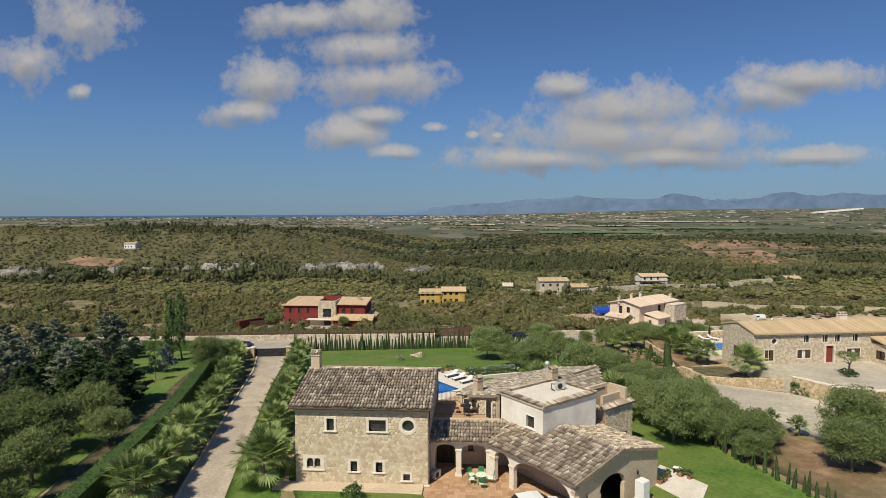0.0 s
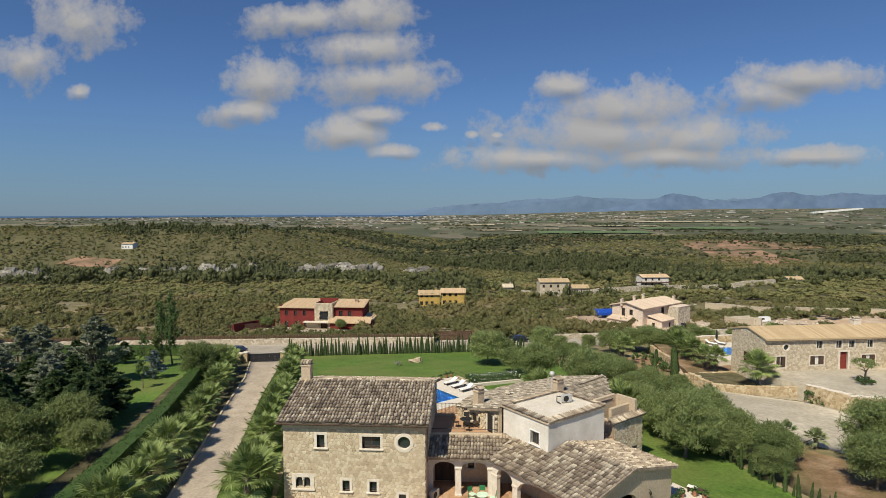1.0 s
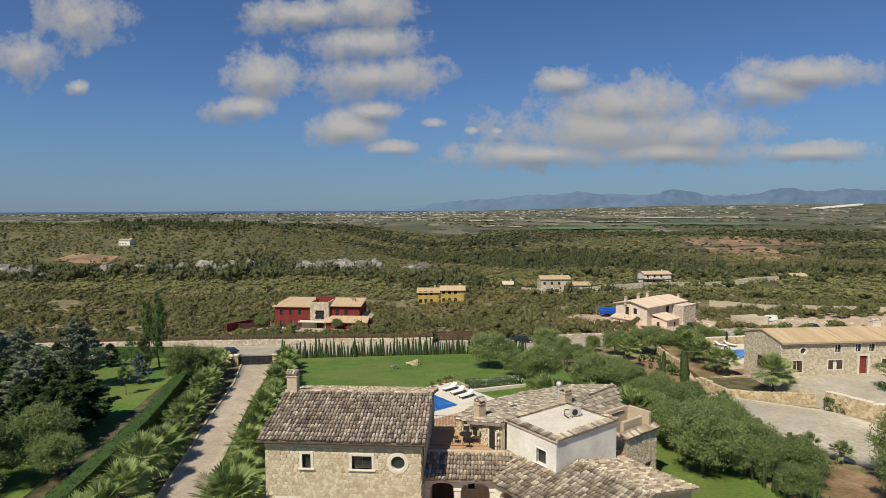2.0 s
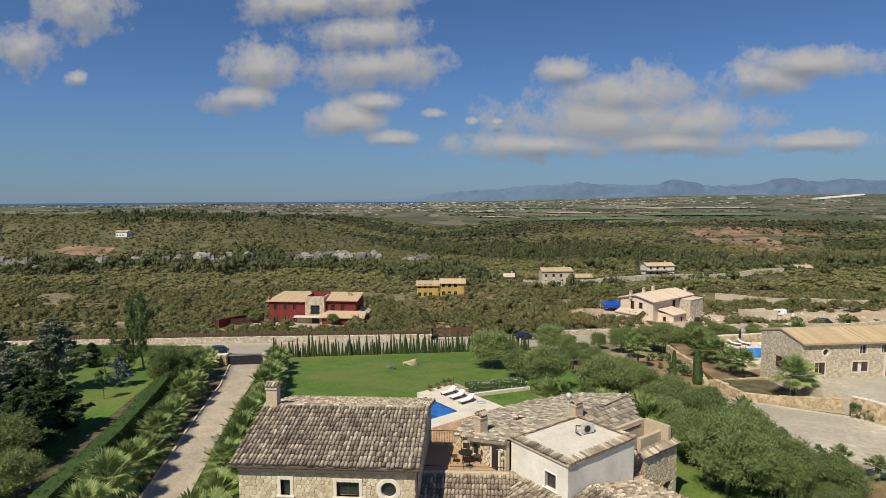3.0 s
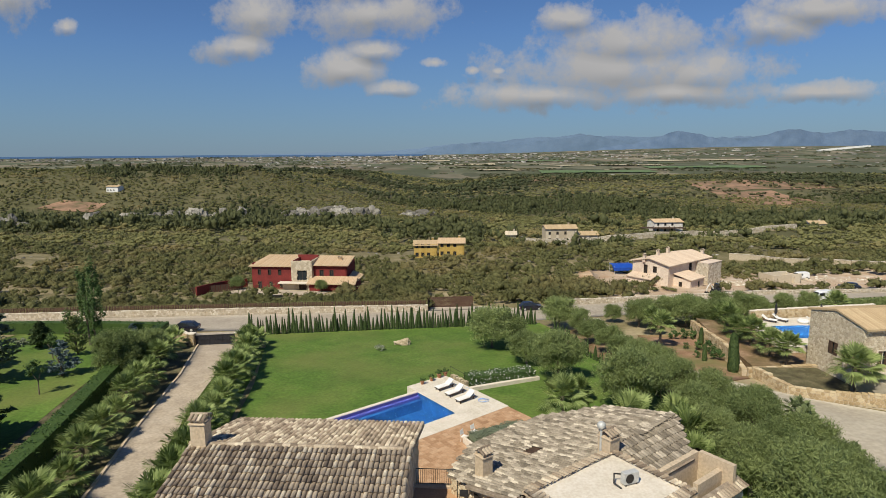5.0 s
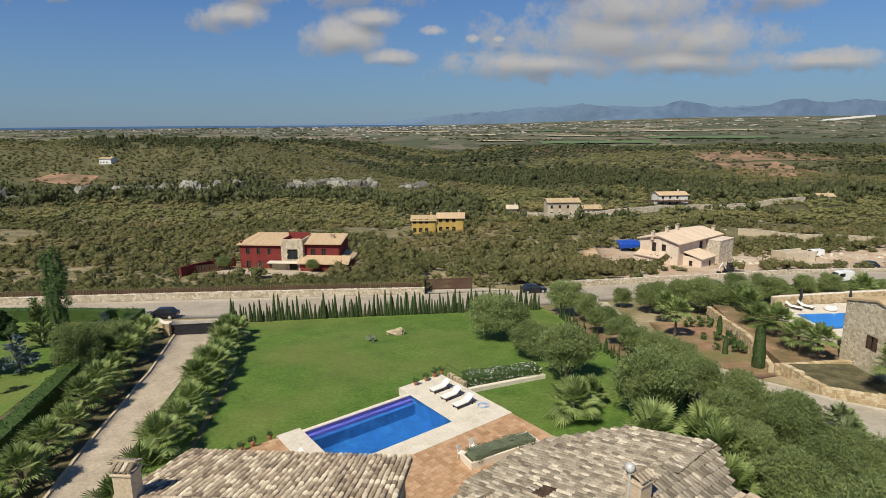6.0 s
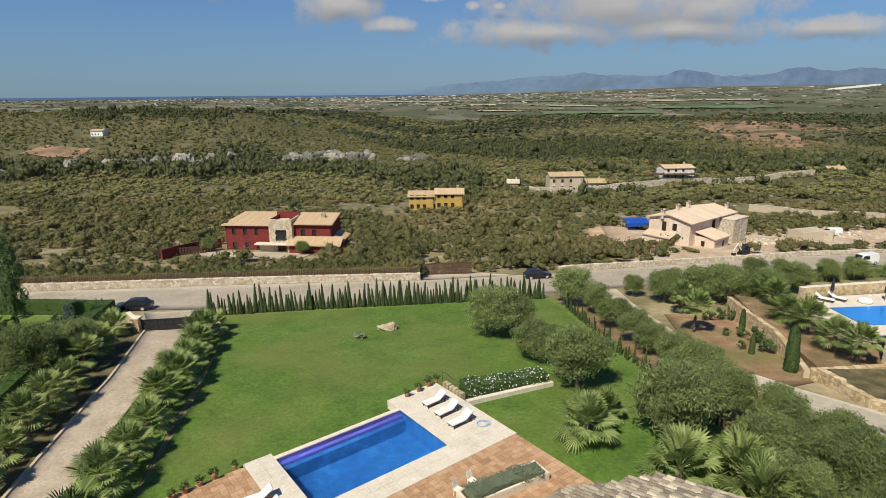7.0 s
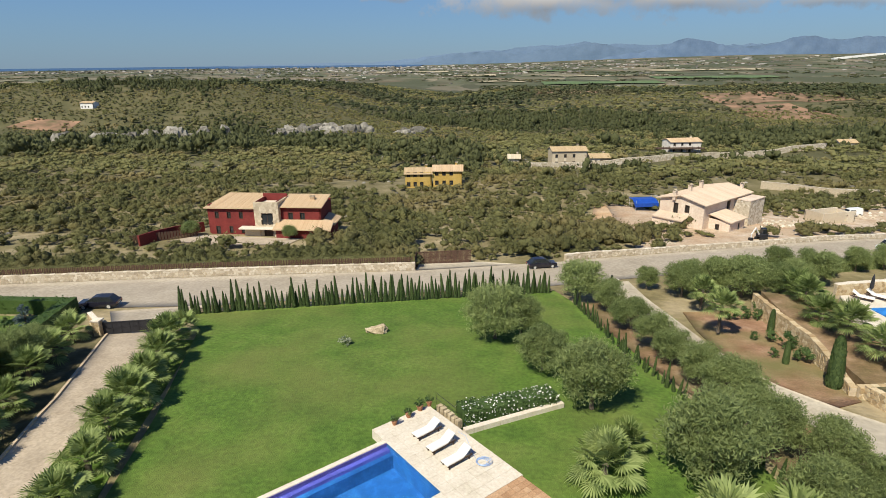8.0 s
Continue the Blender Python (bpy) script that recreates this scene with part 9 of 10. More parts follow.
def build_cliffs():
    """Pale limestone crags along the valley's far side."""
    rng = np.random.default_rng(12)
    s = Shape()
    bands = CRAG_LINES
    for (a, b, tall) in bands:
        n = 40
        for k in range(n):
            q = (k + rng.uniform(0, 1)) / n
            x, y = a[0] + (b[0] - a[0]) * q, a[1] + (b[1] - a[1]) * q + rng.normal(0, 4)
            if rng.random() < 0.2 or math.sin(x * 0.07) > 0.7:
                continue
            z = h(x, y)
            w, t, d = rng.uniform(4, 15), tall * rng.uniform(0.3, 0.9), rng.uniform(3, 7)
            rings = []
            for e, sc in ((-0.3, 1.0), (0.35, 1.0), (0.75, 0.88), (1.0, 0.55)):
                rings.append([(x + sc * w * 0.5 * math.cos(g) * rng.uniform(0.7, 1.25), y + sc * d * 0.5 * math.sin(g) * rng.uniform(0.7, 1.25), z + e * t * rng.uniform(0.9, 1.1))
                              for g in (2 * math.pi * j / 7 for j in range(7))])
            s.loft(rings)
    tagged(part("crags", s, "rock"), "pale limestone crags breaking through the scrub", "cliff", "", "stuff")
    s = Shape()
    for k in range(300):
        y = rng.uniform(125, 330)
        x = rng.uniform(-0.75, 0.55) * y
        if any(((x - cx) / rx) ** 2 + ((y - cy) / ry) ** 2 < 1 for cx, cy, rx, ry in CLEAR) or y < np.interp(x, [p[0] for p in ROAD_FAR], [p[1] for p in ROAD_FAR]) + 3:
            continue
        z, w = h(x, y), rng.uniform(0.2, 0.9)
        rings = [[(x + sc * w * math.cos(g) * rng.uniform(0.7, 1.2), y + sc * w * math.sin(g) * rng.uniform(0.7, 1.2), z + e * w * 0.7) for g in (2 * math.pi * j / 6 for j in range(6))]
                 for e, sc in ((-0.3, 1), (0.5, 0.9), (0.9, 0.5))]
        s.loft(rings)
    tagged(part("boulders", s, "rock"), "scattered pale limestone boulders in the scrub", "rocks", "", "stuff")


build_cliffs()


def build_plain():
    """Far towns and farm buildings, the glasshouse strip, and the red fields."""
    rng = np.random.default_rng(14)
    s = Shape()
    spots = []
    for cx, cy, rx, ry, n in ((-520, 2000, 60, 50, 45), (-350, 2450, 400, 120, 70), (-560, 3000, 700, 200, 140), (-2100, 3500, 1000, 200, 200), (250, 3300, 700, 150, 130), (300, 2400, 900, 300, 50),
                              (900, 2300, 800, 500, 70), (-300, 4000, 900, 120, 160), (1600, 3500, 900, 400, 80), (450, 1150, 160, 120, 8), (600, 1500, 400, 200, 18)):
        spots.append(np.stack([rng.normal(cx, rx, n + n // 3), rng.normal(cy, ry, n + n // 3)], 1))
    for x, y in np.concatenate(spots):
        if not 900 < y < 4400:
            continue
        k = y / 2000
        w, d, t = rng.uniform(4, 13) * k, rng.uniform(6, 12) * k, rng.uniform(1.2, 2.8) * k
        z = h(x, y)
        s.box(-w / 2, w / 2, -d / 2, d / 2, z - 1, z + t, pose(x, y, 0, 0, 0, rng.uniform(-25, 25)))
        if rng.random() < 0.4:
            s.box(-w / 3, w / 3, -d / 3, d / 3, z + t, z + t * 1.3, pose(x, y, 0, 0, 0, 0))
    town = material("town", [(0.1, (0.14, 0.125, 0.11)), (0.5, (0.24, 0.22, 0.20)), (0.9, (0.55, 0.52, 0.48))], 0.05, island=0.8, bump=0)
    tagged(part("far_town", s, town), "pale towns and farmsteads scattered over the plain", "town", "", "stuff")
    p = Shape()
    for k in range(30):
        x = 1900 + k * 26
        y = 3450 + k * 28
        p.solid([(x, y, h(x, y)), (x + 34, y, h(x, y)), (x + 34, y + 30, h(x, y)), (x, y + 30, h(x, y))], [(x, y, h(x, y) + 9), (x + 34, y, h(x, y) + 9), (x + 34, y + 30, h(x, y) + 9), (x, y + 30, h(x, y) + 9)])
    tagged(part("glasshouses", p, "white_paint"), "long white strip of glasshouses far off", "glasshouses", "", "stuff")
    field = material("red_field", [(0.36, (0.12, 0.105, 0.05)), (0.48, (0.21, 0.135, 0.085)), (0.6, (0.31, 0.19, 0.12))], 0.035, rough=0.95, bump=0.3, bump_scale=0.4, distance=0.5)
    for k, (x, y, w, d) in enumerate(((292, 640, 44, 60), (345, 790, 84, 70), (122, 905, 52, 40), (-322, 466, 22, 12))):
        drape("red_field", ([(x - w, y - d), (x - w * 0.7, y + d)], [(x + w, y - d * 0.8), (x + w * 0.9, y + d * 1.1)]), field, 0.5, 20, 8.0, "structure", "bare reddish field among the scrub", "field")
    straw = material("straw_field", [(0.3, (0.36, 0.31, 0.21)), (0.7, (0.46, 0.40, 0.28))], 0.02, rough=0.95, bump=0)
    for x, y, w, d in ((-20, 2200, 75, 55), (420, 2050, 190, 30), (60, 1800, 70, 26), (-300, 2700, 160, 50), (900, 2500, 240, 50)):
        drape("stubble_field", ([(x - w, y - d), (x - w, y + d)], [(x + w, y - d), (x + w, y + d)]), straw, 3.0, 8, 20, "structure", "pale stubble field on the plain", "field")
    green = material("green_field", [(0.3, (0.09, 0.14, 0.06)), (0.7, (0.12, 0.17, 0.08))], 0.02, rough=0.95, bump=0)
    for x, y, w, d in ((330, 1700, 160, 50), (520, 1500, 120, 40), (700, 1900, 180, 50), (200, 2600, 160, 50)):
        drape("green_field", ([(x - w, y - d), (x - w, y + d)], [(x + w, y - d), (x + w, y + d)]), green, 3.0, 8, 20, "structure", "green irrigated field on the plain", "field")


build_plain()
# ---- loose things ----
def sun_lounger():
    ob = thing("sun_lounger", (0, 0, 0), "dark wooden sun lounger with a white mattress, backrest raised", "sun lounger", "loungers by the pool")
    f = Shape()
    for y in (-0.31, 0.31):
        f.box(-1.0, 1.0, y - 0.03, y + 0.03, 0.22, 0.30, None, 0.01)
    for k in range(9):
        x = -0.97 + k * 0.15
        f.box(x, x + 0.1, -0.28, 0.28, 0.27, 0.295)
    part("frame", f, "dark_wood", ob)
    for x in (-0.85, 0.75):
        for y in (-0.29, 0.29):
            s = Shape()
            s.box(x - 0.035, x + 0.035, y - 0.035, y + 0.035, 0, 0.22)
            part("leg", s, "dark_wood", ob)
    m = Shape()
    m.box(-1.0, 0.28, -0.33, 0.33, 0.305, 0.40, None, 0.03)
    part("mattress", m, "white_cloth", ob)
    b = Shape()
    mb = pose(0.28, 0, 0.31, 0, -34, 0)
    b.box(0.0, 0.78, -0.33, 0.33, 0.0, 0.095, mb, 0.03)
    part("backrest", b, "white_cloth", ob)
    p = Shape()
    for y in (-0.28, 0.28):
        p.tube([(0.86, y, 0.27), (0.74, y, 0.56)], 0.02, 5)
    part("backrest_prop", p, "dark_wood", ob)
    return ob


def potted_plant():
    ob = thing("potted_plant", (0, 0, 0), "clay pot with a tufted green plant on the terrace edge", "potted plant", "pots on the terrace edge")
    s = Shape()
    s.tube([(0, 0, 0), (0, 0, 0.28), (0, 0, 0.30), (0, 0, 0.34)], [0.13, 0.20, 0.225, 0.215], 12)
    part("pot", s, "pot_clay", ob)
    rng = np.random.default_rng(3)
    part("foliage", crown_mesh("foliage", rng, 160, (0.28, 0.28, 0.22), (0, 0, 0.5), 10, 0.06, 2.6, 0.45, -0.4), "dark_leaf", ob)
    return ob


def garden_chair(name, mat, seat_mat, label, group, folding=False):
    ob = thing(name, (0, 0, 0), label, "chair", group)
    for x in (-0.2, 0.2):
        for y in (-0.2, 0.2):
            s = Shape()
            s.tube([(x * 1.15, y * 1.15, 0), (x, y, 0.44)], 0.018, 6)
            part("leg", s, mat, ob)
    s = Shape()
    s.box(-0.23, 0.23, -0.23, 0.23, 0.43, 0.48, None, 0.02)
    part("seat", s, seat_mat, ob)
    b = Shape()
    mb = pose(0, 0.21, 0.46, -12, 0, 0)
    b.box(-0.22, -0.19, -0.015, 0.015, 0, 0.5, mb)
    b.box(0.19, 0.22, -0.015, 0.015, 0, 0.5, mb)
    b.box(-0.19, 0.19, -0.012, 0.012, 0.12, 0.48, mb, 0.01)
    part("backrest", b, seat_mat if folding else mat, ob)
    return ob


def round_table(label, r, mat, top_mat):
    ob = thing("round_table", (0, 0, 0), label, "table")
    t = Shape()
    t.tube([(0, 0, 0.70), (0, 0, 0.735), (0, 0, 0.745)], [r * 0.98, r, r * 0.98], 24)
    part("tabletop", t, top_mat, ob)
    for k in range(4):
        s = Shape()
        a = math.pi / 4 + k * math.pi / 2
        s.tube([(0.12 * math.cos(a), 0.12 * math.sin(a), 0.7), (r * 0.7 * math.cos(a), r * 0.7 * math.sin(a), 0)], 0.02, 6)
        part("leg", s, mat, ob)
    return ob


def wheel(parent, x, y, r, w):
    t = Shape()
    t.tube([(x, y - w / 2, r), (x, y - w / 2 + 0.02, r), (x, y + w / 2 - 0.02, r), (x, y + w / 2, r)], [r * 0.9, r, r, r * 0.9], 18)
    wh = part("wheel", t, "tyre", parent)
    s = Shape()
    s.tube([(x, y - w / 2 - 0.008, r), (x, y + w / 2 + 0.008, r)], r * 0.62, 14)
    part("rim", s, "grey_metal", wh)


def car(name, label, length, width, tall, paint, van=False):
    """A parked car: a lofted body, glazed cabin, wheels, lamps and mirrors."""
    ob = thing(name, (0, 0, 0), label, "van" if van else "car")
    L, W = length / 2, width / 2
    if van:
        prof = [(-L, 0.45, 0.95), (-L + 0.05, 0.3, 1.0), (-L * 0.5, 0.28, 1.0), (L * 0.45, 0.28, 1.0), (L - 0.1, 0.3, 0.92), (L, 0.45, 0.82)]
        cabin = [(-L + 0.04, 1.0, tall - 0.12), (-L + 0.22, 1.0, tall), (L * 0.1, 1.0, tall), (L * 0.42, 1.0, tall - 0.2), (L * 0.72, 0.95, 1.02)]
    else:
        prof = [(-L, 0.45, 0.82), (-L + 0.1, 0.3, 0.9), (-L * 0.5, 0.26, 0.92), (L * 0.4, 0.26, 0.9), (L - 0.15, 0.28, 0.74), (L, 0.42, 0.6)]
        cabin = [(-L + 0.25, 0.88, 0.95), (-L + 0.75, 0.88, tall - 0.04), (-L * 0.1, 0.88, tall), (L * 0.18, 0.88, tall - 0.06), (L * 0.55, 0.86, 0.92)]
    b = Shape()
    rings = []
    for x, z0, z1 in prof:
        k = 0.86 if abs(x) > L - 0.02 else (0.95 if abs(x) > L - 0.2 else 1.0)
        w = W * k
        rings.append([(x, -w + 0.06, z0), (x, w - 0.06, z0), (x, w, z0 + 0.12), (x, w, (z0 + z1) / 2), (x, w - 0.05, z1 - 0.04), (x, w - 0.16, z1), (x, -w + 0.16, z1), (x, -w + 0.05, z1 - 0.04), (x, -w, (z0 + z1) / 2), (x, -w, z0 + 0.12)])
    b.loft(rings)
    part("body", b, paint, ob)
    c = Shape()
    rings = [[(x, -W + 0.1, z0 - 0.03), (x, W - 0.1, z0 - 0.03), (x, W - 0.24, z1 - 0.05), (x, W - 0.34, z1), (x, -W + 0.34, z1), (x, -W + 0.24, z1 - 0.05)] for x, z0, z1 in cabin]
    c.loft(rings)
    part("cabin", c, paint if van else "car_glass", ob)
    r = Shape()
    if not van:
        r.loft([[(x, -W + 0.3, z1 + 0.004), (x, W - 0.3, z1 + 0.004), (x, W - 0.34, z1 + 0.022), (x, -W + 0.34, z1 + 0.022)] for x, z0, z1 in cabin[1:4]])
        part("roof", r, paint, ob)
    else:
        x0, x1 = cabin[3][0], cabin[4][0]
        g = Shape()
        g.face([(x0 + 0.04, -W + 0.36, tall - 0.19), (x0 + 0.04, W - 0.36, tall - 0.19), (x1 + 0.03, W - 0.2, 1.07), (x1 + 0.03, -W + 0.2, 1.07)])
        part("windscreen", g, "car_glass", ob)
        for sg in (-1, 1):
            g = Shape()
            g.solid([(x0 - 1.2, sg * (W - 0.13), 1.08), (x0 + 0.3, sg * (W - 0.13), 1.08), (x0 - 0.02, sg * (W - 0.21), tall - 0.28), (x0 - 1.2, sg * (W - 0.21), tall - 0.28)],
                    [(x0 - 1.2, sg * (W - 0.10), 1.08), (x0 + 0.3, sg * (W - 0.10), 1.08), (x0 - 0.02, sg * (W - 0.18), tall - 0.28), (x0 - 1.2, sg * (W - 0.18), tall - 0.28)])
            part("side_window", g, "car_glass", ob)
    for x in (-L * 0.62, L * 0.62):
        for y in (-W + 0.1, W - 0.1):
            wheel(ob, x, y, 0.32, 0.22)
    for sg in (-1, 1):
        q = Shape()
        q.box(L - 0.12, L - 0.01, sg * (W - 0.38) - 0.16, sg * (W - 0.38) + 0.16, 0.56, 0.70, None, 0.02)
        part("headlight", q, "chrome", ob)
        q = Shape()
        q.box(-L - 0.004, -L + 0.1, sg * (W - 0.32) - 0.1, sg * (W - 0.32) + 0.1, 0.6, 0.78, None, 0.02)
        part("tail_light", q, "tail_red", ob)
        q = Shape()
        q.box(L * 0.36, L * 0.42, sg * (W + 0.08) - 0.08, sg * (W + 0.08) + 0.08, 0.92, 1.04, None, 0.02)
        part("wing_mirror", q, paint, ob)
    q = Shape()
    q.box(-L - 0.015, -L + 0.02, -0.26, 0.26, 0.5, 0.6)
    part("number_plate", q, "white_paint", ob)
    return ob


def place(ob, x, y, z, turn):
    ob.matrix_basis = pose(x, y, z, 0, 0, turn)
    return ob


def furnish():
    rng = random.Random(9)
    zt = 2.722
    a = sun_lounger()
    place(a, 1.35, 78.1, zt, 43)
    for x, y, t in ((2.4, 76.75, 44), (3.45, 75.4, 43), (-8.2, 66.4, 34), (-7.4, 65.4, 38)):
        copy_thing(a, pose(x, y, zt, 0, 0, t))
    copy_thing(a, pose(43.4, 102.2, 2.85, 0, 0, 140))
    copy_thing(a, pose(45.0, 102.6, 2.85, 0, 0, 130))
    p = potted_plant()
    spots = [(-0.95, 79.0), (-0.1, 79.9), (0.6, 80.8), (1.2, 81.4), (-10.8, 69.4), (-11.7, 68.4), (-12.3, 67.7), (-12.9, 67.0), (-13.4, 66.4)]
    for i, (x, y) in enumerate(spots):
        if i == 0:
            place(p, x, y, zt, 0)
        else:
            q = copy_thing(p, pose(x, y, zt if i < 4 else 2.7, 0, 0, rng.uniform(0, 360)))
            q.scale = [rng.uniform(0.9, 1.25)] * 3
    # garden tables
    t = round_table("green round patio table", 0.45, "green_plastic", "mint_cloth")
    place(t, 5.35, 46.1, 3.292, 0)
    c = garden_chair("patio_chair", "green_plastic", "mint_cloth", "green metal patio chair with a pale mint cushion", "chairs round the patio table")
    place(c, 5.35, 46.85, 3.292, 0)
    for x, y, tt in ((4.6, 46.0, 90), (6.1, 46.2, -90), (5.4, 45.3, 180), (4.6, 46.7, 45)):
        copy_thing(c, pose(x, y, 3.292, 0, 0, tt))
    t2 = round_table("dark round iron table on the upper terrace", 0.5, "iron", "iron")
    place(t2, 4.0, 51.4, 7.052, 0)
    c2 = garden_chair("terrace_chair", "iron", "dark_wood", "dark iron chair on the upper terrace", "chairs on the upper terrace")
    place(c2, 4.0, 52.2, 7.052, 0)
    for x, y, tt in ((3.2, 51.4, 90), (4.8, 51.5, -90), (4.1, 50.6, 180)):
        copy_thing(c2, pose(x, y, 7.052, 0, 0, tt))
    c3 = garden_chair("white_chair", "white_paint", "white_cloth", "white garden chair beside the lavender", "white chairs on the terrace", True)
    place(c3, 3.6, 67.6, 2.72, 60)
    for x, y, tt in ((4.4, 68.5, 50), (6.2, 65.4, 200)):
        copy_thing(c3, pose(x, y, 2.72, 0, 0, tt))
    # lavender planter
    pl = thing("planter", (0, 0, 0), "long raised planter with pale stone edges", "planter", "", "")
    s = Shape()
    m = pose(6.3, 68.4, 0, 0, 0, 33)
    for q in ((-2.9, 2.9, -0.75, -0.6), (-2.9, 2.9, 0.6, 0.75), (-2.9, -2.75, -0.6, 0.6), (2.75, 2.9, -0.6, 0.6)):
        s.box(*q, 2.6, 3.25, m, 0.02)
    part("planter_wall", s, "dressed", pl)
    s = Shape()
    s.box(-2.75, 2.75, -0.6, 0.6, 2.6, 3.15, m)
    part("soil", s, "mulch", pl)
    # hose
    hs = Shape()
    for k in range(5):
        r = 0.30 + 0.05 * k
        hs.tube([(5.0 + r * math.cos(t) + 0.03 * k, 75.4 + r * 0.9 * math.sin(t), zt + 0.02 + 0.012 * k) for t in (2 * math.pi * e / 20 for e in range(21))], 0.014, 5)
    hs.tube([(4.6, 75.7, zt + 0.02), (4.2, 77.0, zt + 0.02), (3.9, 78.0, zt + 0.02), (3.4, 78.4, zt + 0.02)], 0.014, 5)
    tagged(part("garden_hose", hs, "blue_hose"), "loose coil of pale blue garden hose on the deck", "hose")
    # stair rail at the terrace corner
    r = thing("hand_rail", (0, 0, 0), "thin dark hand rail at the terrace steps", "railing")
    s = Shape()
    s.tube([(1.7, 81.6, zt), (1.7, 81.6, zt + 0.95), (3.2, 80.0, zt + 0.75), (3.2, 80.0, zt)], 0.02, 6)
    s.tube([(1.7, 81.6, zt + 0.5), (3.2, 80.0, zt + 0.35)], 0.014, 6)
    part("rail", s, "iron", r)
    s = Shape()
    for k in range(6):
        s.box(-0.2, 0.2, -0.16, 0.16, 2.3, zt + 0.16 + 0.05 * (k % 2), pose(2.0 + 0.28 * k, 81.3 - 0.36 * k, 0, 0, 0, 40), 0.03)
    tagged(part("rock_edging", s, "pale_rock"), "rough pale edging stones at the deck's corner", "stones")
    # rock on the lawn
    bm = bmesh.new()
    bmesh.ops.create_icosphere(bm, subdivisions=3, radius=1.0)
    for v in bm.verts:
        n = noise.noise(v.co * 1.7) * 0.35 + noise.noise(v.co * 4.0) * 0.14
        v.co = v.co * (1 + n)
        v.co.x *= 1.15
        v.co.y *= 0.6
        v.co.z *= 0.55 + 0.2 * math.sin(v.co.x * 2.5)
    me = bpy.data.meshes.new("lawn_rock")
    bm.to_mesh(me)
    bm.free()
    ob = part("lawn_rock", me, "pale_rock")
    ob.location = (-5.5, 97.9, h(-5.5, 97.9) + 0.3)
    tagged(ob, "weathered pale limestone rock on the lawn", "rock")
    # air-conditioning units
    def unit(label, x, y, z, turn):
        ac = thing("air_conditioner", (0, 0, 0), label, "air conditioner")
        s = Shape()
        s.box(-0.42, 0.42, -0.16, 0.16, 0.08, 0.66, None, 0.02)
        part("casing", s, "grey_metal", ac)
        g = Shape()
        g.tube([(-0.12, -0.165, 0.37), (-0.12, -0.18, 0.37)], 0.24, 18)
        part("fan_grille", g, "painted_dark", ac)
        for x2 in (-0.32, 0.32):
            f = Shape()
            f.box(x2 - 0.03, x2 + 0.03, -0.16, 0.16, 0, 0.08)
            part("foot", f, "iron", ac)
        place(ac, x, y, z, turn)
        return ac
    q = wp(4.5, 2.3)
    unit("pale metal air-conditioning unit on the flat roof", q.x, q.y, 9.365, 25)
    hose = Shape()
    hose.tube([(q.x - 0.3, q.y + 0.1, 9.8), (q.x - 0.75, q.y + 0.05, 9.85), (q.x - 0.8, q.y - 0.2, 9.5), (q.x - 0.5, q.y - 0.5, 9.4)], 0.045, 7)
    tagged(part("insulated_pipe", hose, "iron"), "black insulated pipe of the roof unit", "pipe")
    unit("pale air-conditioning unit beside the porch door", 1.75, 46.75, 3.292, 60)
    q = wp(3.6, -6.6)
    b1 = thing("white_cabinet", (q.x, q.y, 3.29), "tall white utility cabinet outside the garage", "cabinet", turn=40)
    s = Shape()
    s.box(-0.4, 0.4, -0.35, 0.35, 0, 1.7, None, 0.03)
    part("body", s, "white_paint", b1)
    s = Shape()
    s.box(-0.36, 0.36, -0.38, -0.352, 0.06, 1.64)
    d = part("door", s, "white_paint", b1)
    s = Shape()
    s.box(0.26, 0.3, -0.41, -0.38, 0.8, 1.0)
    part("handle", s, "grey_metal", d)
    copy_thing(b1, pose(wp(1.5, -7.6).x, wp(1.5, -7.6).y, 3.29 - 0.5, 0, 0, 40))
    # bric-a-brac at the garage's corner
    for k, (x, y) in enumerate(((19.3, 46.6), (19.8, 47.1), (20.3, 47.8), (21.3, 48.0), (21.9, 47.6))):
        pt = copy_thing(p, pose(x, y, 3.42, 0, 0, 60 * k))
    wood = thing("garden_bench", (21.6, 48.4, 3.42), "low weathered garden bench with a white cushion", "bench", turn=-35)
    s = Shape()
    s.box(-0.7, 0.7, -0.2, 0.2, 0.36, 0.42)
    part("seat", s, "dark_wood", wood)
    for x in (-0.6, 0.6):
        s = Shape()
        s.box(x - 0.04, x + 0.04, -0.18, 0.18, 0, 0.36)
        part("leg", s, "dark_wood", wood)
    s = Shape()
    s.box(-0.68, 0.0, -0.19, 0.19, 0.422, 0.5, None, 0.03)
    part("cushion", s, "white_cloth", wood)
    # vehicles
    place(car("white_car", "white hatchback parked before the arcade", 4.2, 1.75, 1.48, "car_white"), 9.2, 41.6, 3.29, 20)
    place(car("black_car", "black saloon parked on the lane by the gate", 4.5, 1.8, 1.42, "car_black"), -39.2, 104.6, h(-39.2, 104.6) + 0.05, 188)
    place(car("dark_car", "dark hatchback parked on the lane", 4.2, 1.75, 1.45, "car_black"), 13.6, 124.6, h(13.6, 124.6) + 0.05, 15)
    place(car("white_van", "white delivery van parked on the lane", 4.7, 1.9, 1.95, "car_white", True), 70.2, 137.6, h(70.2, 137.6) + 0.06, 198)
    place(car("grey_car", "grey car on the building plot", 4.3, 1.8, 1.5, "car_black"), 88, 158, h(88, 158) + 0.14, 160)
    place(car("white_pickup", "small white van on the building plot", 4.5, 1.8, 1.8, "car_white", True), 84, 171, h(84, 171) + 0.14, 195)
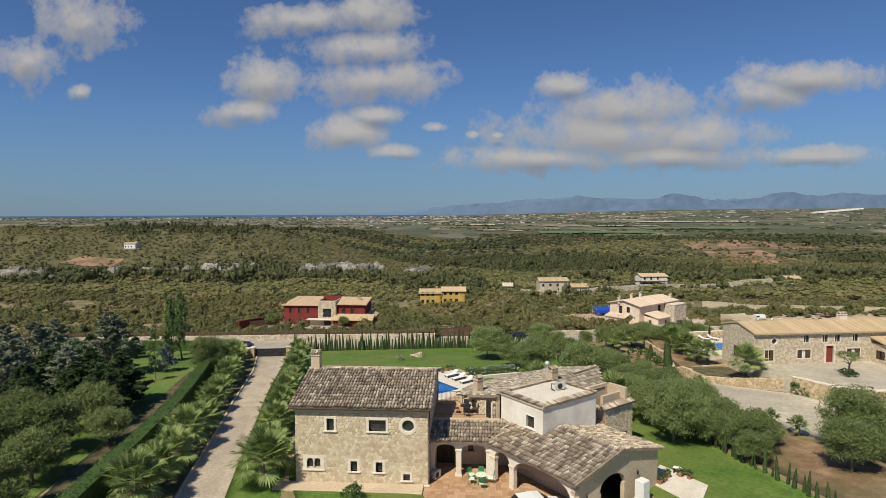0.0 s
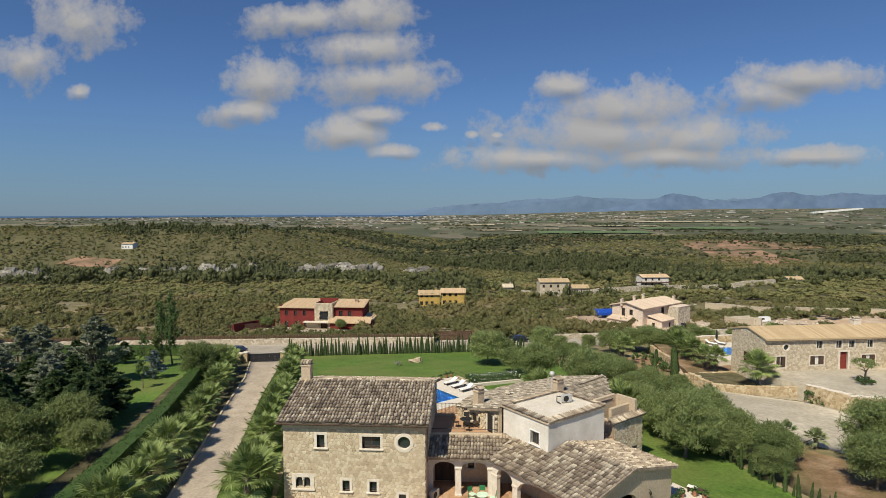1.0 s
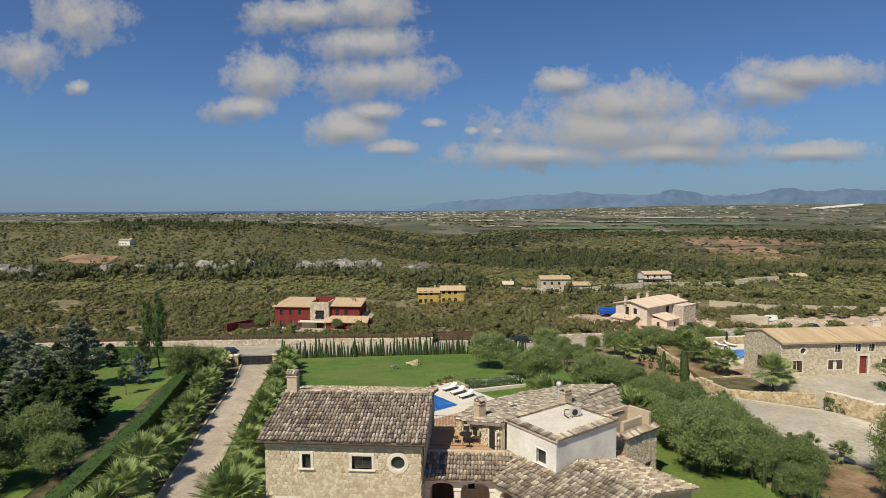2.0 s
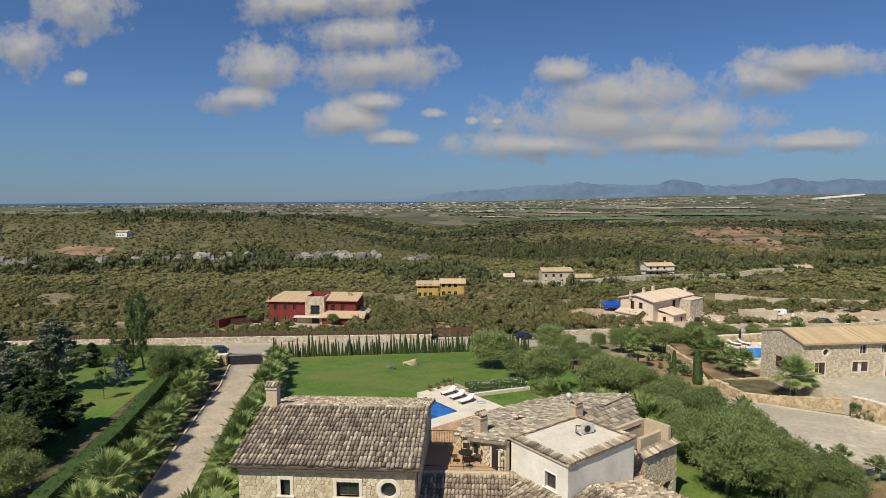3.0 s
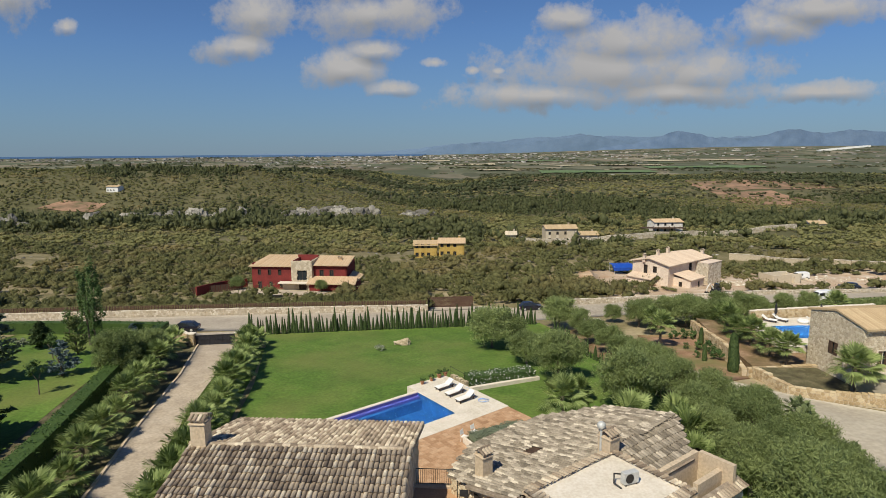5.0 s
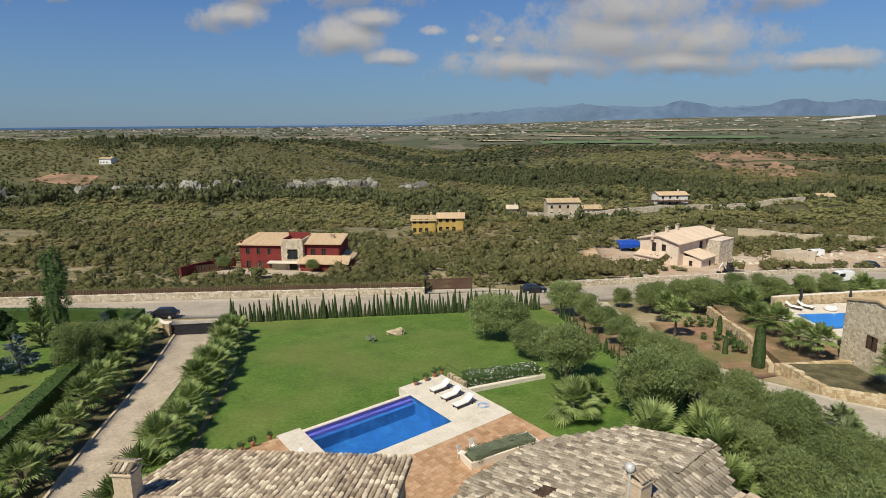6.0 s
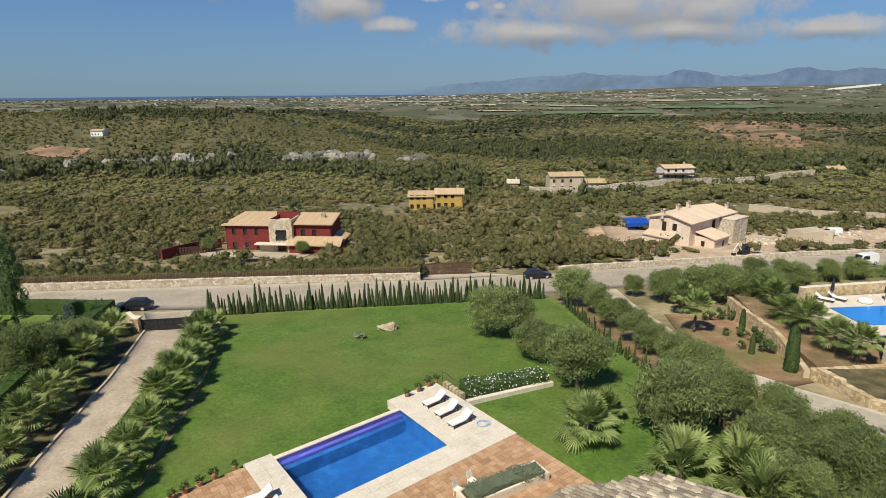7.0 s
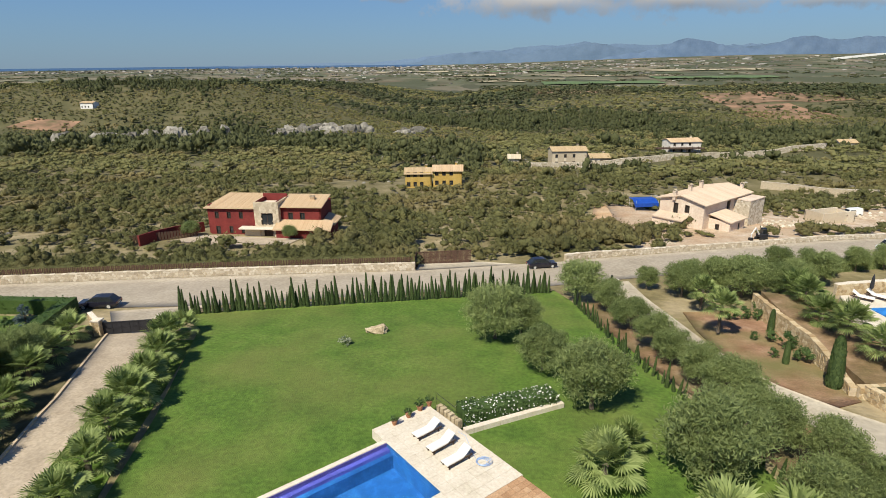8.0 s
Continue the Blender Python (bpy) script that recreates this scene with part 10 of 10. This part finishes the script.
    # the drive's sliding gate
    g = thing("driveway_gate", (0, 0, 0), "dark panelled metal driveway gate, closed", "gate")
    fg = Face(-32.9, 95.9, h(-30, 96) + 0.06, 12)
    s = Shape()
    for z0, z1 in ((0.0, 0.1), (0.62, 0.68), (1.2, 1.3)):
        fg.block(s, 0, 5.1, z0 + 0.05, z1 + 0.05, -0.05, 0.03)
    for k in range(7):
        fg.block(s, 0.83 * k, 0.83 * k + 0.08, 0.15, 1.25, -0.05, 0.03)
    part("gate_frame", s, "gate_paint", g)
    for k in range(6):
        for z0 in (0.15, 0.73):
            s = Shape()
            fg.block(s, 0.83 * k + 0.09, 0.83 * k + 0.82, z0 + 0.005, z0 + (0.51 if z0 < 0.5 else 0.51), -0.02, 0.0)
            part("panel", s, "gate_paint", g)
    for i, (x, y) in enumerate(((-33.3, 95.8), (-27.5, 97.1))):
        pr = thing("gate_pillar", (x, y, h(x, y)), "golden stone gate pillar with a flat cap", "pillar", "gate pillars")
        s = Shape()
        s.box(-0.35, 0.35, -0.35, 0.35, -0.3, 1.65, None, 0.02)
        shaft = part("shaft", s, "mortar", pr)
        for d in (0, 90, 180, 270):
            a = math.radians(d)
            fc = Face(-0.35 * math.cos(a) + 0.35 * math.sin(a), -0.35 * math.sin(a) - 0.35 * math.cos(a), 0, d)
            lay_stones(shaft, fc, 0, 0.7, 0, 1.6, 0.28, 90 + i * 4 + d, "gold_stone")
        s = Shape()
        s.box(-0.45, 0.45, -0.45, 0.45, 1.65, 1.78, None, 0.03)
        part("cap", s, "dressed", pr)
    # gate post with a lamp at the next drive
    ps = thing("gate_post", (21.4, 113.4, h(21.4, 113.4)), "rendered gate post with a dark lantern", "pillar")
    s = Shape()
    s.box(-0.5, 0.5, -0.3, 0.3, -0.3, 1.6, None, 0.02)
    part("shaft", s, "dressed", ps)
    s = Shape()
    s.tube([(-0.4, 0, 1.6), (-0.4, 0, 1.75), (-0.4, 0, 2.1), (-0.4, 0, 2.2)], [0.05, 0.14, 0.16, 0.03], 8)
    part("lantern", s, "iron", ps)
    # parasol, pool float and a toy by the other pool
    um = thing("closed_parasol", (44.6, 103.0, 2.85), "closed grey garden parasol", "parasol", "parasols")
    s = Shape()
    s.tube([(0, 0, 0), (0, 0, 2.4)], 0.03, 6)
    part("pole", s, "dark_wood", um)
    s = Shape()
    s.tube([(0, 0, 0.9), (0, 0, 1.2), (0, 0, 2.1), (0, 0, 2.45)], [0.16, 0.2, 0.12, 0.02], 9)
    part("canopy", s, "gate_paint", um)
    copy_thing(um, pose(50.2, 102.6, 2.85))
    fl = thing("pool_float", (47.6, 101.8, 2.85), "white inflatable pool float on the terrace", "pool float")
    s = Shape()
    s.tube([(0.55 * math.cos(t), 0.55 * math.sin(t), 0.22) for t in (2 * math.pi * e / 16 for e in range(17))], 0.2, 8)
    part("ring", s, "white_paint", fl)
    s = Shape()
    s.tube([(0.45, 0, 0.35), (0.6, 0, 0.7), (0.45, 0, 0.85), (0.3, 0, 0.8)], [0.12, 0.09, 0.09, 0.05], 8)
    part("headrest", s, "white_paint", fl)
    ch = thing("yellow_chair", (46.0, 94.0, 2.85), "small bright yellow plastic chair by the pool", "chair")
    s = Shape()
    s.box(-0.25, 0.25, -0.25, 0.25, 0.2, 0.3, None, 0.03)
    part("seat", s, "yellow_plastic", ch)
    s = Shape()
    s.box(-0.25, 0.25, 0.2, 0.27, 0.3, 0.7, None, 0.02)
    part("backrest", s, "yellow_plastic", ch)
    s = Shape()
    s.box(-0.22, 0.22, -0.22, 0.22, 0, 0.2)
    part("base", s, "yellow_plastic", ch)
    # building plot: tarpaulin shelter, stone shed, rubble, machine
    sh = thing("tarpaulin_shelter", (0, 0, 0), "blue tarpaulin shelter on scaffold poles", "shelter")
    z = h(41, 174)
    for x, y in ((38.8, 171.5), (43.8, 172.5), (38.6, 176.5), (43.6, 177.5)):
        s = Shape()
        s.tube([(x, y, z - 0.3), (x, y, z + 2.6)], 0.05, 6)
        part("pole", s, "grey_metal", sh)
    s = Shape()
    s.loft([[(38.6, 171.3, z + 1.2), (43.9, 172.3, z + 1.2), (43.9, 172.3, z + 2.0), (38.6, 171.3, z + 2.0)], [(38.5, 173.6, z + 2.4), (43.8, 174.6, z + 2.45), (43.8, 174.6, z + 2.5), (38.5, 173.6, z + 2.45)],
            [(38.4, 176.6, z + 2.2), (43.7, 177.6, z + 2.2), (43.7, 177.6, z + 2.25), (38.4, 176.6, z + 2.25)]])
    part("tarpaulin", s, "blue_tarp", sh)
    shed = thing("stone_shed", (0, 0, 0), "roofless grey block shed on the building plot", "shed")
    s = Shape()
    z = h(78, 164)
    f = Face(73.6, 162.6, z, 20)
    f.wall(s, 0, 8.4, -0.5, 2.3, [(5.6, 6.4, 0.3, 1.6)], 0.3)
    Face(f.at(0, 0, -4.5).x, f.at(0, 0, -4.5).y, z, -70).wall(s, 0, 4.2, -0.5, 2.3, (), 0.3)
    Face(f.at(8.4, 0, 0).x, f.at(8.4, 0, 0).y, z, 110).wall(s, 0, 4.5, -0.5, 1.8, (), 0.3)
    Face(f.at(8.4, 0, -4.5).x, f.at(8.4, 0, -4.5).y, z, 200).wall(s, 0, 8.4, -0.5, 2.1, (), 0.3)
    part("wall", s, "grey_stone", shed)
    rub = Shape()
    rg = np.random.default_rng(31)
    for k in range(200):
        x, y = (rg.normal(66, 3.5), rg.normal(161, 2.0)) if k % 3 else (rg.normal(92, 8), rg.normal(170, 2))
        zz, w = h(x, y) + 0.1, rg.uniform(0.12, 0.5)
        rings = [[(x + sc * w * math.cos(g) * rg.uniform(0.6, 1.3), y + sc * w * math.sin(g) * rg.uniform(0.6, 1.3), zz + e * w) for g in (2 * math.pi * j / 6 for j in range(6))] for e, sc in ((-0.2, 1), (0.4, 0.9), (0.8, 0.4))]
        rub.loft(rings)
    tagged(part("rubble", rub, "wall_stone"), "heaps of pale building rubble", "rubble", "", "stuff")
    mc = thing("mini_digger", (53.2, 144.4, h(53.2, 144.4) + 0.12), "small worn digger with its arm bent down", "digger", turn=20)
    s = Shape()
    s.box(-0.8, 0.8, -0.7, -0.4, 0, 0.5, None, 0.1)
    s.box(-0.8, 0.8, 0.4, 0.7, 0, 0.5, None, 0.1)
    part("track", s, "tyre", mc)
    s = Shape()
    s.box(-0.6, 0.8, -0.6, 0.6, 0.5, 1.1, None, 0.1)
    part("body", s, "gate_paint", mc)
    s = Shape()
    s.box(-0.3, 0.5, -0.5, 0.2, 1.1, 2.1, None, 0.1)
    part("cab", s, "car_glass", mc)
    s = Shape()
    s.tube([(-0.6, 0, 1.0), (-1.5, 0, 2.2), (-2.2, 0, 1.2), (-2.2, 0, 0.5)], [0.14, 0.12, 0.1, 0.08], 6)
    part("arm", s, "white_paint", mc)
    s = Shape()
    s.box(-2.5, -1.95, -0.3, 0.3, 0.1, 0.55, None, 0.08)
    part("bucket", s, "iron", mc)


furnish()
